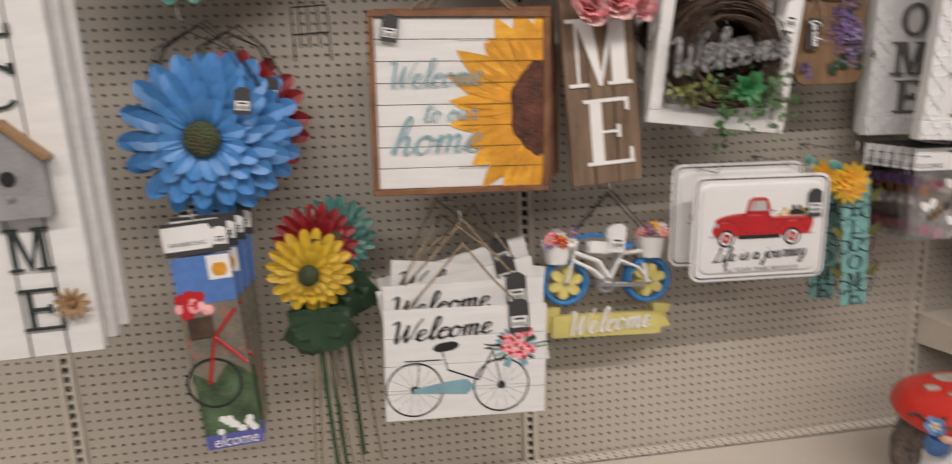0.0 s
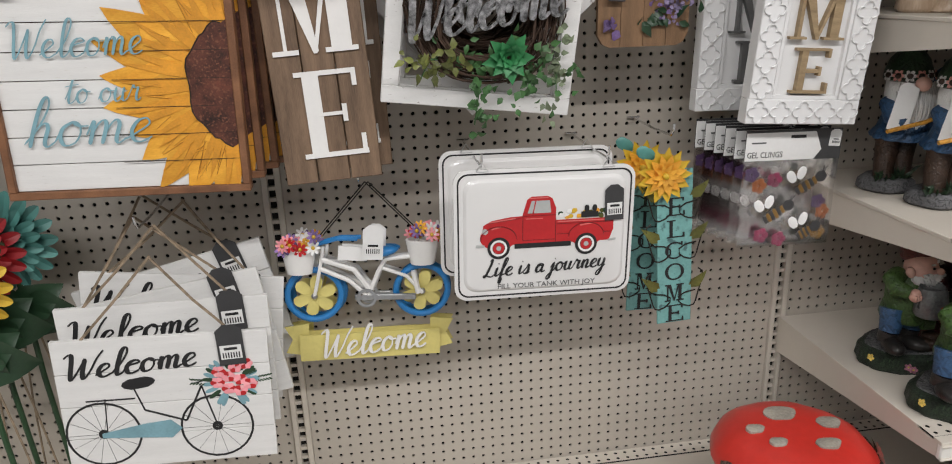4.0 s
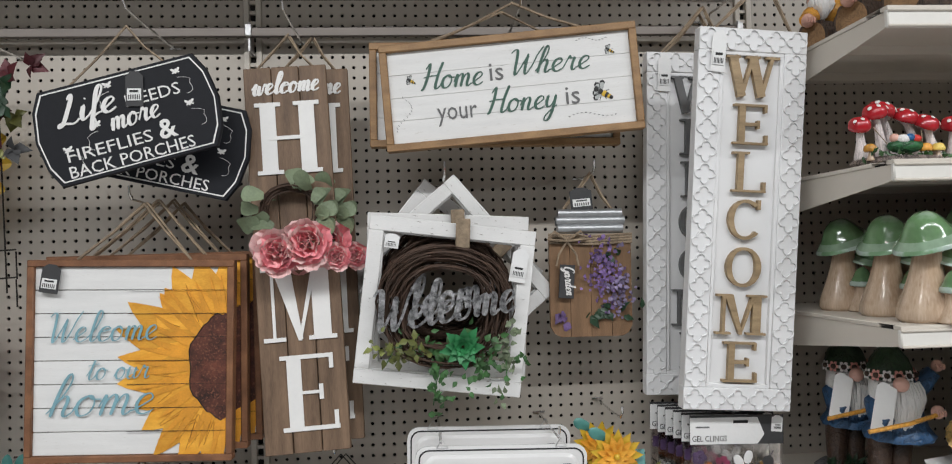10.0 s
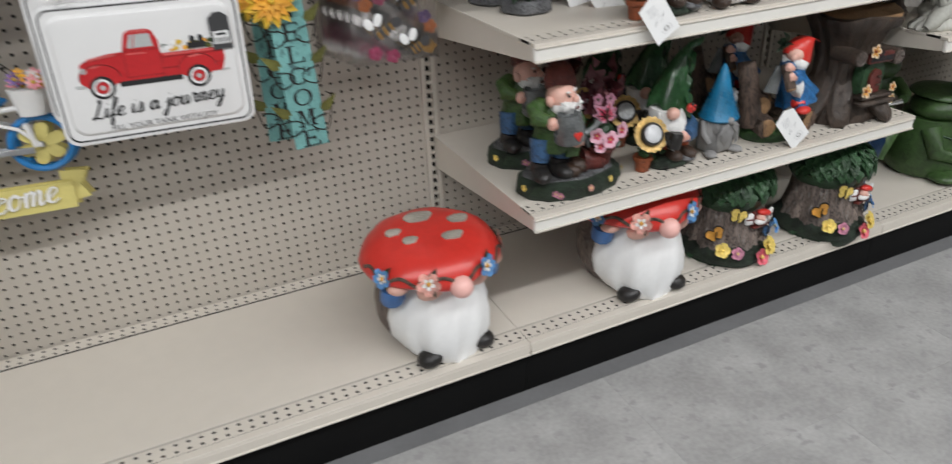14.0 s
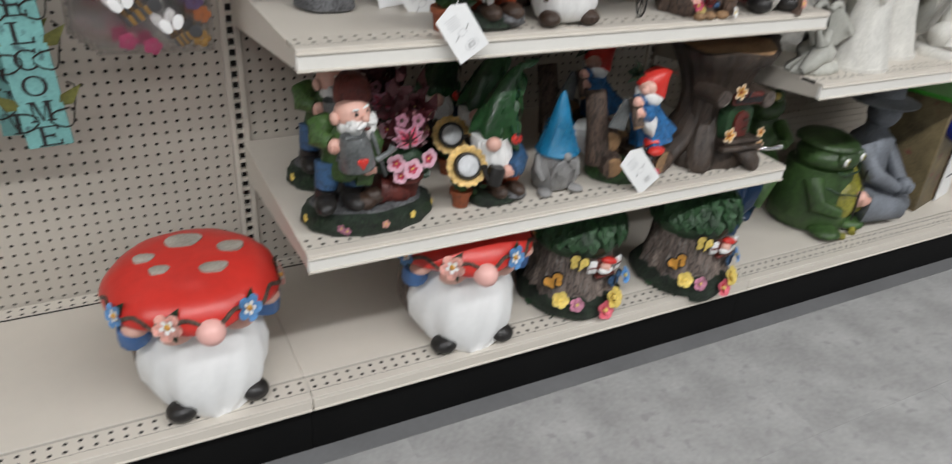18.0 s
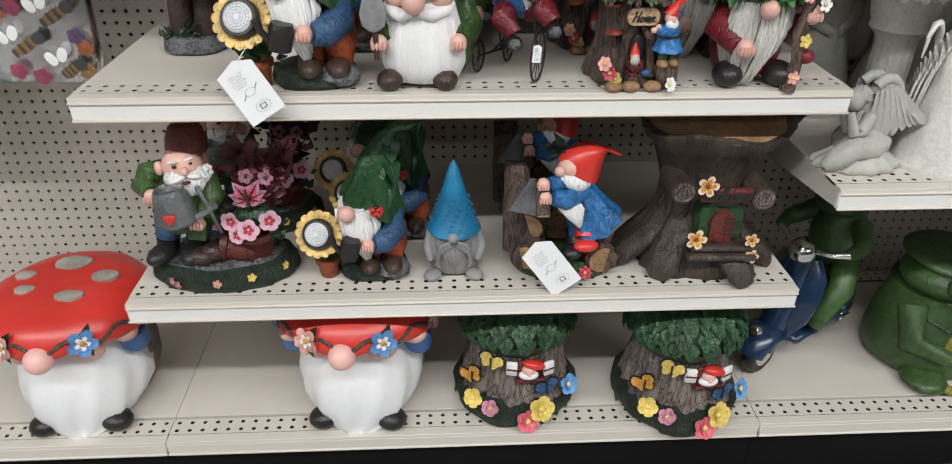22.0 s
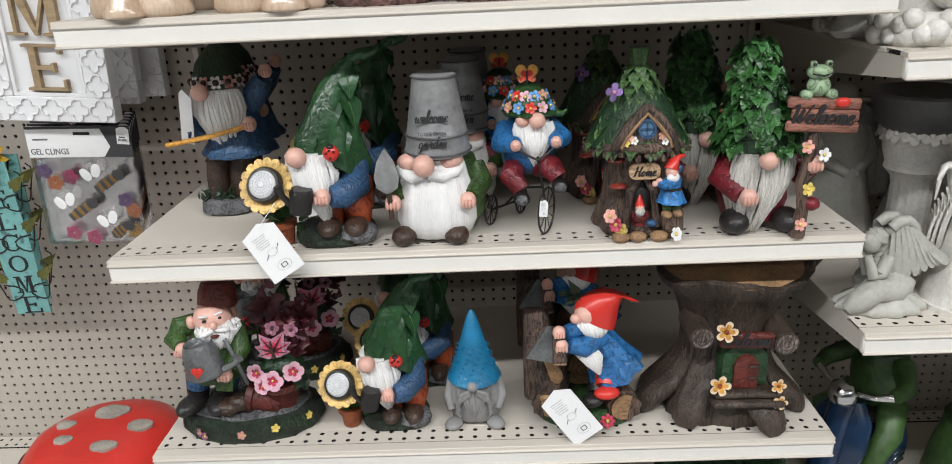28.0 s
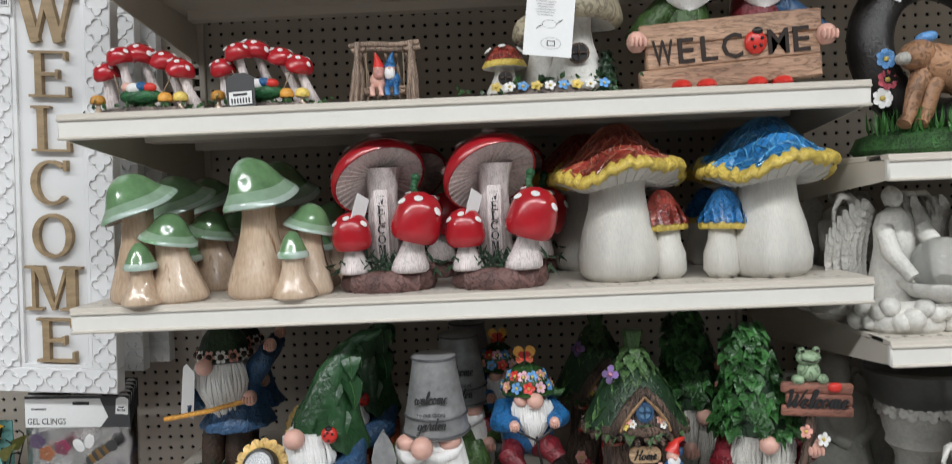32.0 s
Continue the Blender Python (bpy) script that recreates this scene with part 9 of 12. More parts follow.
# ivy-hatted gnome with a plank sign
ivy_leaf = resin("ivy_leaf_green", (0.036, 0.118, 0.03), 0.3, 0.4, 60, 0.3, islands=0.5)
k = Kit()
for x in (-0.044, 0.038):
    k.ball((x, -0.04, 0.02), (0.024, 0.032, 0.02), boot_black, (0, 0, x * 200), 12, 8)
k.tube([(-0.04, 0.0, 0.12), (-0.062, -0.022, 0.088), (-0.04, -0.055, 0.068)], [0.024, 0.024, 0.017], trouser_maroon, 12)
k.tube([(0.035, 0.0, 0.12), (0.07, -0.015, 0.09), (0.062, -0.05, 0.11)], [0.024, 0.024, 0.016], trouser_maroon, 12)
k.lathe([(0.045, 0.015), (0.055, 0.05), (0.05, 0.1), (0.042, 0.13)], trouser_maroon, (-0.004, 0.008, 0), seg=20, warp=folds(7, 0.04))
hand(k, (-0.034, -0.066, 0.067), 0.014)
hand(k, (0.06, -0.064, 0.117), 0.014)
strand_beard(k, (-0.004, -0.026, 0.135), 0.096, 0.134, 0.05, beard_soft, -0.016, 25, 0.62, 8)
k.ball((-0.012, -0.077, 0.128), (0.0145, 0.014, 0.014), skin, seg=14, ring=9)
rnd = random.Random(31)
k.lathe([(0.052, 0.135), (0.054, 0.16), (0.042, 0.21), (0.026, 0.26), (0.008, 0.3)], leaf_deep, (-0.012, -0.008, 0), seg=18)
for i in range(150):
    u = rnd.random() ** 1.2
    z, r = 0.134 + 0.162 * u, 0.064 - 0.046 * u
    a = rnd.uniform(-188, 8)
    p = Vector((-0.008 - 0.016 * u + r * math.cos(radians(a)), -0.01 + r * math.sin(radians(a)), z + 0.008))
    e = (turn(0, 0, a + rnd.uniform(-20, 20)) @ turn(0, 58 + rnd.uniform(-28, 18), 0) @ turn(rnd.uniform(-25, 25), 0, 0)).to_euler()
    q = rnd.uniform(0.02, 0.028)
    for d in (-55, 0, 55):
        f = (e.to_matrix() @ turn(0, 0, d)).to_euler()
        k.petal(p, q * (1 if d == 0 else 0.72), q * 0.72, ivy_leaf, [math.degrees(v) for v in f], cup=0.5, tip=0.7, n=3)
k.tube([(0.047, -0.062, 0.0), (0.05, -0.068, 0.05), (0.044, -0.066, 0.09), (0.056, -0.066, 0.14), (0.058, -0.062, 0.2)], [0.013, 0.009, 0.0085, 0.008, 0.007], bark, 9)
for x, z, m in ((0.044, 0.025, petal_peach), (0.05, 0.082, petal_yellow), (0.042, 0.148, petal_peach), (0.068, 0.135, beard_white)):
    k.bloom((x, -0.08, z), 0.011, m, petal_yellow, (82, 0, 10), petals=5)
k.ball((0.062, -0.07, 0.055), (0.013, 0.012, 0.011), trouser_maroon, seg=10, ring=7)
for i, z in enumerate((0.176, 0.1935, 0.211)):
    k.box((0.063 + 0.003 * (i % 2), -0.072, z), (0.108 - 0.008 * (i % 2), 0.009, 0.0168), plank_red, (0, 4, 0), 0.003)
k.penned("Welcome", 0.013, 0.09, ink, (0.062, -0.0766, 0.182), (0, 4, 0), 0.34, 0.001)
k.ball((0.088, -0.077, 0.212), (0.011, 0.006, 0.008), cap_red, seg=10, ring=6)
frog_pale = resin("frog_pale", (0.26, 0.36, 0.22), 0.4)
k.ball((0.054, -0.066, 0.236), (0.017, 0.015, 0.017), frog_pale, seg=12, ring=8)
k.ball((0.052, -0.07, 0.257), (0.019, 0.015, 0.011), frog_pale, seg=12, ring=8)
k.tube([(0.038, -0.079, 0.256), (0.052, -0.086, 0.253), (0.066, -0.079, 0.256)], 0.0015, boot_black, 5)
for d in (-1, 1):
    k.ball((0.052 + d * 0.011, -0.072, 0.268), 0.006, frog_pale, seg=8, ring=6)
    k.ball((0.052 + d * 0.011, -0.0775, 0.269), 0.003, boot_black, seg=6, ring=5)
    k.ball((0.054 + d * 0.018, -0.07, 0.224), (0.01, 0.011, 0.008), frog_pale, seg=8, ring=6)
g = figure("ivy_hat_gnome", k, "long-bearded gnome in an ivy hat holding a plank welcome sign", "garden figure", (1.062, -0.505, S3), 0, 1.0, "ivy-hatted gnomes")
again(g, -0.06, 0.15, 6)

# lady gnome with a yellow stick
k = Kit()
k.lathe([(0.05, 0.0), (0.058, 0.006), (0.056, 0.022), (0.046, 0.03)], stone_grey, (-0.026, 0, 0), seg=24, warp=folds(5, 0.04))
leaf_spray(k, (-0.03, -0.02, 0.034), (0.022, 0.02, 0.004), 40, 0.024, leaf_deep, 4, 0.3)
for d in (-1, 1):
    k.tube([(-0.022 + d * 0.022, -0.01, 0.03), (-0.02 + d * 0.022, -0.006, 0.07), (-0.012 + d * 0.022, 0.0, 0.115)], [0.02, 0.022, 0.025], boot_brown, 12)
k.lathe([(0.066, 0.112), (0.068, 0.118), (0.055, 0.135), (0.047, 0.16), (0.038, 0.2)], sleeve_blue, (0.006, 0, 0), seg=40, warp=folds(11, 0.05))
strand_beard(k, (-0.012, -0.022, 0.235), 0.092, 0.105, 0.052, beard_white, 0.006, 21, 0.8, 4)
k.plate([(-0.018, -0.05), (0.02, -0.045), (0.018, 0.04), (-0.008, 0.05), (-0.018, 0.04)], 0.0008, paper, at=(-0.062, -0.06, 0.19), rot=(0, 10, -35))
k.ball((-0.028, -0.066, 0.234), (0.0155, 0.015, 0.015), skin, seg=14, ring=9)
k.tube([(-0.045, 0.0, 0.19), (-0.06, -0.035, 0.165), (-0.05, -0.06, 0.155)], [0.02, 0.02, 0.013], sleeve_blue, 11)
k.tube([(0.035, 0.0, 0.2), (0.055, -0.01, 0.225), (0.075, -0.02, 0.25)], [0.022, 0.022, 0.015], sleeve_blue, 11)
hand(k, (0.08, -0.024, 0.262), 0.012)
hand(k, (0.05, -0.062, 0.175), 0.013)
k.tube([(-0.102, -0.07, 0.144), (-0.02, -0.076, 0.158), (0.056, -0.07, 0.175)], 0.0045, petal_gold, 8)
k.lathe([(0.046, 0.238), (0.045, 0.255), (0.036, 0.28), (0.02, 0.3), (0.006, 0.312)], leaf_deep, (-0.012, -0.005, 0), seg=20, warp=folds(6, 0.04))
for i in range(8):
    a = radians(-178 + i * 25)
    k.bloom((-0.012 + 0.048 * math.cos(a), -0.005 + 0.048 * math.sin(a), 0.248), 0.0125, petal_peach if i % 2 else beard_white, boot_brown, (78, 0, math.degrees(a) + 90), petals=6, width=0.6, core=0.5)
g = figure("lady_gnome", k, "long-haired gnome in a blue skirt holding a yellow stick", "garden figure", (0.155, -0.315, S3), 0, 1.0, "gnomes with sticks")
again(g, -0.02, 0.13, 4)
card = thing("folded_card", "white folded instruction card lying on the shelf", "card", (0.272, -0.33, S3), (0, 0, 15))
k = Kit()
k.plate([(-0.045, 0), (0.045, 0.004), (0.042, 0.072), (-0.042, 0.07)], 0.0008, paper, at=(0, 0, 0), rot=(-32, 0, 0))
for i in range(3):
    k.box((-0.01, 0.02 - 0.007 * i - 0.002, 0.045 - 0.008 * i), (0.03, 0.0006, 0.002), grey_ink, (-32, 0, 0))
part("front_leaf", k, card)
k = Kit()
k.plate([(0, 0.0), (0.07, 0.0), (0.07, 0.06), (0, 0.068)], 0.0008, paper, at=(0.042, 0.002, 0.0), rot=(-20, 0, 42))
part("back_leaf", k, card)

# --- shelf S2 ---
grass_blade = resin("blade_green", (0.03, 0.06, 0.028), 0.5, 0.4, 60, 0.2, islands=0.5)
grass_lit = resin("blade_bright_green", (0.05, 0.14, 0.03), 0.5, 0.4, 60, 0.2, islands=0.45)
can_grey = surface("can_pewter", (0.19, 0.2, 0.2), 0.4, metal=0.4, vary=0.45, scale=40, bump=0.4)
cream_petal = resin("petal_cream", (0.8, 0.62, 0.42), 0.4, 0.1, wash=0.1)
mauve = resin("dusky_mauve", (0.36, 0.15, 0.21), 0.4, 0.3, 60, 0.2)
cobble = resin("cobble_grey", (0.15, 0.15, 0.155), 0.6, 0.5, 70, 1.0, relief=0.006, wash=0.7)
k = Kit()
k.lathe([(0.128, 0.0), (0.134, 0.008), (0.13, 0.034), (0.118, 0.042), (0.06, 0.046)], grass_mat, (-0.034, 0, 0), seg=44, sy=0.64, warp=folds(13, 0.02))
k.lathe([(0.116, 0.036), (0.112, 0.046), (0.02, 0.05)], cobble, (-0.036, 0.0, 0), seg=30, sy=0.62, warp=folds(7, 0.03))
rnd = random.Random(3)
for i in range(46):
    a, q = rnd.uniform(0, 6.28), math.sqrt(rnd.random()) * 0.1
    k.ball((-0.036 + q * math.cos(a), 0.62 * q * math.sin(a), 0.047), (rnd.uniform(0.009, 0.015), rnd.uniform(0.007, 0.011), 0.004), cobble, (0, 0, rnd.uniform(0, 180)), 8, 5)
for i in range(150):
    a = rnd.uniform(-3.3, 0.2)
    p = (-0.034 + 0.133 * math.cos(a), 0.085 * math.sin(a), rnd.uniform(0.004, 0.03))
    k.petal(p, 0.014, 0.003, grass_blade, (90 + rnd.uniform(-25, 10), -90 + rnd.uniform(-35, 35), math.degrees(a) + 90), cup=0.3, n=2)
for a, z, m in ((-125, 0.022, petal_pink), (-120, 0.016, petal_pink), (-88, 0.024, petal_peach), (-62, 0.03, petal_yellow), (-30, 0.034, petal_yellow), (-165, 0.03, petal_yellow)):
    k.bloom((-0.034 + 0.136 * math.cos(radians(a)), 0.088 * math.sin(radians(a)), z), 0.0085, m, rim_yellow, (80, 0, a + 90), petals=5)
for x, y, tip in ((-0.128, -0.03, -18), (-0.075, -0.03, 10)):
    k.ball((x - 0.004, y - 0.012, 0.062), (0.021, 0.036, 0.017), boot_black, (0, 0, tip), 14, 9)
    k.tube([(x, y + 0.014, 0.062), (x + 0.004, y + 0.012, 0.085)], [0.019, 0.021], boot_black, 12)
    k.tube([(x + 0.004, y + 0.012, 0.085), (x + 0.008, y + 0.014, 0.105), (x + 0.014, y + 0.02, 0.135)], [0.021, 0.024, 0.027], sleeve_blue, 12)
k.lathe([(0.046, 0.108), (0.05, 0.118), (0.042, 0.15), (0.043, 0.185), (0.03, 0.212)], coat_green, (-0.082, -0.008, 0), seg=26, warp=folds(6, 0.05))
k.plate([(-0.075, 0.098), (-0.045, 0.095), (-0.038, 0.135), (-0.07, 0.15)], 0.01, coat_green, at=(0.0, -0.056, 0.0))
k.tube([(-0.112, -0.005, 0.208), (-0.136, -0.02, 0.21), (-0.14, -0.035, 0.195), (-0.122, -0.055, 0.19)], [0.022, 0.021, 0.02, 0.014], coat_green, 12)
k.tube([(-0.045, 0.0, 0.2), (-0.03, -0.025, 0.165), (-0.045, -0.05, 0.14)], [0.022, 0.02, 0.015], coat_green, 12)
hand(k, (-0.117, -0.064, 0.187), 0.0135)
hand(k, (-0.052, -0.058, 0.133), 0.014)
head_from = len(k.v)
k.ball((-0.072, -0.024, 0.228), (0.034, 0.034, 0.034), skin, seg=18, ring=12)
strand_beard(k, (-0.07, -0.03, 0.222), 0.074, 0.05, 0.032, beard_white, 0.004, 17, 0.45, 12)
k.ball((-0.078, -0.062, 0.221), (0.007, 0.008, 0.008), skin, seg=9, ring=6)
k.ball((-0.079, -0.062, 0.202), (0.008, 0.004, 0.0035), door_red, seg=9, ring=6)
for d in (-1, 1):
    k.ball((-0.078 + d * 0.013, -0.061, 0.21), (0.014, 0.006, 0.005), beard_white, (0, d * 14, 0), 10, 6)
    k.ball((-0.078 + d * 0.013, -0.055, 0.231), (0.0045, 0.003, 0.003), boot_black, seg=7, ring=5)
    k.ball((-0.078 + d * 0.013, -0.055, 0.239), (0.009, 0.004, 0.0025), beard_white, (0, d * -10, 0), 8, 5)
    k.ball((-0.072 + d * 0.037, -0.015, 0.228), (0.008, 0.01, 0.013), skin, seg=8, ring=6)
k.lathe([(0.032, 0.243), (0.0355, 0.25), (0.034, 0.27), (0.028, 0.288), (0.016, 0.3), (0.003, 0.304)], door_red, (-0.062, -0.018, 0), (0, 8, 0), 20, warp=lambda x, y, z, b: (x * (1 + 0.03 * math.sin(5 * b)) - 0.03, y * (1 + 0.03 * math.sin(4 * b)), z))
swing(k, head_from, (-0.072, -0.02, 0.222), -14, 30)
k.lathe([(0.031, 0.118), (0.034, 0.122), (0.03, 0.165), (0.024, 0.182), (0.018, 0.17)], can_grey, (-0.066, -0.072, 0.026), (0, -6, 0), 22)
k.tube([(-0.043, -0.078, 0.156), (-0.02, -0.082, 0.17), (-0.012, -0.082, 0.18)], [0.006, 0.005, 0.009], can_grey, 8)
k.tube([(-0.091, -0.072, 0.188), (-0.111, -0.074, 0.19), (-0.116, -0.072, 0.165), (-0.094, -0.072, 0.146)], 0.003, can_grey, 6)
for d in (-1, 1):
    k.ball((-0.079 + d * 0.0045, -0.106, 0.169), (0.0065, 0.003, 0.006), cap_red, (0, 0, 0), 9, 6)
k.grid([[(-0.079 - w, -0.1075, z), (-0.079, -0.1105, z), (-0.079 + w, -0.1075, z), (-0.079, -0.104, z)] for w, z in ((0.0004, 0.154), (0.006, 0.162), (0.0105, 0.168))], cap_red)
k.box((-0.03, -0.052, 0.155), (0.008, 0.006, 0.1), can_grey, (0, -17, 0), 0.002)
k.ball((-0.062, -0.05, 0.06), (0.026, 0.024, 0.017), boot_brown, (0, 0, 12), 14, 8, lump=0.4)
k.ball((-0.04, -0.045, 0.066), (0.022, 0.02, 0.018), boot_brown, seg=12, ring=8, lump=0.3)
k.lathe([(0.02, -0.04), (0.024, -0.036), (0.026, 0.01), (0.03, 0.012), (0.03, 0.024), (0.022, 0.024)], door_red, (-0.004, -0.03, 0.066), (0, -78, 0), 18)
k.lathe([(0.026, 0.048), (0.036, 0.085), (0.04, 0.087), (0.04, 0.099), (0.03, 0.099)], door_red, (0.033, -0.02, 0), seg=20)
k.ball((0.036, -0.012, 0.118), (0.04, 0.034, 0.03), leaf_deep, seg=14, ring=9, lump=0.3)
leaf_spray(k, (0.038, -0.03, 0.105), (0.03, 0.02, 0.012), 34, 0.026, leaf_deep, 15, 0.7)
for x, z, r in ((0.004, 0.132, 0.019), (0.034, 0.12, 0.021), (0.07, 0.133, 0.02), (0.012, 0.106, 0.016)):
    y = -0.05 - 0.012 * (1 - ((x - 0.036) / 0.04) ** 2)
    k.bloom((x, y, z), r, pale_pink, rim_yellow, (82, 0, (x - 0.036) * 500), petals=5, width=0.95, cup=0.3, core=0.12)
    k.bloom((x, y - 0.0015, z), r * 0.5, petal_rose, rim_yellow, (82, 0, (x - 0.036) * 500), petals=5, width=0.7, cup=0.2, core=0.2)
for d, m in ((-1, petal_rose), (1, petal_rose)):
    for a, ln in ((35, 0.046), (70, 0.04), (100, 0.034)):
        e = (turn(70, 0, 0) @ turn(0, 0, 96 - d * a)).to_euler()
        k.petal((0.036, -0.042, 0.168), ln * 0.9, ln * 0.56, mauve, [math.degrees(v) for v in e], cup=0.3, n=5)
        k.petal((0.036, -0.0435, 0.168), ln * 0.72, ln * 0.3, m, [math.degrees(v) for v in e], cup=0.3, n=5)
        k.petal((0.036, -0.045, 0.168), ln * 0.8, ln * 0.08, maroon, [math.degrees(v) for v in e], cup=0.3, n=5)
k.tube([(0.036, -0.046, 0.155), (0.034, -0.046, 0.19)], [0.003, 0.002], boot_brown, 6)
leaf_spray(k, (0.045, 0.005, 0.215), (0.026, 0.01, 0.026), 46, 0.036, maroon, 14, 0.6)
leaf_spray(k, (0.05, 0.0, 0.165), (0.03, 0.012, 0.025), 24, 0.032, maroon, 24, 0.6)
for x, z in ((0.03, 0.2), (0.064, 0.196)):
    k.bloom((x, -0.014, z), 0.014, mauve, boot_brown, (76, 0, 0), petals=5, width=0.85)
g = figure("watering_can_gnome", k, "gnome with watering can beside a pot of pink flowers", "garden figure", (0.192, -0.462, S2), 0, 1.0, "watering-can gnomes")
again(g, 0.02, 0.2, 5)

k = Kit()
k.lathe([(0.03, 0.0), (0.048, 0.012), (0.053, 0.05), (0.046, 0.085), (0.036, 0.105)], gnome_grey, (-0.006, 0, 0), seg=28, sy=0.82, warp=folds(9, 0.04))
strand_beard(k, (-0.007, -0.018, 0.098), 0.066, 0.088, 0.036, gnome_grey, -0.002, 13, 0.35, 6)
for d in (-1, 1):
    for q in range(3):
        k.tube([(-0.007 + d * 0.006, -0.053, 0.09 - 0.004 * q), (-0.007 + d * (0.022 + 0.004 * q), -0.052 + 0.003 * q, 0.083 - 0.011 * q), (-0.007 + d * (0.03 + 0.001 * q), -0.046, 0.066 - 0.014 * q), (-0.007 + d * 0.026, -0.046, 0.055 - 0.014 * q)], [0.003, 0.005, 0.0045, 0.0015], gnome_grey, 7)
for d in (-1, 1):
    k.ball((-0.008 + d * 0.04, -0.036, 0.009), (0.017, 0.022, 0.009), gnome_grey, (0, 0, d * 25), 12, 8)
    k.tube([(-0.006 + d * 0.042, 0.0, 0.088), (-0.006 + d * 0.052, -0.012, 0.058), (-0.006 + d * 0.044, -0.03, 0.036)], [0.011, 0.01, 0.008], gnome_grey, 9)
k.ball((-0.009, -0.05, 0.098), (0.0115, 0.0115, 0.0105), gnome_grey, seg=12, ring=8)
k.lathe([(0.03, 0.097), (0.0495, 0.094), (0.0515, 0.098), (0.043, 0.113), (0.034, 0.138), (0.0255, 0.166), (0.016, 0.2), (0.008, 0.226), (0.002, 0.236)], sky_blue, (-0.006, -0.006, 0), seg=28)
for j in range(7):
    for i in range(14 - j):
        r, z = 0.0445 - 0.0028 * j, 0.112 + 0.009 * j
        a = 2 * math.pi * (i + 0.5 * (j % 2)) / (14 - j)
        k.ball((-0.006 + r * math.cos(a), -0.006 + r * math.sin(a), z), (0.0022, 0.0022, 0.0018), sky_blue, seg=6, ring=4)
g = figure("blue_hat_gnome", k, "small cement grey gnome with a shiny blue pointed hat", "garden figure", (0.591, -0.475, S2), 0, 0.96, "grey gnomes")

k = Kit()
k.lathe([(0.096, 0.0), (0.101, 0.008), (0.096, 0.024), (0.08, 0.03)], resin("bright_grass", (0.035, 0.09, 0.025), 0.5, 0.5, 100, 1.0, wash=0.7), (0.002, -0.01, 0), seg=34, sy=0.72, warp=folds(17, 0.02))
rnd = random.Random(8)
for i in range(110):
    a = rnd.uniform(-3.2, 0.1)
    k.petal((0.002 + 0.098 * math.cos(a), -0.01 + 0.071 * math.sin(a), rnd.uniform(0.004, 0.024)), 0.016, 0.003, grass_lit, (90 + rnd.uniform(-25, 10), -90 + rnd.uniform(-35, 35), math.degrees(a) + 90), cup=0.3, n=2)
for c0, c1, r in (((0.064, -0.07, 0.04), (0.035, 0.04, 0.045), 0.03), ((-0.075, -0.066, 0.045), (-0.05, 0.03, 0.05), 0.027), ((-0.07, -0.03, 0.09), (-0.05, 0.04, 0.1), 0.032), ((0.0, 0.03, 0.06), (0.0, 0.05, 0.06), 0.04)):
    k.grid([[Vector(c0).lerp(Vector(c1), u) + Vector((r * (1 + 0.08 * math.sin(9 * b)) * math.cos(b), 0, r * (1 + 0.08 * math.sin(9 * b)) * math.sin(b))) for b in [2 * math.pi * q / 36 for q in range(36)]] for u in (1, 0.5, 0)], bark)
    d = (Vector(c0) - Vector(c1)).normalized()
    k.tube([Vector(c0) + d * 0.0005, Vector(c0) + d * 0.0025], r * 0.86, log_end, 18)
    for q in (0.3, 0.55):
        k.tube([Vector(c0) + d * 0.003 + Vector((q * r * math.cos(b), 0, q * r * math.sin(b))) for b in [2 * math.pi * z / 16 for z in range(17)]], 0.0005, bark, 4)
k.tube([(-0.085, -0.02, 0.04), (-0.09, -0.01, 0.12), (-0.088, 0.02, 0.2)], [0.03, 0.026, 0.024], bark, 14)
k.tube([(0.02, -0.04, 0.07), (0.02, -0.05, 0.06)], [0.02, 0.02], boot_black, 10)
k.lathe([(0.052, -0.062), (0.05, -0.055), (0.038, -0.02), (0.03, 0.02), (0.026, 0.04)], vivid_blue, (0.025, -0.03, 0.145), (0, -30, 0), 36, warp=folds(8, 0.1))
strand_beard(k, (-0.012, -0.064, 0.165), 0.04, 0.055, 0.022, beard_white, 0.03, 11, 0.4, 2)
strand_beard(k, (0.0, -0.052, 0.215), 0.055, 0.04, 0.03, beard_white, 0.012, 11, 0.7, 7)
k.tube([(0.035, -0.045, 0.1), (0.03, -0.065, 0.082)], [0.022, 0.018], cap_red, 12)
k.ball((0.03, -0.08, 0.077), (0.024, 0.016, 0.011), cap_red, (0, 0, 8), 12, 8)
k.ball((0.005, -0.078, 0.062), (0.02, 0.018, 0.012), boot_black, (0, 0, 12), 12, 8)
k.ball((-0.004, -0.055, 0.222), (0.022, 0.022, 0.02), skin, seg=14, ring=9)
k.ball((-0.025, -0.07, 0.221), (0.0095, 0.0095, 0.0095), skin, seg=10, ring=7)
k.grid([[(cx + r * math.cos(b) * (1 + 0.05 * math.sin(4 * b + z * 60)), -0.045 + 0.9 * r * math.sin(b), z - 0.35 * r * math.cos(b) * s) for b in [2 * math.pi * q / 24 for q in range(24)]] for cx, z, r, s in ((0.012, 0.208, 0.036, 1.4), (0.014, 0.222, 0.036, 1.2), (0.02, 0.238, 0.032, 1.0), (0.028, 0.25, 0.027, 0.8), (0.04, 0.258, 0.02, 0.9), (0.055, 0.254, 0.015, 1.2), (0.07, 0.246, 0.011, 1.4), (0.084, 0.24, 0.004, 1.4))], cap_red)
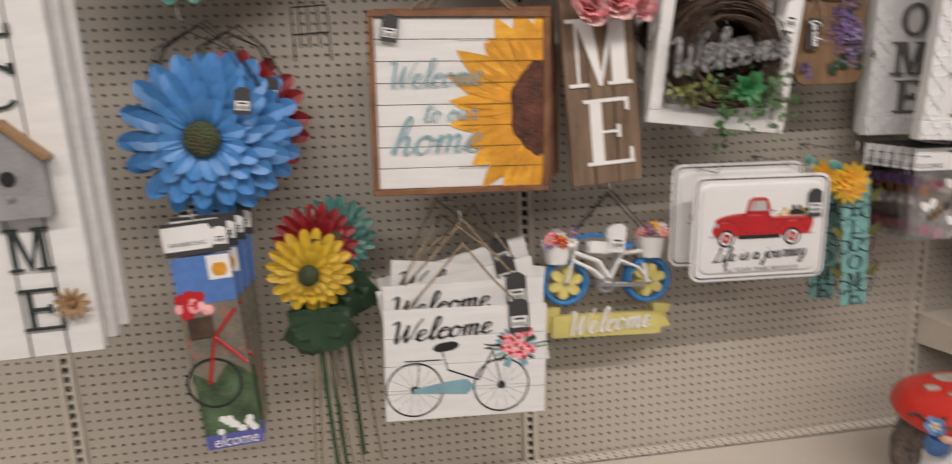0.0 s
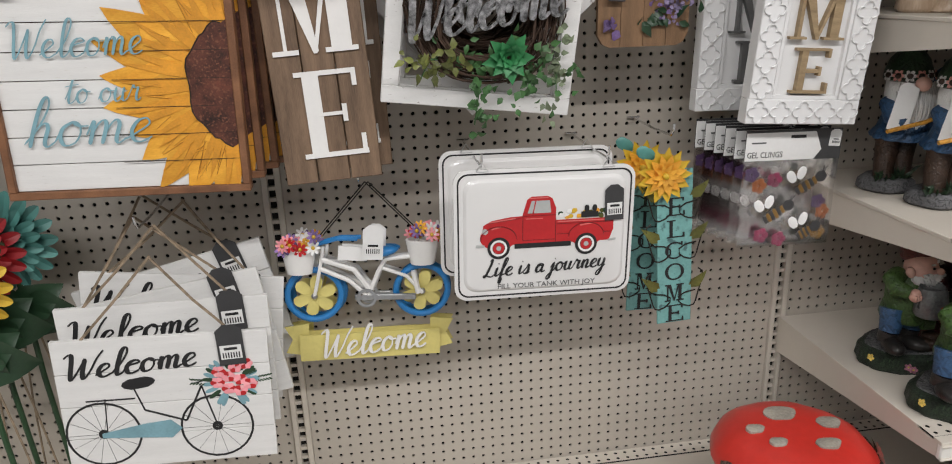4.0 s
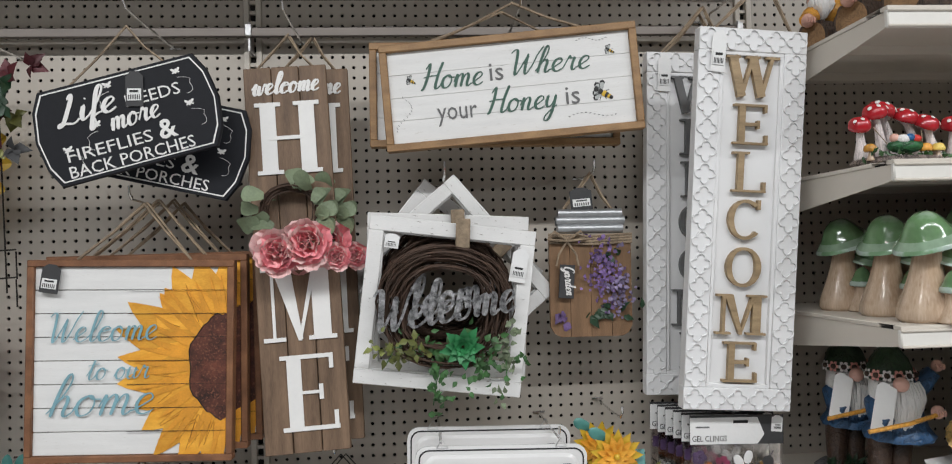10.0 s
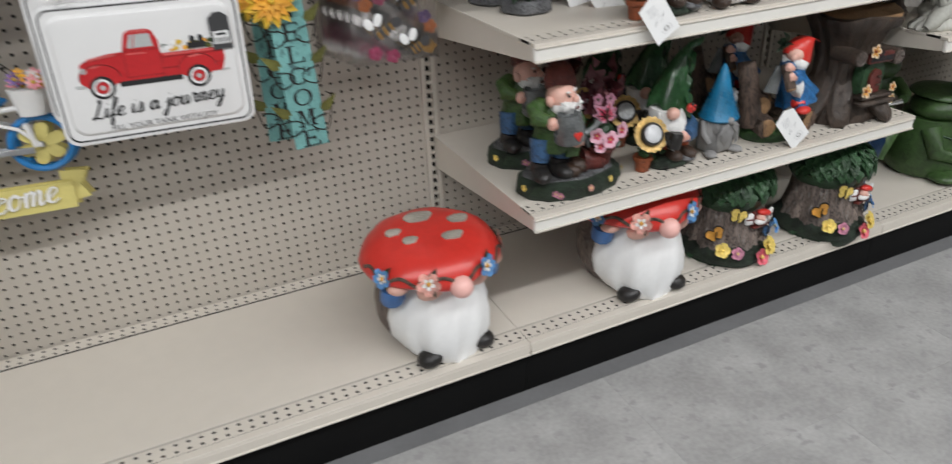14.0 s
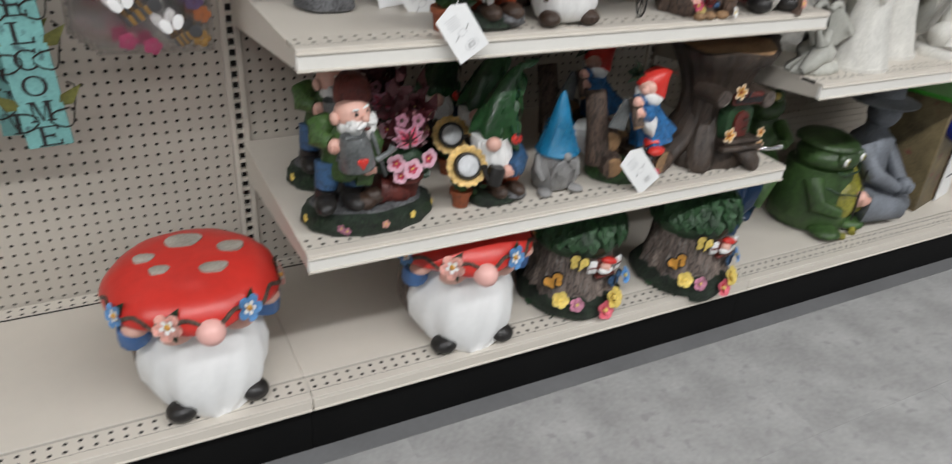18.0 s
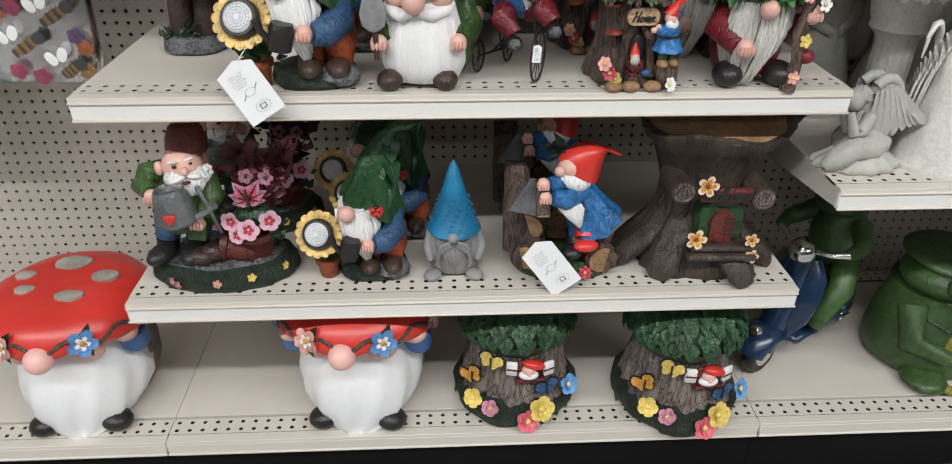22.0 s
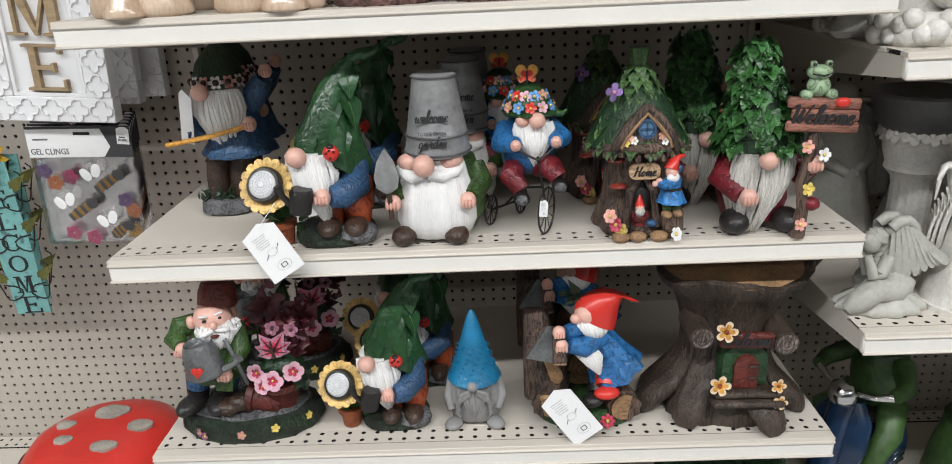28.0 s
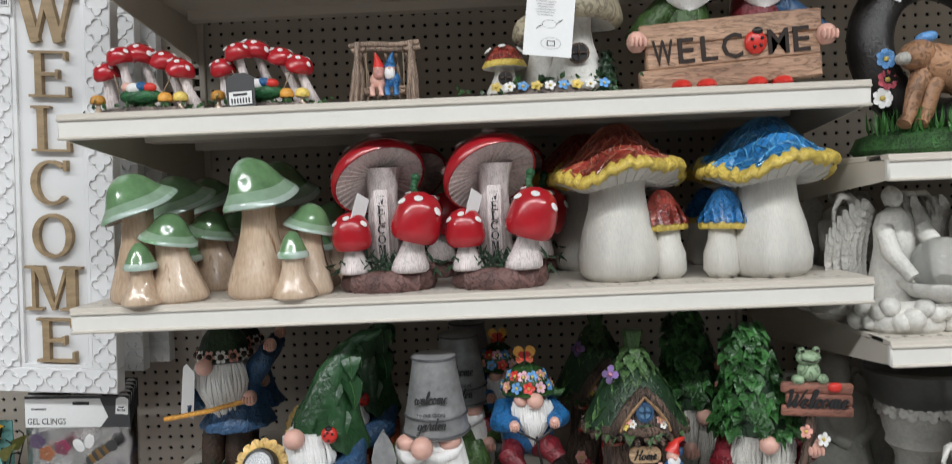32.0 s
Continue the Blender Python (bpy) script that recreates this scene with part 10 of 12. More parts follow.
k.tube([(0.02, -0.045, 0.175), (-0.012, -0.075, 0.168), (-0.04, -0.088, 0.18)], [0.022, 0.019, 0.013], vivid_blue, 12)
k.tube([(0.005, -0.03, 0.19), (-0.025, -0.062, 0.195), (-0.045, -0.08, 0.2)], [0.02, 0.016, 0.012], vivid_blue, 12)
hand(k, (-0.052, -0.094, 0.182), 0.0125)
hand(k, (-0.055, -0.088, 0.205), 0.0115)
k.tube([(-0.055, -0.075, 0.21), (-0.055, -0.105, 0.155)], [0.012, 0.013], bark, 10)
k.tube([(-0.055, -0.105, 0.155), (-0.055, -0.107, 0.152)], [0.0115, 0.0115], log_end, 12)
k.plate([(-0.05, -0.022), (0.0, -0.038), (0.012, 0.03), (-0.012, 0.036)], 0.005, can_grey, at=(-0.062, -0.07, 0.172), rot=(0, 0, 8))
k.bloom((0.031, -0.088, 0.024), 0.014, petal_rose, rim_yellow, (78, 0, 0), petals=8, width=0.5)
leaf_spray(k, (-0.02, -0.03, 0.255), (0.014, 0.012, 0.005), 8, 0.034, leaf_deep, 44, 0.4)
hang_tag(k, (-0.038, -0.112, 0.055), 0.061, 0.108, (-8, -38, 0))
g = figure("log_gnome", k, "red-hatted gnome in blue working beside cut logs", "garden figure", (0.792, -0.45, S2), 0, 1.0, "gnomes with logs")
again(g, -0.005, 0.2, 0)

# stump with a door
k = Kit()
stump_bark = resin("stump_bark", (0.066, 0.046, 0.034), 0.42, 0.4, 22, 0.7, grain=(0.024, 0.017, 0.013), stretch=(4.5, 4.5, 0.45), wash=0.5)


def stump_warp(x, y, z, b):
    g = 0.05 * math.sin(5 * b + 0.7 + 3 * z) + 0.028 * math.sin(11 * b + 9 * z) + 0.014 * math.sin(27 * b - 14 * z) + 0.008 * math.sin(47 * b + 20 * z)
    r = 1 + g + 0.06 * math.sin(3 * b + 2.4) * max(0, (z - 0.16) / 0.13)
    return x * r + 0.023, y * r, z + (0.008 * math.sin(3 * b + 1) - 0.022 * max(0, -math.sin(b)) if z > 0.278 else 0)


k.lathe([(0.12, 0.0), (0.118, 0.02), (0.104, 0.05), (0.088, 0.085), (0.078, 0.125), (0.078, 0.165), (0.09, 0.205), (0.108, 0.245), (0.132, 0.28), (0.142, 0.3), (0.13, 0.304), (0.116, 0.296), (0.02, 0.286)], stump_bark, seg=110, sy=0.85, warp=stump_warp)
for a, ln in ((-166, 0.168), (-128, 0.146), (-66, 0.17), (-22, 0.158), (15, 0.14), (60, 0.13), (120, 0.13), (168, 0.15)):
    b = radians(a)
    c, s1 = math.cos(b), math.sin(b) * 0.85
    rows = []
    for u, q, z, w in ((0, 0.052, 0.16, 0.02), (0.25, 0.074, 0.1, 0.026), (0.5, 0.098, 0.06, 0.032), (0.75, 0.86 * ln, 0.027, 0.03), (0.92, 0.97 * ln, 0.015, 0.022), (1, ln, 0.01, 0.008)):
        rows.append([(0.018 + q * c - w * math.sin(v) * math.sin(b) * (1 + 0.1 * math.sin(7 * v)), q * s1 + w * math.sin(v) * math.cos(b), max(0.0, z + w * 0.8 * math.cos(v) * (1 + 0.1 * math.sin(9 * v)))) for v in [2 * math.pi * p / 26 for p in range(26)]])
    k.grid(rows, stump_bark)
k.lathe([(0.131, 0.296), (0.09, 0.298), (0.01, 0.299)], log_end, (0.023, 0, 0.0), seg=60, sy=0.85, warp=lambda x, y, z, b: (x, y, z - 0.02 * max(0, -math.sin(b)) * math.hypot(x, y) / 0.125 + 0.0015 * math.sin(90 * math.hypot(x, y) * 6)))
y0 = -0.098
k.plate([(-0.01 + 0.084 * q, z) for q, z in ((0, 0.082), (1, 0.082), (1, 0.135), (0.96, 0.15), (0.84, 0.16), (0.67, 0.166), (0.5, 0.168), (0.33, 0.166), (0.16, 0.16), (0.04, 0.15), (0, 0.135))], 0.03, door_green, at=(0.0, y0 + 0.004, 0), edge=0.08)
k.plate([(0.012 + 0.042 * q, z) for q, z in ((0, 0.084), (1, 0.084), (1, 0.126), (0.93, 0.137), (0.75, 0.145), (0.5, 0.148), (0.25, 0.145), (0.07, 0.137), (0, 0.126))], 0.01, door_red, at=(0.0, y0 - 0.003, 0))
for z in (0.105, 0.128):
    k.box((0.046, y0 - 0.005, z), (0.018, 0.003, 0.003), stump_bark)
for i, z in enumerate((0.076, 0.062)):
    k.box((0.035, y0 - 0.004 - 0.008 * i, z), (0.115 + 0.012 * i, 0.032, 0.012), stump_bark, (0, 1, 0), 0.004)
for x, z in ((-0.05, 0.19), (0.094, 0.174)):
    k.tube([(x, -0.03, z), (x, y0 - 0.012, z)], [0.022, 0.021], stump_bark, 18)
    k.tube([(x, y0 - 0.0125, z), (x, y0 - 0.014, z)], 0.018, bark_grey, 16)
    for q in (0.006, 0.012):
        k.tube([(x + q * math.cos(b), y0 - 0.0145, z + q * math.sin(b)) for b in [2 * math.pi * p / 14 for p in range(15)]], 0.0007, stump_bark, 4)
k.box((0.027, y0 - 0.008, 0.182), (0.092, 0.014, 0.029), door_red, (0, 2, 0), 0.004)
k.penned("Welcome", 0.012, 0.082, ink, (0.027, y0 - 0.0151, 0.175), (0, 2, 0), 0.34, 0.001)
for x, z, s1 in ((-0.013, 0.205, 0.02), (-0.017, 0.1, 0.02), (0.084, 0.096, 0.014), (0.09, 0.062, 0.014)):
    k.bloom((x, y0 - 0.018, z), s1, cream_petal, petal_gold, (84, 0, 0), petals=5, width=0.68, cup=0.2, core=0.2)
    k.bloom((x, y0 - 0.0195, z), s1 * 0.72, petal_gold, trouser_orange, (84, 0, 0), petals=5, width=0.55, cup=0.2, core=0.3)
figure("fairy_stump", k, "dark tree stump figure with a small door and orange flowers", "garden figure", (1.03, -0.437, S2), 0, 1.0)

# --- shelf S4: mushrooms ---


def mushroom(k, base, h, stem_r, cap_r, cap_h, cap_mat, stem_mat, lean=(0, 0), under=None, seg=26, frill=0.0, drop=0.0, spots=0, tip=None, rim=None, bell=None):
    x, y, z = base
    tx, ty = lean
    prof = [(1.0, 0.0), (1.14, 0.05), (1.12, 0.14), (0.98, 0.28), (0.78, 0.46), (0.64, 0.64), (0.56, 0.83), (0.6, 1.0)]
    k.lathe([(stem_r * a, h * b) for a, b in prof], stem_mat, base, seg=36, warp=lambda px, py, pz, b: (px * (1 + 0.03 * math.sin(8 * b + h * 90)) + tx * (pz / h) ** 1.3, py + ty * (pz / h) ** 1.3, pz))
    c = (x + tx, y + ty, z + h)
    tilt = tip or (math.degrees(-ty / h) * 0.7, math.degrees(tx / h) * 0.7, 0)
    wob = (lambda px, py, pz, b: (px * (1 + frill * math.sin(3 * b + 1) + frill * 0.5 * math.sin(5 * b)), py * (1 + frill * math.sin(4 * b + 1)), pz + frill * 2.2 * cap_r * math.sin(2 * b + h * 40 + 0.4 * math.sin(b)) * min(1, math.hypot(px, py) / cap_r) ** 2))
    k.lathe([(cap_r * 0.2, -0.001), (cap_r * 0.6, -drop * 0.45), (cap_r * 0.84, -drop), (cap_r * (1 if rim else 0.88), -drop + cap_h * 0.06)], under or stem_mat, c, tilt, seg, warp=wob, shut=False)
    if bell:
        skirt = [(0.86, -0.02), (0.97, -0.01), (1.03, 0.05), (1.02, 0.11), (0.96, 0.17), (0.87, 0.25), (0.77, 0.35), (0.68, 0.47), (0.6, 0.62), (0.51, 0.77), (0.39, 0.9), (0.22, 1.0), (0.02, 1.04)]
        for m, i, j in ((rim, 0, 5), (bell, 4, 7), (cap_mat, 6, 13)):
            k.lathe([(cap_r * a, cap_h * b - drop * a * a) for a, b in skirt[i:j]], m, c, tilt, seg + 14, warp=wob, shut=False)
    elif rim:
        k.lathe([(cap_r * 0.985, -drop + cap_h * 0.03), (cap_r * 1.02, -drop + cap_h * 0.1), (cap_r * 0.99, -drop + cap_h * 0.22), (cap_r * 0.9, -drop * 0.6 + cap_h * 0.28)], rim, c, tilt, seg, warp=wob, shut=False)
        k.lathe([(cap_r * 0.9, -drop * 0.6 + cap_h * 0.28), (cap_r * 0.76, cap_h * 0.45), (cap_r * 0.6, cap_h * 0.7), (cap_r * 0.42, cap_h * 0.9), (cap_r * 0.2, cap_h * 1.02), (cap_r * 0.02, cap_h * 1.05)], cap_mat, c, tilt, seg, warp=wob, shut=False)
    else:
        k.lathe([(cap_r * 0.84, -drop - cap_h * 0.02), (cap_r * 0.93, -drop + cap_h * 0.06), (cap_r * 1.0, -drop + cap_h * 0.22), (cap_r * 1.01, -drop + cap_h * 0.38), (cap_r * 0.95, cap_h * 0.5 - drop * 0.4), (cap_r * 0.86, cap_h * 0.66 - drop * 0.1), (cap_r * 0.68, cap_h * 0.84), (cap_r * 0.4, cap_h * 0.97), (cap_r * 0.02, cap_h * 1.02)], cap_mat, c, tilt, seg, warp=wob, shut=False)
    m = turn(*tilt)
    shape = [(0.0, cap_h), (0.4, cap_h * 0.97), (0.68, cap_h * 0.84), (0.86, cap_h * 0.66 - drop * 0.1), (0.95, cap_h * 0.5 - drop * 0.4), (1.01, -drop + cap_h * 0.38)]
    for i in range(spots):
        a, u = (-90 + (i - 1) * 62 + 10 * math.sin(i * 5)) * math.pi / 180, (0.82, 0.62, 0.86, 0.5, 0.8, 0.6)[i % 6]
        zz = next(z0 + (z1 - z0) * (u - u0) / (u1 - u0) for (u0, z0), (u1, z1) in zip(shape, shape[1:]) if u0 <= u <= u1)
        steep = 62 * u * u
        p = Vector(c) + m @ Vector((cap_r * u * math.cos(a), cap_r * u * math.sin(a), zz))
        e = (m @ turn(0, 0, math.degrees(a)) @ turn(0, steep, 0)).to_euler()
        k.ball(p, (cap_r * 0.21, cap_r * 0.18, cap_r * 0.05), beard_white, [math.degrees(v) for v in e], 12, 7)


mush_mid = resin("glazed_pale_green", (0.29, 0.42, 0.29), 0.13, 0.25, 14, 0.02, coat=0.5, wash=0)
bunch = [Kit(), Kit(), Kit()]
mushroom(bunch[0], (-0.06, 0.0, 0), 0.152, 0.041, 0.06, 0.05, mush_green, mush_stem, (0.006, -0.01), drop=0.01, frill=0.035, tip=(12, -23, 0), rim=mush_rim, bell=mush_mid)
mushroom(bunch[1], (0.006, -0.012, 0), 0.106, 0.04, 0.043, 0.032, mush_green, mush_stem, (-0.01, -0.006), drop=0.008, frill=0.03, tip=(12, 17, 0), rim=mush_rim, bell=mush_mid)
mushroom(bunch[2], (-0.036, -0.045, 0), 0.056, 0.028, 0.025, 0.038, mush_green, mush_stem, (0.0, -0.004), drop=0.002, rim=mush_rim)
g = built("green_mushrooms", [("mushroom", q, "") for q in bunch], "cluster of glazed ceramic mushrooms with green caps", "garden figure", (0.148, -0.515, S4), 0, 1.0, "green ceramic mushrooms")
h2 = again(g, 0.01, 0.14, 8)
bunch = [Kit(), Kit(), Kit()]
mushroom(bunch[0], (-0.048, 0.0, 0), 0.158, 0.046, 0.059, 0.062, mush_green, mush_stem, (0.006, -0.008), drop=0.012, frill=0.04, tip=(10, -14, 0), rim=mush_rim, bell=mush_mid)
mushroom(bunch[1], (0.03, 0.006, 0), 0.114, 0.033, 0.041, 0.03, mush_green, mush_stem, (0.004, 0.0), drop=0.008, frill=0.03, tip=(10, 18, 0), rim=mush_rim, bell=mush_mid)
mushroom(bunch[2], (0.018, -0.042, 0), 0.064, 0.03, 0.024, 0.038, mush_green, mush_stem, (0.0, -0.003), drop=0.002, rim=mush_rim)
g = built("green_mushrooms", [("mushroom", q, "") for q in bunch], "cluster of glazed ceramic mushrooms with one tall green cap", "garden figure", (0.325, -0.51, S4), 0, 1.0, "green ceramic mushrooms")
again(g, 0.0, 0.15, 8)
again(h2, 0.0, 0.14, -6)

stem_pale = resin("toadstool_stem", (0.74, 0.66, 0.64), 0.5, 0.2, 40, 0.5, stretch=(4, 4, 0.6), wash=0.25)
worm_green = resin("caterpillar_green", (0.02, 0.11, 0.04), 0.35)
k = Kit()
k.lathe([(0.07, 0.0), (0.078, 0.01), (0.074, 0.028), (0.06, 0.034)], moss_base, seg=30, sy=0.8, warp=folds(13, 0.06))
leaf_spray(k, (0, -0.03, 0.042), (0.034, 0.02, 0.006), 120, 0.02, leaf_deep, 5, 0.2)
rock, k = k, Kit()
k.lathe([(0.03, 0.03), (0.026, 0.08), (0.023, 0.15), (0.026, 0.178), (0.034, 0.196)], stem_pale, (-0.005, 0.008, 0), seg=30, warp=folds(10, 0.03))
cap_c, cap_t = (-0.008, 0.0, 0.176), (-36, -27, 0)
k.lathe([(0.004, 0.018), (0.025, 0.012), (0.05, 0.004), (0.076, 0.0)], gill, cap_c, cap_t, 40, warp=lambda x, y, z, b: (x, y, z + 0.003 * math.sin(40 * b)), shut=False)
for i in range(36):
    a = 2 * math.pi * i / 36
    m = turn(*cap_t)
    k.tube([Vector(cap_c) + m @ Vector((0.022 * math.cos(a), 0.022 * math.sin(a), 0.008)), Vector(cap_c) + m @ Vector((0.074 * math.cos(a), 0.074 * math.sin(a), -0.001))], 0.0014, gill, 4)
k.lathe([(0.073, -0.002), (0.076, -0.003), (0.079, 0.003), (0.077, 0.014), (0.066, 0.034), (0.042, 0.05), (0.004, 0.057)], toad_red, cap_c, cap_t, 36, shut=False)
for a, u in ((200, 0.8), (160, 0.55), (250, 0.62), (300, 0.8), (20, 0.7), (100, 0.5), (330, 0.4)):
    p = Vector((0.077 * u * math.cos(radians(a)), 0.077 * u * math.sin(radians(a)), 0.06 * math.sqrt(1 - u * u * 0.92)))
    k.ball(Vector(cap_c) + turn(*cap_t) @ p, (0.011, 0.011, 0.005), beard_white, (-30 - 40 * u * math.sin(radians(a)), -14 + 40 * u * math.cos(radians(a)), 0), 9, 6)
tall, k = k, Kit()
mushroom(k, (-0.048, -0.03, 0.03), 0.055, 0.022, 0.031, 0.042, toad_red, stem_pale, (-0.002, -0.008), drop=0.014, spots=5)
low, k = k, Kit()
mushroom(k, (0.038, -0.035, 0.03), 0.072, 0.026, 0.039, 0.054, toad_red, stem_pale, (0.014, -0.012), drop=0.02, spots=6, tip=(6, 16, 0))
mid, k = k, Kit()
for i in range(8):
    k.ball((0.064 + 0.005 * math.cos(i * 0.8) - 0.002 * i, -0.05 + 0.001 * i, 0.134 + 0.0062 * i), 0.0058 if i < 7 else 0.0075, worm_green, seg=9, ring=6)
worm, k = k, Kit()
k.box((-0.004, -0.026, 0.1), (0.022, 0.004, 0.122), stem_pale, (4, 0, 0), 0.001)
for i, ch in enumerate("WELCOME"):
    serif(k, ch, -0.004, 0.145 - i * 0.0155, 0.0125, 0.0132, ink, -0.0305 - 0.0003 * i, 0.001, thick=0.2, thin=0.12)
strip, k = k, Kit()
k.plate([(-0.014, -0.024), (0.014, -0.024), (0.014, 0.024), (-0.014, 0.024)], 0.0008, paper, at=(-0.035, -0.045, 0.13), rot=(0, 24, 55))
g = built("toadstool_cluster", [("base", rock, "mauve rocky base with grass"), ("toadstool", tall, "tall toadstool with grey gills"), ("toadstool", low, "small spotted toadstool"), ("toadstool", mid, "spotted toadstool"), ("caterpillar", worm, "bright green caterpillar"), ("welcome_strip", strip, "upright strip with dark letters"), ("hang_tag", k, "white paper tag")], "red spotted toadstool cluster with welcome lettering on a rocky base", "garden figure", (0.479, -0.485, S4), 0, 1.0, "red toadstool clusters")
again(g, 0.180, -0.012, -3)
again(g, 0.03, 0.17, 10)
again(g, 0.21, 0.17, 4)


cap_vein = {brick_red: resin("cap_brick_vein", (0.46, 0.14, 0.08), 0.32, 0.4, 60, 0.3, coat=0.3), cap_blue: resin("cap_blue_vein", (0.10, 0.36, 0.62), 0.32, 0.4, 60, 0.3, coat=0.3)}


def ruffled_mushroom(cap, side, label):
    k = Kit()
    k.lathe([(0.052, 0.0), (0.065, 0.012), (0.068, 0.04), (0.059, 0.08), (0.048, 0.115), (0.044, 0.145), (0.05, 0.165)], mush_white, (side * -0.018, 0, 0), seg=28, warp=folds(14, 0.012))
    wob = lambda x, y, z, b: (x * (1 + 0.05 * math.sin(3 * b + 0.6) + 0.02 * math.sin(13 * b)), y * (1 + 0.05 * math.sin(3 * b)), z - 0.012 * math.sin(2 * b + 0.4) * (math.hypot(x, y) / 0.1) - 0.006 * math.sin(5 * b) * (1 if math.hypot(x, y) > 0.07 else 0))
    c = (side * -0.018, 0.0, 0.152)
    k.lathe([(0.035, 0.008), (0.07, 0.0), (0.1, 0.014)], mush_white, c, seg=40, warp=wob, shut=False)
    for i in range(40):
        a = 2 * math.pi * i / 40
        k.tube([Vector(c) + Vector(wob(r * math.cos(a), r * math.sin(a), z, a)) for r, z in ((0.04, 0.005), (0.07, -0.001), (0.098, 0.012))], 0.0012, mush_white, 4)
    k.lathe([(0.098, 0.012), (0.106, 0.014), (0.109, 0.019), (0.107, 0.025), (0.101, 0.03), (0.093, 0.033)], rim_yellow, c, shut=False, seg=180, warp=lambda x, y, z, b: wob(x * (1 + 0.012 * math.sin(31 * b) + 0.008 * math.sin(17 * b + 1)), y * (1 + 0.012 * math.sin(31 * b + 1)), z + 0.002 * math.sin(23 * b) + 0.0015 * math.sin(44 * b), b))
    prof = [(0.1, 0.0285), (0.088, 0.034), (0.074, 0.0425), (0.06, 0.055), (0.047, 0.07), (0.034, 0.084), (0.02, 0.094), (0.008, 0.098), (0.001, 0.099)]
    k.lathe(prof, cap, c, seg=72, warp=lambda x, y, z, b: wob(x * (1 + 0.02 * math.sin(9 * b + 60 * z)), y * (1 + 0.02 * math.sin(8 * b - 50 * z)), z, b), shut=False)
    rnd = random.Random(7)

    def on_cap(v, b):
        q = min(len(prof) - 2, int(v * (len(prof) - 1)))
        f = v * (len(prof) - 1) - q
        r, z = (prof[q][n] + (prof[q + 1][n] - prof[q][n]) * f for n in (0, 1))
        return Vector(c) + Vector(wob(r * math.cos(b), r * math.sin(b), z + 0.0012, b))

    for way in (-1, 1):
        for i in range(15):
            ph = rnd.uniform(0, 6)
            k.tube([on_cap(v / 15, 2 * math.pi * i / 15 + way * 0.95 * v / 15 + 0.1 * math.sin(v * 1.7 + ph)) for v in range(0, 15)], [0.0019 - 0.0001 * v for v in range(15)], cap_vein[cap], 5)
    big, k = k, Kit()
    sx = side * 0.058
    k.lathe([(0.02, 0.0), (0.03, 0.012), (0.029, 0.04), (0.022, 0.06), (0.02, 0.085)], mush_white, (sx, -0.012, 0), seg=18, warp=folds(9, 0.02))
    k.lathe([(0.02, 0.08), (0.036, 0.076), (0.0385, 0.081), (0.037, 0.087)], rim_yellow, (sx, -0.012, 0), (-4, side * -3, 0), seg=60, warp=folds(15, 0.04), shut=False)
    tilt = (-4, side * -3, 0)
    k.lathe([(0.0375, 0.085), (0.034, 0.096), (0.026, 0.117), (0.016, 0.135), (0.008, 0.142), (0.001, 0.144)], cap, (sx, -0.012, 0), tilt, 40, warp=folds(11, 0.05), shut=False)
    for j in range(5):
        for i in range(15 - 2 * j):
            u = j / 5
            a = 360 * (i + 0.5 * (j % 2)) / (15 - 2 * j)
            o = turn(*tilt) @ Vector(((0.035 - 0.024 * u) * math.cos(radians(a)), (0.035 - 0.024 * u) * math.sin(radians(a)), 0.1 + 0.042 * u))
            e = (turn(*tilt) @ turn(0, 0, a) @ turn(0, 62, 0)).to_euler()
            k.petal(Vector((sx, -0.012, 0)) + o, 0.015, 0.012, cap, [math.degrees(v) for v in e], cup=0.6, n=4, blunt=True)
    return [("mushroom", big, ""), ("small_mushroom", k, "")]


k = ruffled_mushroom(brick_red, 1, "")
g = built("ruffled_mushroom", k, "white mushroom figure with ruffled red and yellow cap", "garden figure", (0.873, -0.47, S4), 0, 1.0, "ruffled mushrooms")
again(g, -0.03, 0.19, 15)
k = ruffled_mushroom(cap_blue, -1, "")
g = built("ruffled_mushroom", k, "white mushroom figure with ruffled blue and yellow cap", "garden figure", (1.072, -0.487, S4), 0, 1.0, "ruffled mushrooms")
again(g, 0.03, 0.19, -15)

# --- shelf S5 ---
k = Kit()
k.lathe([(0.085, 0.0), (0.09, 0.006), (0.08, 0.016)], bark_grey, seg=24, sy=0.6, warp=folds(7, 0.06))
ground, caps = k, []
for x, y, h, s, l in ((-0.03, 0.0, 0.09, 0.023, -0.016), (0.008, 0.02, 0.098, 0.027, -0.03), (0.055, 0.012, 0.082, 0.024, -0.034), (0.074, -0.004, 0.066, 0.023, -0.022), (-0.07, 0.006, 0.066, 0.021, -0.004)):
    k = Kit()
    caps.append(("toadstool", k, ""))
    mushroom(k, (x, y, 0.01), h, 0.012, s, 0.021, toad_red, stem_pale, (l, -0.004), drop=0.006, spots=5, seg=24, frill=0.05, tip=(14, 22 if l < -0.02 else -6, 0))
    for q in range(5):
        u = 0.2 + 0.15 * q
        k.tube([(x + l * u ** 1.3 + 0.0093 * (1.06 - 0.5 * u) * math.cos(b), y - 0.004 * u ** 1.3 + 0.0093 * (1.06 - 0.5 * u) * math.sin(b), 0.01 + h * u) for b in [2 * math.pi * p / 12 for p in range(13)]], 0.0014, stem_pale, 4)
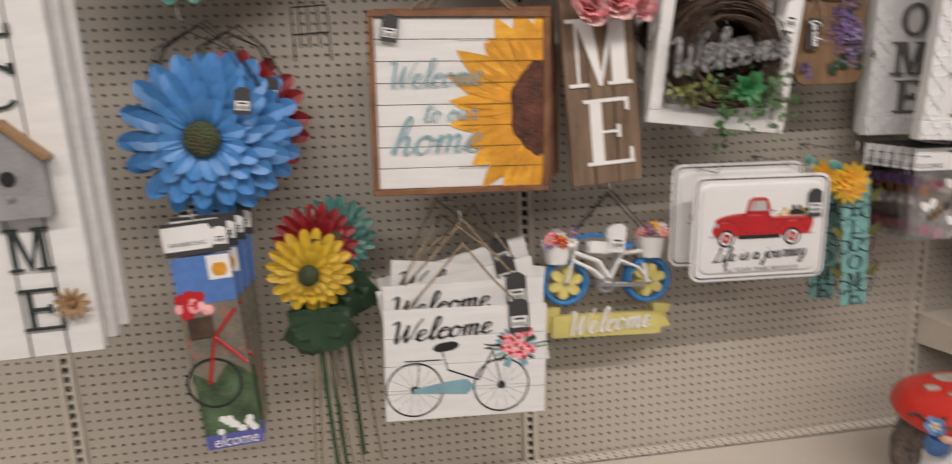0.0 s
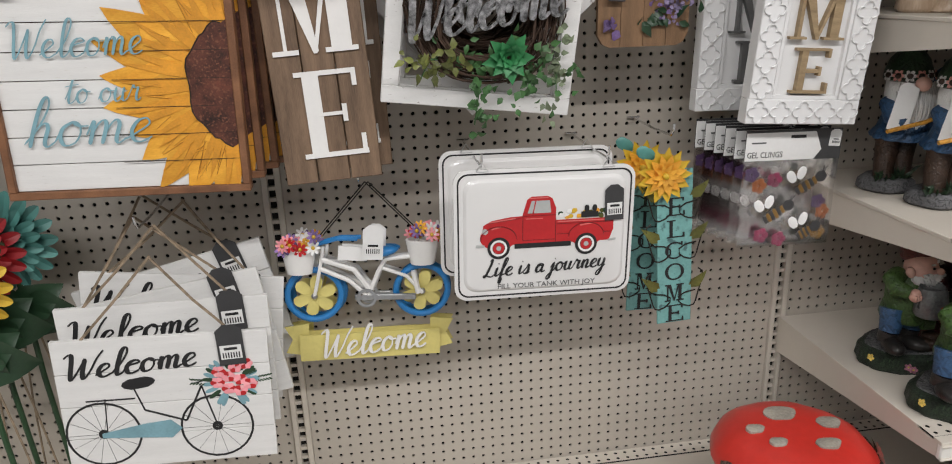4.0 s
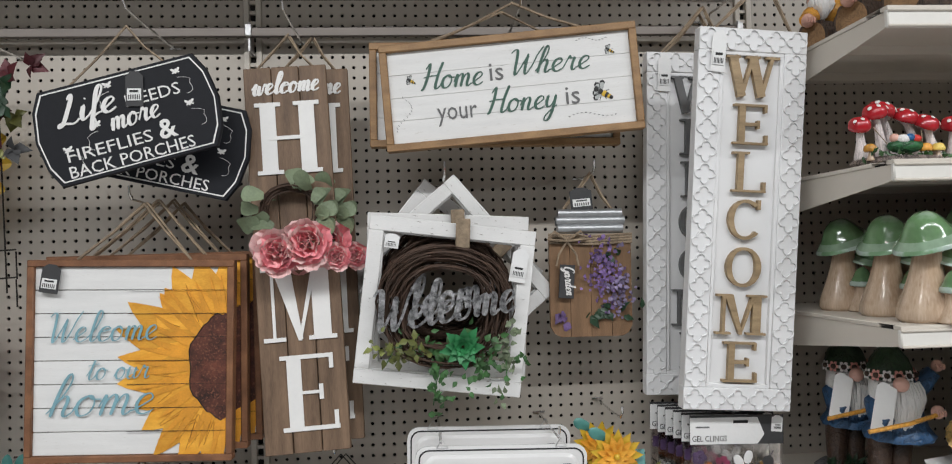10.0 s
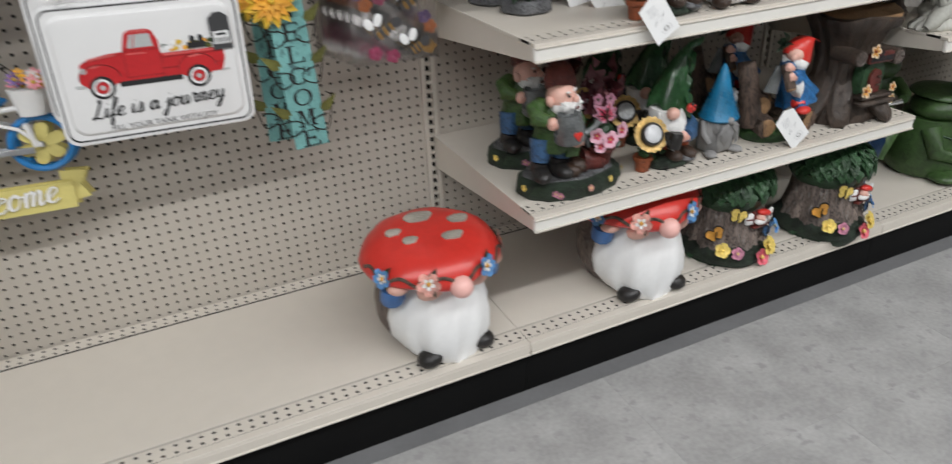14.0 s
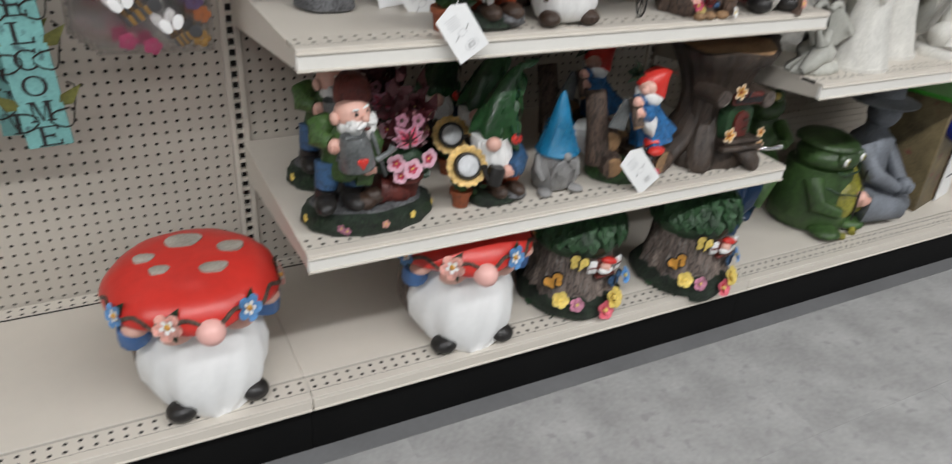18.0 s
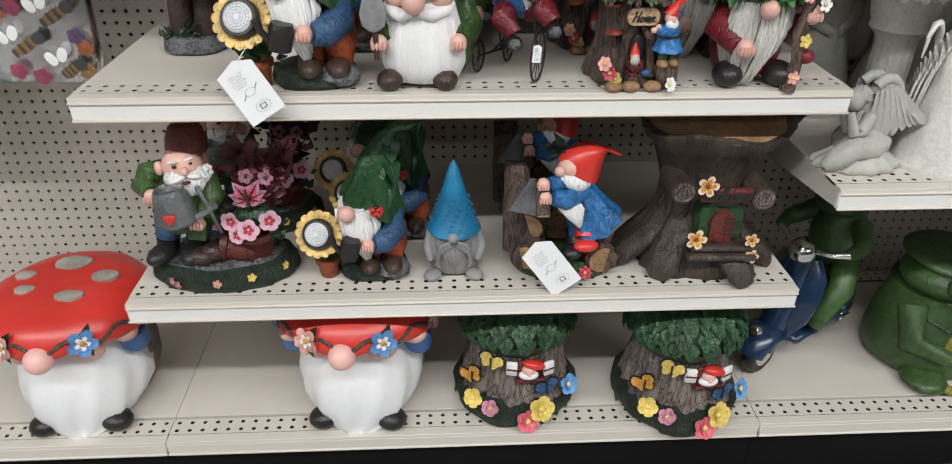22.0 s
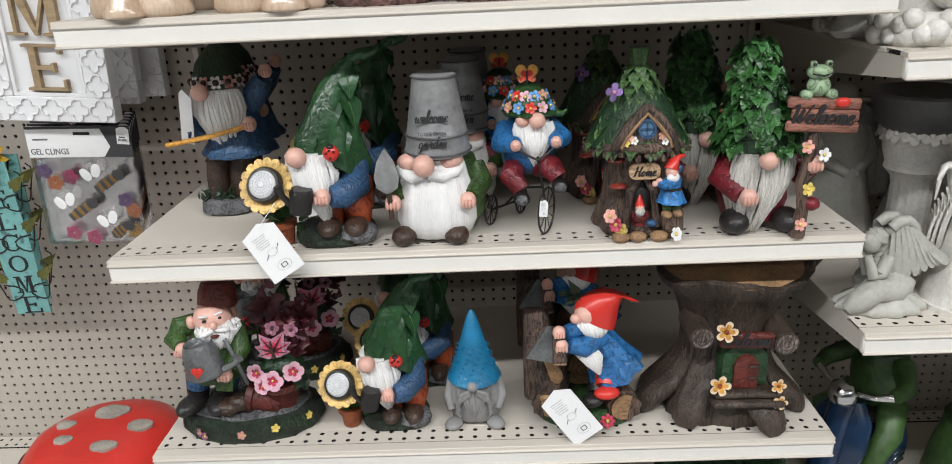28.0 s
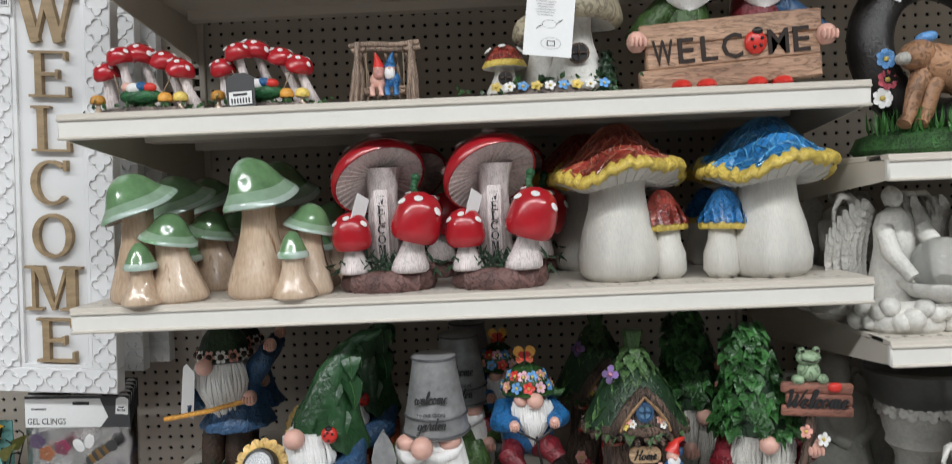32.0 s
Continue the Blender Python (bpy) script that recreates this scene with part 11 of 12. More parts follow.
for x, m in ((-0.075, petal_gold), (0.035, petal_gold), (0.06, petal_yellow)):
    k = Kit()
    caps.append(("small_mushroom", k, "yellow-capped small mushroom"))
    mushroom(k, (x, -0.03, 0.008), 0.02, 0.006, 0.012, 0.012, m, mush_stem, drop=0.003, seg=12)
k = Kit()
k.ball((-0.005, -0.028, 0.035), (0.036, 0.016, 0.014), resin("hammock_green", (0.02, 0.12, 0.04), 0.45), seg=14, ring=8)
cloth, k = k, Kit()
k.ball((-0.012, -0.034, 0.047), (0.014, 0.01, 0.01), beard_white, seg=9, ring=6)
k.ball((0.012, -0.034, 0.048), (0.012, 0.009, 0.008), cap_red, seg=9, ring=6)
k.ball((0.0, -0.036, 0.05), (0.01, 0.008, 0.008), vivid_blue, seg=9, ring=6)
k.ball((-0.026, -0.03, 0.05), (0.01, 0.008, 0.009), skin, seg=9, ring=6)
for x in (-0.04, 0.03):
    cloth.tube([(x, -0.028, 0.04), (x * 1.4, -0.01, 0.075)], 0.001, twine, 4)
leaf_spray(ground, (0, -0.03, 0.016), (0.05, 0.012, 0.003), 40, 0.012, leaf_mid, 8, 0.6)
g = built("hammock_toadstools", [("base", ground, ""), ("hammock", cloth, "green hammock"), ("sleeping_gnome", k, "tiny gnome")] + caps, "red toadstools with a tiny gnome asleep in a green hammock", "garden figure", (0.095, -0.45, S5), 0, 1.0, "toadstool hammock figures")
g2 = again(g, 0.192, 0.01, 4)
tg = thing("store_tag", "charcoal price tag leaning on a figure", "tag", (0.262, -0.51, S5))
price_tag(tg, (0, 0, 0.031), rot=(-6, -3, 0), w=0.045, h=0.06)

twig_pale = resin("peeled_twig", (0.33, 0.235, 0.175), 0.6, 0.35, 40, 0.5, stretch=(4, 4, 0.6))
frame_kit = Kit()
for x in (-0.046, 0.046):
    for y in (-0.03, 0.025):
        for d in (0.0, 0.009):
            frame_kit.tube([(x - d, y + d * 0.5, 0), (x * 0.96 + 0.003 - d * 0.6, y, 0.05), (x * 0.92 + d * 0.3, y * 0.5, 0.104)], [0.0046, 0.0038, 0.0042], twig_pale, 7)
for y, z in ((-0.012, 0.1), (0.012, 0.097)):
    frame_kit.tube([(-0.056, y, z), (-0.02, y, z + 0.002), (0.02, y, z - 0.001), (0.057, y, z + 0.002)], [0.004, 0.0048, 0.0044, 0.0048], twig_pale, 7)
for i in range(5):
    x = -0.034 + 0.017 * i
    frame_kit.tube([(x, 0.02, 0.002), (x + 0.003, 0.022, 0.05), (x - 0.002, 0.014, 0.098)], 0.0026, twig_pale, 6)
k = Kit()
for d in (-1, 1):
    k.tube([(d * 0.03, -0.002, 0.1), (d * 0.03, -0.006, 0.026)], 0.0014, twine, 4)
k.box((0, -0.01, 0.024), (0.066, 0.028, 0.006), twig_pale, bev=0.001)
for y in (-0.021, 0.001):
    k.tube([(-0.034, y, 0.029), (0.034, y, 0.03)], 0.0028, twig_pale, 6)
seat_kit = k
riders = []
for d, coat, hat in ((-1, skin, cap_red), (1, vivid_blue, vivid_blue)):
    k = Kit()
    k.ball((d * 0.012, -0.012, 0.042), (0.013, 0.011, 0.015), coat, (0, d * 10, 0), 12, 8)
    k.ball((d * 0.009, -0.016, 0.061), (0.009, 0.008, 0.009), skin, seg=10, ring=7)
    k.ball((d * 0.009, -0.021, 0.053), (0.009, 0.006, 0.011), beard_white if d > 0 else petal_peach, seg=10, ring=7)
    k.ball((d * 0.009, -0.024, 0.0605), 0.0028, skin, seg=8, ring=5)
    k.lathe([(0.0102, 0.063), (0.008, 0.069), (0.0045, 0.078), (0.001, 0.088)], hat, (d * 0.009, -0.014, 0), seg=12, warp=lambda x, y, z, b: (x + 8 * d * (z - 0.063) ** 2, y, z))
    for e in (-1, 1):
        k.tube([(d * 0.012 + e * 0.006, -0.018, 0.034), (d * 0.012 + e * 0.007, -0.03, 0.03), (d * 0.012 + e * 0.007, -0.031, 0.017)], [0.005, 0.0045, 0.005], coat, 7)
    riders.append(("gnome", k, "tiny gnome"))
built("twig_swing", [("frame", frame_kit, "peeled twig frame"), ("seat", seat_kit, "hanging twig seat")] + riders, "small twig swing frame with two tiny gnomes", "garden figure", (0.487, -0.47, S5), 0, 1.0)

k = Kit()
k.lathe([(0.095, 0.0), (0.1, 0.008), (0.085, 0.02)], bark_grey, seg=24, sy=0.6, warp=folds(9, 0.05))
leaf_spray(k, (0, -0.04, 0.02), (0.06, 0.012, 0.006), 60, 0.013, leaf_mid, 18, 0.6)
mushroom(k, (-0.065, -0.01, 0.01), 0.05, 0.026, 0.034, 0.028, brick_red, statue_white, drop=0.008, spots=3, rim=rim_yellow)
mushroom(k, (0.045, 0.0, 0.01), 0.12, 0.045, 0.074, 0.05, resin("cap_cream", (0.46, 0.40, 0.28), 0.5), statue_white, drop=0.018, frill=0.03)
mushroom(k, (-0.005, 0.02, 0.01), 0.1, 0.03, 0.045, 0.03, resin("cap_cream", (0.46, 0.40, 0.28), 0.5), statue_white, drop=0.014)
for x, z, s in ((0.045, 0.065, 0.016), (-0.065, 0.035, 0.011)):
    y = -0.048 if x > 0 else -0.036
    k.plate(circle(x, z, s, 16), 0.004, bark, at=(0, y, 0))
    k.plate(circle(x, z, s * 0.78, 16), 0.002, ink, at=(0, y - 0.002, 0))
    k.box((x, y - 0.004, z), (s * 1.5, 0.002, 0.002), bark)
    k.box((x, y - 0.004, z), (0.002, 0.002, s * 1.5), bark)
leaf_cone(k, (0.088, -0.03, 0.01), 0.018, 0.003, 0.055, 6, 0.014, leaf_deep, 40, 2)
for i in range(9):
    k.bloom((-0.08 + 0.02 * i, -0.055, 0.018), 0.009, (petal_yellow, beard_white, petal_blue)[i % 3], rim_yellow, (60, 0, 0), petals=5)
hang_tag(k, (0.0, -0.08, 0.105), 0.07, 0.1, (-6, 7, 0))
figure("mushroom_cottage", k, "grey mushroom cottages with round windows and small flowers", "garden figure", (0.748, -0.46, S5), 0, 1.05)

carved_dark = surface("carved_dark_brown", (0.022, 0.012, 0.008), 0.7, vary=0.3, scale=60)
s = thing("plank_welcome_figure", "brown moulded plank welcome sign held by two gnomes", "garden figure", (1.04, -0.475, S5))
for i in range(3):
    k = Kit()
    k.box((0.004 * (i % 2), 0, 0.03 + i * 0.036), (0.29 - 0.012 * (i % 2), 0.02, 0.0362), plank_tan, (0, -3.5, 0), 0.003)
    part("plank", k, s)
for i, ch in enumerate("WELC ME"):
    if ch != " ":
        k = Kit()
        x = -0.108 + i * 0.0365
        k.text(ch, 0.056, carved_dark, (x, -0.0108 - 0.0001 * i, 0.067 + 0.0022 * i), (0, -3.5, 0), 0.0016, 0, 0.0006, 0.026 if ch in "EL" else 0.033)
        part("letter", k, s, "dark carved letter")
k = Kit()
k.ball((0.038, -0.013, 0.077), (0.018, 0.008, 0.019), cap_red, seg=14, ring=8)
k.ball((0.04, -0.017, 0.094), (0.009, 0.006, 0.006), boot_black, seg=9, ring=6)
for dx, dz in ((-0.008, 0.004), (0.008, 0.005), (-0.004, -0.008), (0.006, -0.006)):
    k.ball((0.038 + dx, -0.0205, 0.077 + dz), 0.003, boot_black, seg=6, ring=5)
part("red_beetle", k, s, "red spotted beetle ornament")
k = Kit()
for d in (-1, 1):
    hand(k, (d * 0.15, -0.012, 0.085), 0.016)
    k.tube([(d * 0.15, 0.005, 0.09), (d * 0.12, 0.03, 0.12), (d * 0.08, 0.035, 0.15)], [0.018, 0.024, 0.028], sleeve_blue if d > 0 else coat_green, 10)
    k.lathe([(0.045, 0.0), (0.05, 0.05), (0.045, 0.12), (0.035, 0.17)], trouser_maroon if d > 0 else coat_green, (d * 0.06, 0.045, 0), seg=16)
    k.ball((d * 0.06, 0.035, 0.2), (0.036, 0.036, 0.038), skin, seg=14, ring=9)
    hang_beard(k, (d * 0.06, 0.015, 0.2), 0.07, 0.07, 0.045, beard_white)
    k.lathe([(0.042, 0.215), (0.03, 0.25), (0.008, 0.29)], cap_red if d > 0 else leaf_mid, (d * 0.06, 0.038, 0), seg=14)
    for q in (-1, 1):
        k.ball((d * 0.06 + q * 0.02, -0.01, 0.012), (0.016, 0.022, 0.012), cap_red, seg=10, ring=6)
part("gnome_pair", k, s, "two gnomes behind the planks")

# --- shelf S6: log figures, seen from below ---
k = Kit()
ax = Vector((0.94, 0.34, 0))
side = Vector((-0.34, 0.94, 0))
k.grid([[Vector((-0.07, -0.02, 0.047)) + ax * d + side * (r * math.cos(b) * (1 + 0.05 * math.sin(9 * b))) + Vector((0, 0, r * math.sin(b) * (1 + 0.05 * math.sin(9 * b)))) for b in [2 * math.pi * q / 36 for q in range(36)]] for d, r in ((0.0, 0.044), (0.05, 0.045), (0.12, 0.044), (0.17, 0.043))], bark)
c = Vector((-0.07, -0.02, 0.047)) - ax * 0.001
for r, m in ((0.038, log_end), (0.02, terracotta)):
    k.grid([[c - ax * (0.001 if r < 0.03 else 0) + side * (r * f * math.cos(b)) + Vector((0, 0, r * f * math.sin(b))) for b in [2 * math.pi * q / 24 for q in range(24)]] for f in (0.02, 0.6, 1.0)], log_end, caps=False)
hand(k, (-0.085, -0.035, 0.085), 0.015)
k.tube([(-0.085, -0.03, 0.088), (-0.06, -0.005, 0.105), (-0.03, 0.01, 0.115)], [0.017, 0.022, 0.026], petal_gold, 11)
k.ball((0.0, 0.012, 0.115), (0.055, 0.042, 0.036), petal_gold, seg=18, ring=11)
k.ball((-0.035, -0.002, 0.145), (0.03, 0.03, 0.03), skin, seg=14, ring=9)
strand_beard(k, (-0.042, -0.015, 0.142), 0.05, 0.05, 0.028, beard_white, 0.0, 11, 0.5, 4)
k.lathe([(0.034, 0.0), (0.032, 0.02), (0.02, 0.05), (0.004, 0.08)], terracotta, (-0.03, 0.0, 0.158), (0, 12, 0), 18)
g = figure("log_rest_figure", k, "orange-clad gnome figure resting on a cut log", "garden figure", (0.16, -0.47, S6), 0, 1.0, "log figures on the high shelf")
again(g, -0.01, 0.15, 0)
again(g, -0.02, 0.29, 0)
again(g, 0.22, -0.005, 0)

# --- next bay: angel statues and more ---


def robe(k, at, h, r, mat, n=11):
    k.lathe([(r, 0.0), (r * 0.96, h * 0.05), (r * 0.72, h * 0.3), (r * 0.6, h * 0.5), (r * 0.62, h * 0.66), (r * 0.5, h * 0.76), (r * 0.2, h * 0.82)], mat, at, seg=28, warp=folds(n, 0.05))
    k.ball((at[0], at[1] - r * 0.05, at[2] + h * 0.9), (r * 0.27, r * 0.28, r * 0.34), mat, seg=14, ring=10)
    k.ball((at[0], at[1] + r * 0.08, at[2] + h * 0.91), (r * 0.33, r * 0.3, r * 0.36), mat, seg=14, ring=9, lump=0.25)


def wing(k, root, length, height, side, mat, back=0.6):
    """A raised wing: rows of scale feathers under a curved leading edge, long ones at the foot."""
    for row in range(12):
        v = row / 11
        n = 6 if row < 9 else 5
        mid, half = side * length * (0.2 + 0.14 * math.sin(math.pi * v)), length * 0.21 * math.sin(math.pi * (0.2 + 0.62 * v))
        for i in range(n):
            u = i / (n - 1) * 2 - 1
            p = Vector(root) + Vector((mid + half * u, 0.012 - 0.0025 * row + 0.01 * abs(u), length * (-0.2 + 0.8 * v - 0.06 * u * u)))
            ln = length * (0.36 - 0.22 * v)
            e = (turn(90, 0, 0) @ turn(0, 0, -90 + side * (7 - 12 * v) + 10 * u * (1 - v)) @ turn(0, -9, 0)).to_euler()
            k.petal(p, ln, length * 0.115, mat, [math.degrees(q) for q in e], cup=0.35, n=4, blunt=True)
    rim = [Vector(root) + Vector((side * length * x, 0.014, length * z)) for x, z in ((0.02, 0.05), (0.06, 0.3), (0.14, 0.5), (0.25, 0.62), (0.36, 0.62), (0.44, 0.46), (0.46, 0.2))]
    k.tube(rim, [length * q for q in (0.03, 0.045, 0.055, 0.055, 0.045, 0.03, 0.012)], mat, 9)


def angel(name, label, at, h, mat, pose_kind, turned=0.0, wings=1.0):
    k = Kit()
    r = h * 0.27
    if pose_kind == "seated":
        k.lathe([(r * 1.3, 0.0), (r * 1.3, h * 0.09), (r * 1.15, h * 0.12)], mat, seg=22)
        k.ball((0, 0.0, h * 0.27), (r * 0.95, r * 0.8, h * 0.2), mat, seg=20, ring=12, lump=0.15)
        k.tube([(r * 0.4, 0, h * 0.2), (-r * 0.5, -r * 0.6, h * 0.28), (-r * 0.9, -r * 0.5, h * 0.14)], [r * 0.42, r * 0.36, r * 0.26], mat, 14)
        k.lathe([(r * 0.55, h * 0.3), (r * 0.5, h * 0.5), (r * 0.42, h * 0.66), (r * 0.16, h * 0.72)], mat, (r * 0.15, 0.0, 0), seg=20, warp=folds(9, 0.04))
        k.ball((-r * 0.12, -r * 0.12, h * 0.8), (r * 0.33, r * 0.34, r * 0.4), mat, (0, -15, 0), 16, 10)
        k.ball((0.0, r * 0.06, h * 0.82), (r * 0.4, r * 0.38, r * 0.42), mat, seg=14, ring=9, lump=0.3)
        k.tube([(r * 0.45, -r * 0.1, h * 0.6), (r * 0.1, -r * 0.6, h * 0.46), (-r * 0.2, -r * 0.45, h * 0.66)], [r * 0.2, r * 0.17, r * 0.13], mat, 10)
    else:
        robe(k, (0, 0, 0), h, r, mat)
        for d in (-1, 1):
            k.tube([(d * r * 0.5, 0, h * 0.72), (d * r * 0.55, -r * 0.35, h * 0.58), (d * r * 0.08, -r * 0.62, h * 0.66 if pose_kind == "praying" else h * 0.5)], [r * 0.2, r * 0.2, r * 0.12], mat, 10)
        k.lathe([(r * 1.05, 0), (r * 1.05, h * 0.03)], mat, seg=20)
    if wings:
        for d in (-1, 1):
            wing(k, (d * r * 0.25, r * 0.4, h * 0.55), h * 0.42 * wings, h * 0.6, d, mat)
    return figure(name, k, label, "statue", at, turned, 1.0, "angel statues")


k = Kit()
k.lathe([(0.075, 0.0), (0.082, 0.006), (0.078, 0.016), (0.055, 0.03), (0.03, 0.05)], statue_grey, (0.012, -0.01, 0), seg=60, sy=0.68, warp=folds(12, 0.06))
k.ball((0.018, -0.005, 0.045), (0.052, 0.045, 0.04), statue_grey, seg=22, ring=12, lump=0.2)
k.tube([(0.03, -0.02, 0.045), (-0.018, -0.045, 0.055), (-0.042, -0.045, 0.03), (-0.062, -0.04, 0.012)], [0.03, 0.026, 0.022, 0.012], statue_grey, 14)
k.tube([(0.03, 0.0, 0.05), (0.022, -0.005, 0.09), (0.0, -0.01, 0.12)], [0.034, 0.03, 0.02], statue_grey, 16)
k.ball((-0.026, -0.02, 0.136), (0.018, 0.017, 0.021), statue_grey, (0, -25, 0), 16, 11)
k.ball((-0.012, -0.012, 0.143), (0.02, 0.02, 0.019), statue_grey, seg=16, ring=11, lump=0.35, freq=20)
k.ball((0.004, -0.008, 0.126), (0.014, 0.016, 0.022), statue_grey, (0, 30, 0), 12, 9, lump=0.35, freq=20)
for y in (-0.035, -0.012):
    k.tube([(0.004, y, 0.112), (-0.014, y - 0.016, 0.085), (-0.026, y - 0.014, 0.08), (-0.036, y, 0.118)], [0.013, 0.012, 0.011, 0.008], statue_grey, 10)
for q, (y, sc) in enumerate(((-0.022, 1.0), (0.024, 0.9))):
    for row in range(3):
        n = 9
        for i in range(n):
            u = i / (n - 1)
            p = Vector((0.012 + 0.05 * u + 0.006 * row, y - 0.006 * (2 - row) * (1 if q == 0 else -1), 0.1 + 0.075 * math.sin(math.pi * (0.32 + 0.5 * u)) * sc - 0.018 * row))
            ln = (0.135 - 0.06 * u - 0.03 * row) * sc
            e = (turn(90, 0, 0) @ turn(0, 0, -92 + 52 * u)).to_euler()
            k.petal(p, ln, 0.017, statue_grey, [math.degrees(v) for v in e], cup=0.3, n=5, blunt=True)
    k.tube([(0.008 + 0.055 * u, y, 0.1 + 0.08 * math.sin(math.pi * (0.3 + 0.5 * u)) * sc) for u in (0, 0.25, 0.5, 0.75, 1)], [0.01, 0.011, 0.01, 0.008, 0.004], statue_grey, 8)
figure("weeping_angel", k, "seated pale grey weeping angel statue with feathered wings", "statue", (1.277, -0.5, R3), 0, 0.9, "angel statues")
angel("praying_angel", "pale grey praying angel statue with long robe", (1.445, -0.50, R3), 0.30, statue_white, "praying", 35)
angel("winged_angel", "pale stone angel statue with large curved wings", (1.64, -0.43, R3), 0.32, statue_white, "standing", 20, 1.25)
for dx, dy in ((0.0, 0.0), (0.09, 0.05), (0.17, -0.01)):
    angel("cherub_statue", "small pale stone cherub statue", (1.80 + dx, -0.5 + dy, R3), 0.2, statue_white, "seated", 20 + dx * 100, 0.9)
angel("winged_angel", "pale stone angel statue at the back of the shelf", (1.33, -0.2, R3), 0.33, statue_grey, "standing", 5, 1.2)

for x, y, h, q in ((1.52, -0.2, 0.34, 12), (1.7, -0.18, 0.33, -8), (1.88, -0.2, 0.34, 6), (2.05, -0.3, 0.3, 14)):
    angel("winged_angel", "pale stone angel statue at the back of the shelf", (x, y, R3), h, statue_grey if q > 10 else statue_white, "standing", q, 1.2)
bath = thing("column_birdbath", "white fluted column with flower rim and dark bowl", "statue", (1.415, -0.33, R3))
k = Kit()
k.lathe([(0.056, 0.0), (0.056, 0.02), (0.043, 0.03), (0.037, 0.05), (0.035, 0.163), (0.039, 0.178), (0.053, 0.194), (0.051, 0.204), (0.056, 0.219), (0.061, 0.245), (0.065, 0.255), (0.061, 0.26)], statue_white, seg=84, warp=lambda x, y, z, b: (x * (1 + (0.05 * math.sin(14 * b) if 0.05 < z < 0.165 else 0)), y * (1 + (0.05 * math.sin(14 * b) if 0.05 < z < 0.165 else 0)), z))
part("column", k, bath)
for i in range(14):
    a = 2 * math.pi * i / 14
    k = Kit()
    k.bloom((0.063 * math.cos(a), 0.063 * math.sin(a), 0.267), 0.02, statue_white, statue_white, (70, 0, math.degrees(a) + 90), petals=5)
    part("carved_flower", k, bath)
k = Kit()
k.lathe([(0.05, 0.255), (0.077, 0.28), (0.087, 0.316), (0.092, 0.332), (0.087, 0.337), (0.04, 0.296)], surface("smoked_bowl", (0.10, 0.10, 0.095), 0.3, vary=0.2), seg=40)
part("bowl", k, bath, "dark bowl")

# globe angel on R4
k = Kit()
k.lathe([(0.066, 0.0), (0.074, 0.01), (0.07, 0.035), (0.06, 0.048)], statue_white, seg=30, sy=0.85, warp=folds(7, 0.05))
rnd = random.Random(6)
for i in range(26):
    a = 2 * math.pi * i / 26
    k.ball((0.068 * math.cos(a), 0.058 * math.sin(a), rnd.uniform(0.012, 0.042)), rnd.uniform(0.011, 0.018), statue_white, seg=10, ring=7)
robe(k, (-0.004, 0.014, 0.035), 0.185, 0.046, statue_white, 17)
for d in (-1, 1):
    wing(k, (d * 0.016 - 0.004, 0.04, 0.125), 0.13, 0.13, d, statue_white)
    k.tube([(d * 0.03, 0.0, 0.155), (d * 0.04, -0.03, 0.12), (d * 0.025, -0.055, 0.085)], [0.014, 0.014, 0.01], statue_white, 10)
k.lathe([(0.02, 0.045), (0.042, 0.056), (0.056, 0.07), (0.056, 0.077), (0.04, 0.07)], statue_white, (0.026, -0.045, 0.0), seg=44, warp=folds(15, 0.05))
k.ball((0.028, -0.048, 0.1), 0.043, globe_glass, seg=28, ring=18)
g = figure("globe_angel", k, "white kneeling angel statue holding a clear glass globe", "statue", (1.295, -0.505, R4), 8, 1.02, "globe angels")
again(g, 0.14, 0.03, 10)
again(g, -0.005, 0.18, -5)
again(g, 0.3, 0.0, 10)
again(g, 0.46, 0.02, 10)
k = Kit()
k.lathe([(0.05, 0.0), (0.06, 0.012), (0.05, 0.03), (0.04, 0.06)], statue_white, seg=22, warp=folds(6, 0.1))
g = figure("cloud_base_statue", k, "small white cloud-shaped statue base", "statue", (1.26, -0.39, R4), 0, 1.0)

# tyre and animal figure on R5
turf_blade = resin("turf_blade", (0.05, 0.17, 0.035), 0.45, 0.3, 60, 0.1, islands=0.5, wash=0)
k = Kit()
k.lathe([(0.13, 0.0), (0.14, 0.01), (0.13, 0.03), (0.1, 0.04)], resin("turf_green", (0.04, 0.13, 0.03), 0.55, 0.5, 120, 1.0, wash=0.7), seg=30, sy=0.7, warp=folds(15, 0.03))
rnd = random.Random(28)
for i in range(420):
    a, q = rnd.uniform(0, 6.28), math.sqrt(rnd.random())
    k.petal((0.115 * q * math.cos(a), 0.075 * q * math.sin(a) - 0.01, 0.03), rnd.uniform(0.028, 0.05), 0.004, turf_blade, (0, -90 + rnd.uniform(-32, 32), rnd.uniform(0, 360)), cup=0.6, n=3)
c, m = Vector((0.01, 0.03, 0.172)), turn(-8, 0, 8)
k.grid([[c + m @ Vector(((0.116 + 0.034 * math.cos(b)) * math.cos(a), 0.034 * math.sin(b), (0.116 + 0.034 * math.cos(b)) * math.sin(a))) for b in [2 * math.pi * q / 12 for q in range(12)]] for a in [2 * math.pi * p / 36 for p in range(37)]], boot_black, caps=False)
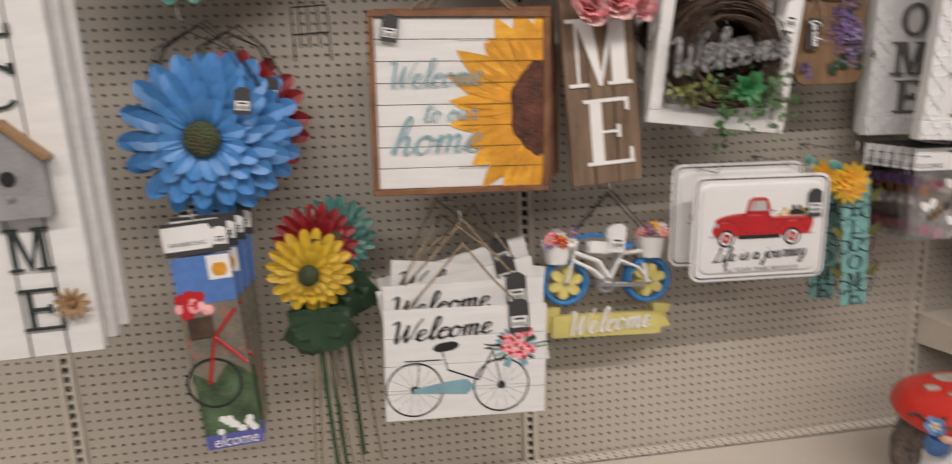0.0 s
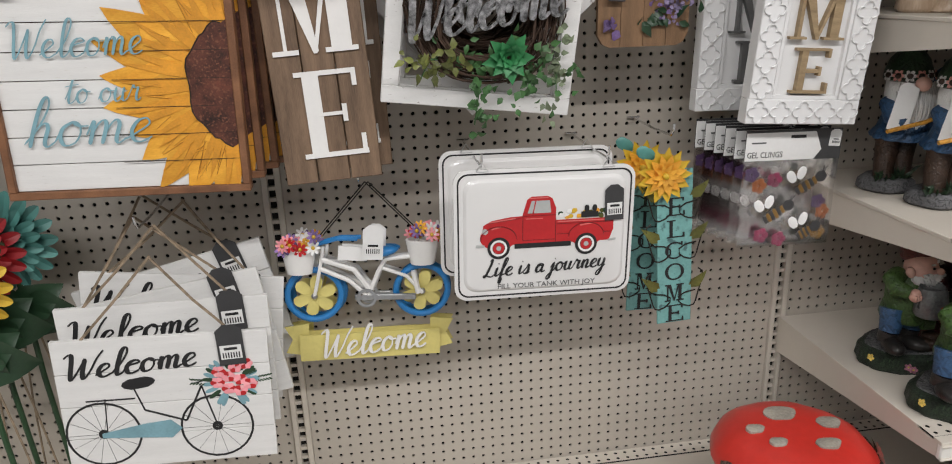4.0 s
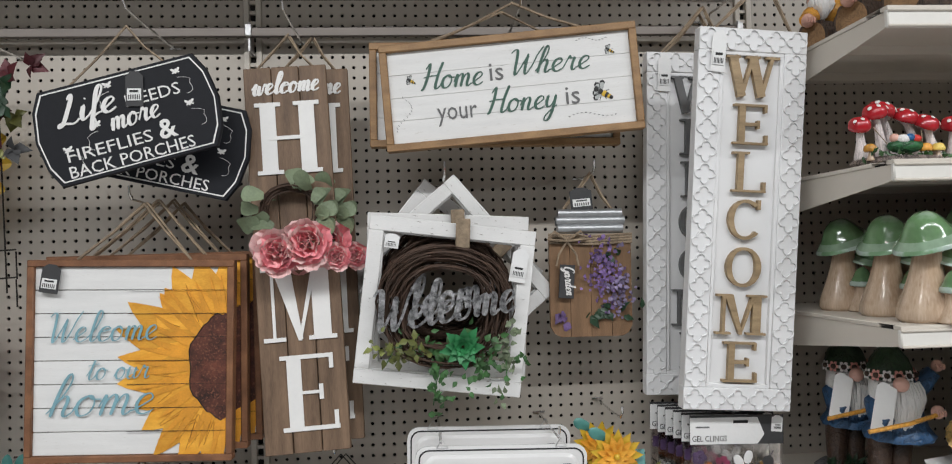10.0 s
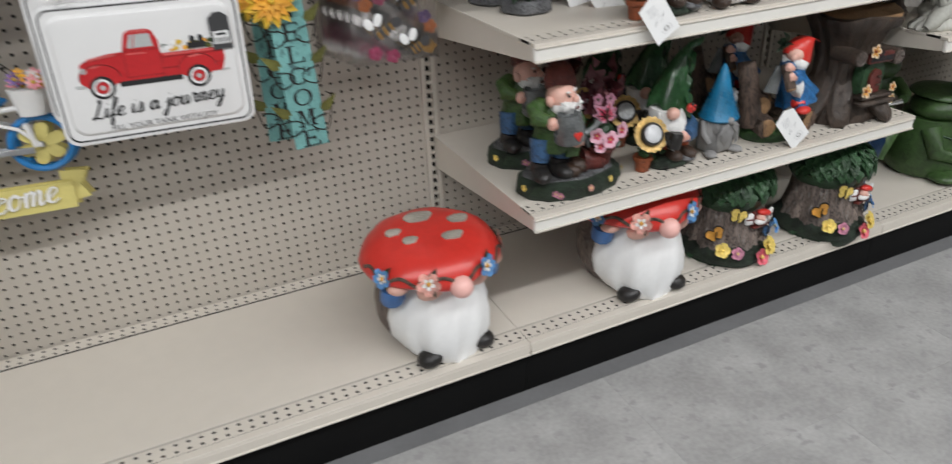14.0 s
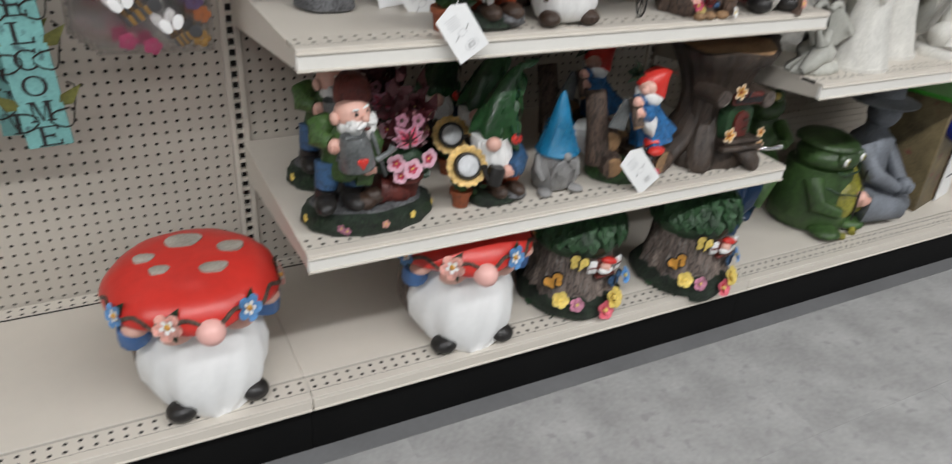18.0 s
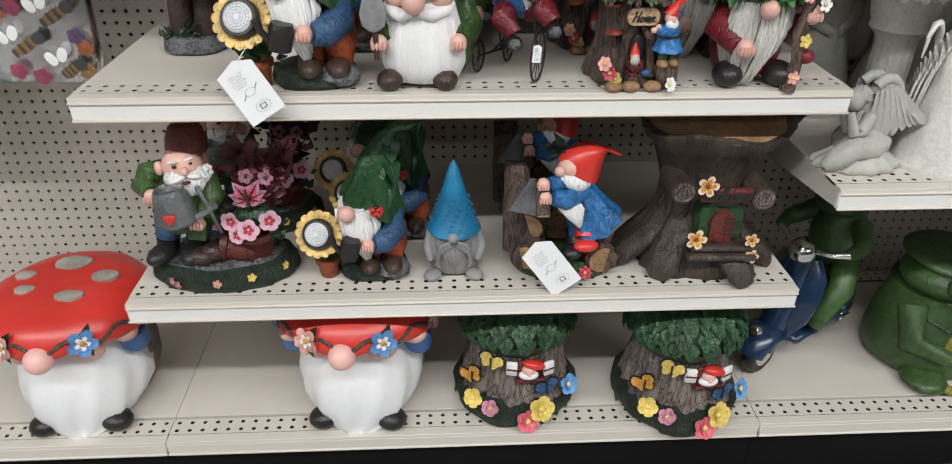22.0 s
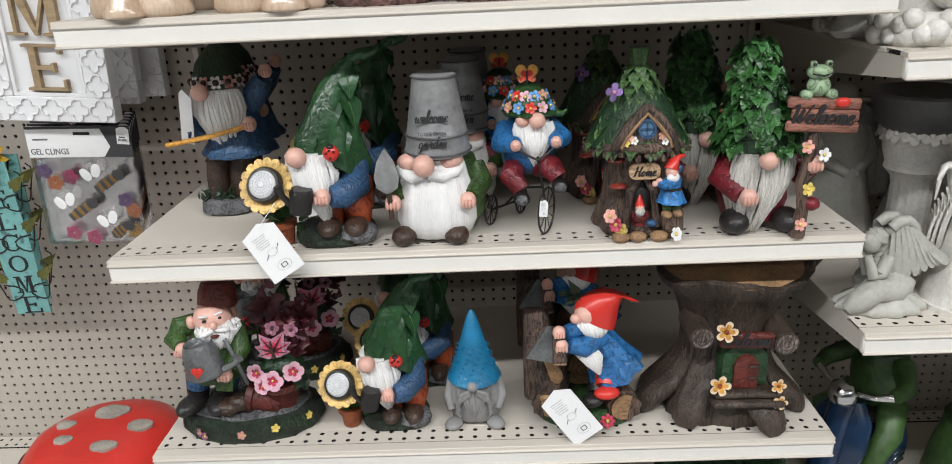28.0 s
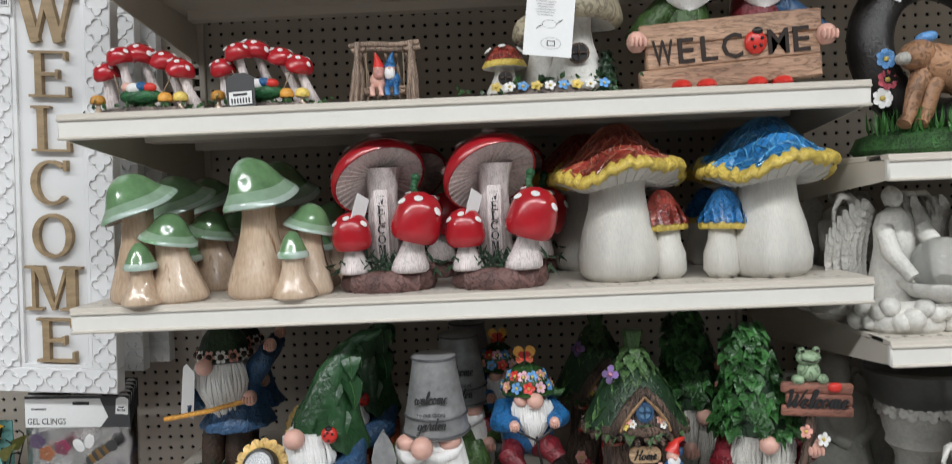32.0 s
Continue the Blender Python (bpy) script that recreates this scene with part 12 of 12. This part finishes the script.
for i, ch in enumerate("Welcome"):
    a = radians(138 - 17 * i)
    k.text(ch, 0.034, letter_white, c + m @ Vector((0.116 * math.cos(a), -0.036, 0.116 * math.sin(a))), (-8, 90 - math.degrees(a), 8), 0.002, 0, 0.001)
for q in (0.094, 0.107, 0.126, 0.139):
    k.tube([c + m @ Vector((q * math.cos(a), -0.036 + 0.9 * abs(q - 0.116), q * math.sin(a))) for a in [2 * math.pi * p / 40 for p in range(41)]], 0.0016, boot_black, 4)
fur = resin("tan_fur", (0.36, 0.19, 0.1), 0.5)
k.ball((-0.02, -0.042, 0.128), (0.062, 0.034, 0.034), fur, (0, 24, 0), 18, 12)
k.ball((-0.07, -0.052, 0.15), (0.026, 0.024, 0.022), fur, (0, -20, 0), 14, 9)
k.ball((-0.092, -0.058, 0.144), (0.013, 0.012, 0.01), beard_soft, seg=10, ring=7)
for x, x1 in ((-0.055, -0.085), (-0.03, -0.06), (0.02, -0.01)):
    k.tube([(x, -0.045, 0.13), (x1 + 0.01, -0.055, 0.095), (x1, -0.058, 0.06), (x1 - 0.012, -0.064, 0.046)], [0.017, 0.013, 0.01, 0.011], fur, 9)
k.ball((-0.055, -0.052, 0.175), (0.018, 0.009, 0.009), petal_blue, (0, -12, 0), 10, 6)
for x, z, mm in ((-0.098, 0.118, petal_rose_pale), (-0.1, 0.15, petal_blue), (-0.106, 0.09, beard_white)):
    k.bloom((x, -0.022, z), 0.016, mm, petal_yellow, (85, 0, 0), petals=7)
figure("tyre_planter_figure", k, "black tyre garden figure with grass, flowers and a tan animal", "garden figure", (1.40, -0.44, R5), 0, 1.05)

# colourful packet hanging at the shelf edge
s = thing("hang_packet", "red, orange and purple packet clipped to the shelf rail", "packet", (2.02, -0.622, R4 - 0.04))
k = Kit()
k.box((0, 0, -0.05), (0.06, 0.012, 0.13), surface("packet_purple", (0.12, 0.03, 0.3), 0.35, vary=0.2), bev=0.004)
part("packet_body", k, s)
k = Kit()
k.ball((0, -0.006, -0.045), (0.026, 0.006, 0.035), trouser_orange, seg=14, ring=8)
k.box((0, -0.0065, 0.0), (0.056, 0.004, 0.02), cap_red, bev=0.001)
part("packet_print", k, s, "orange and red print")
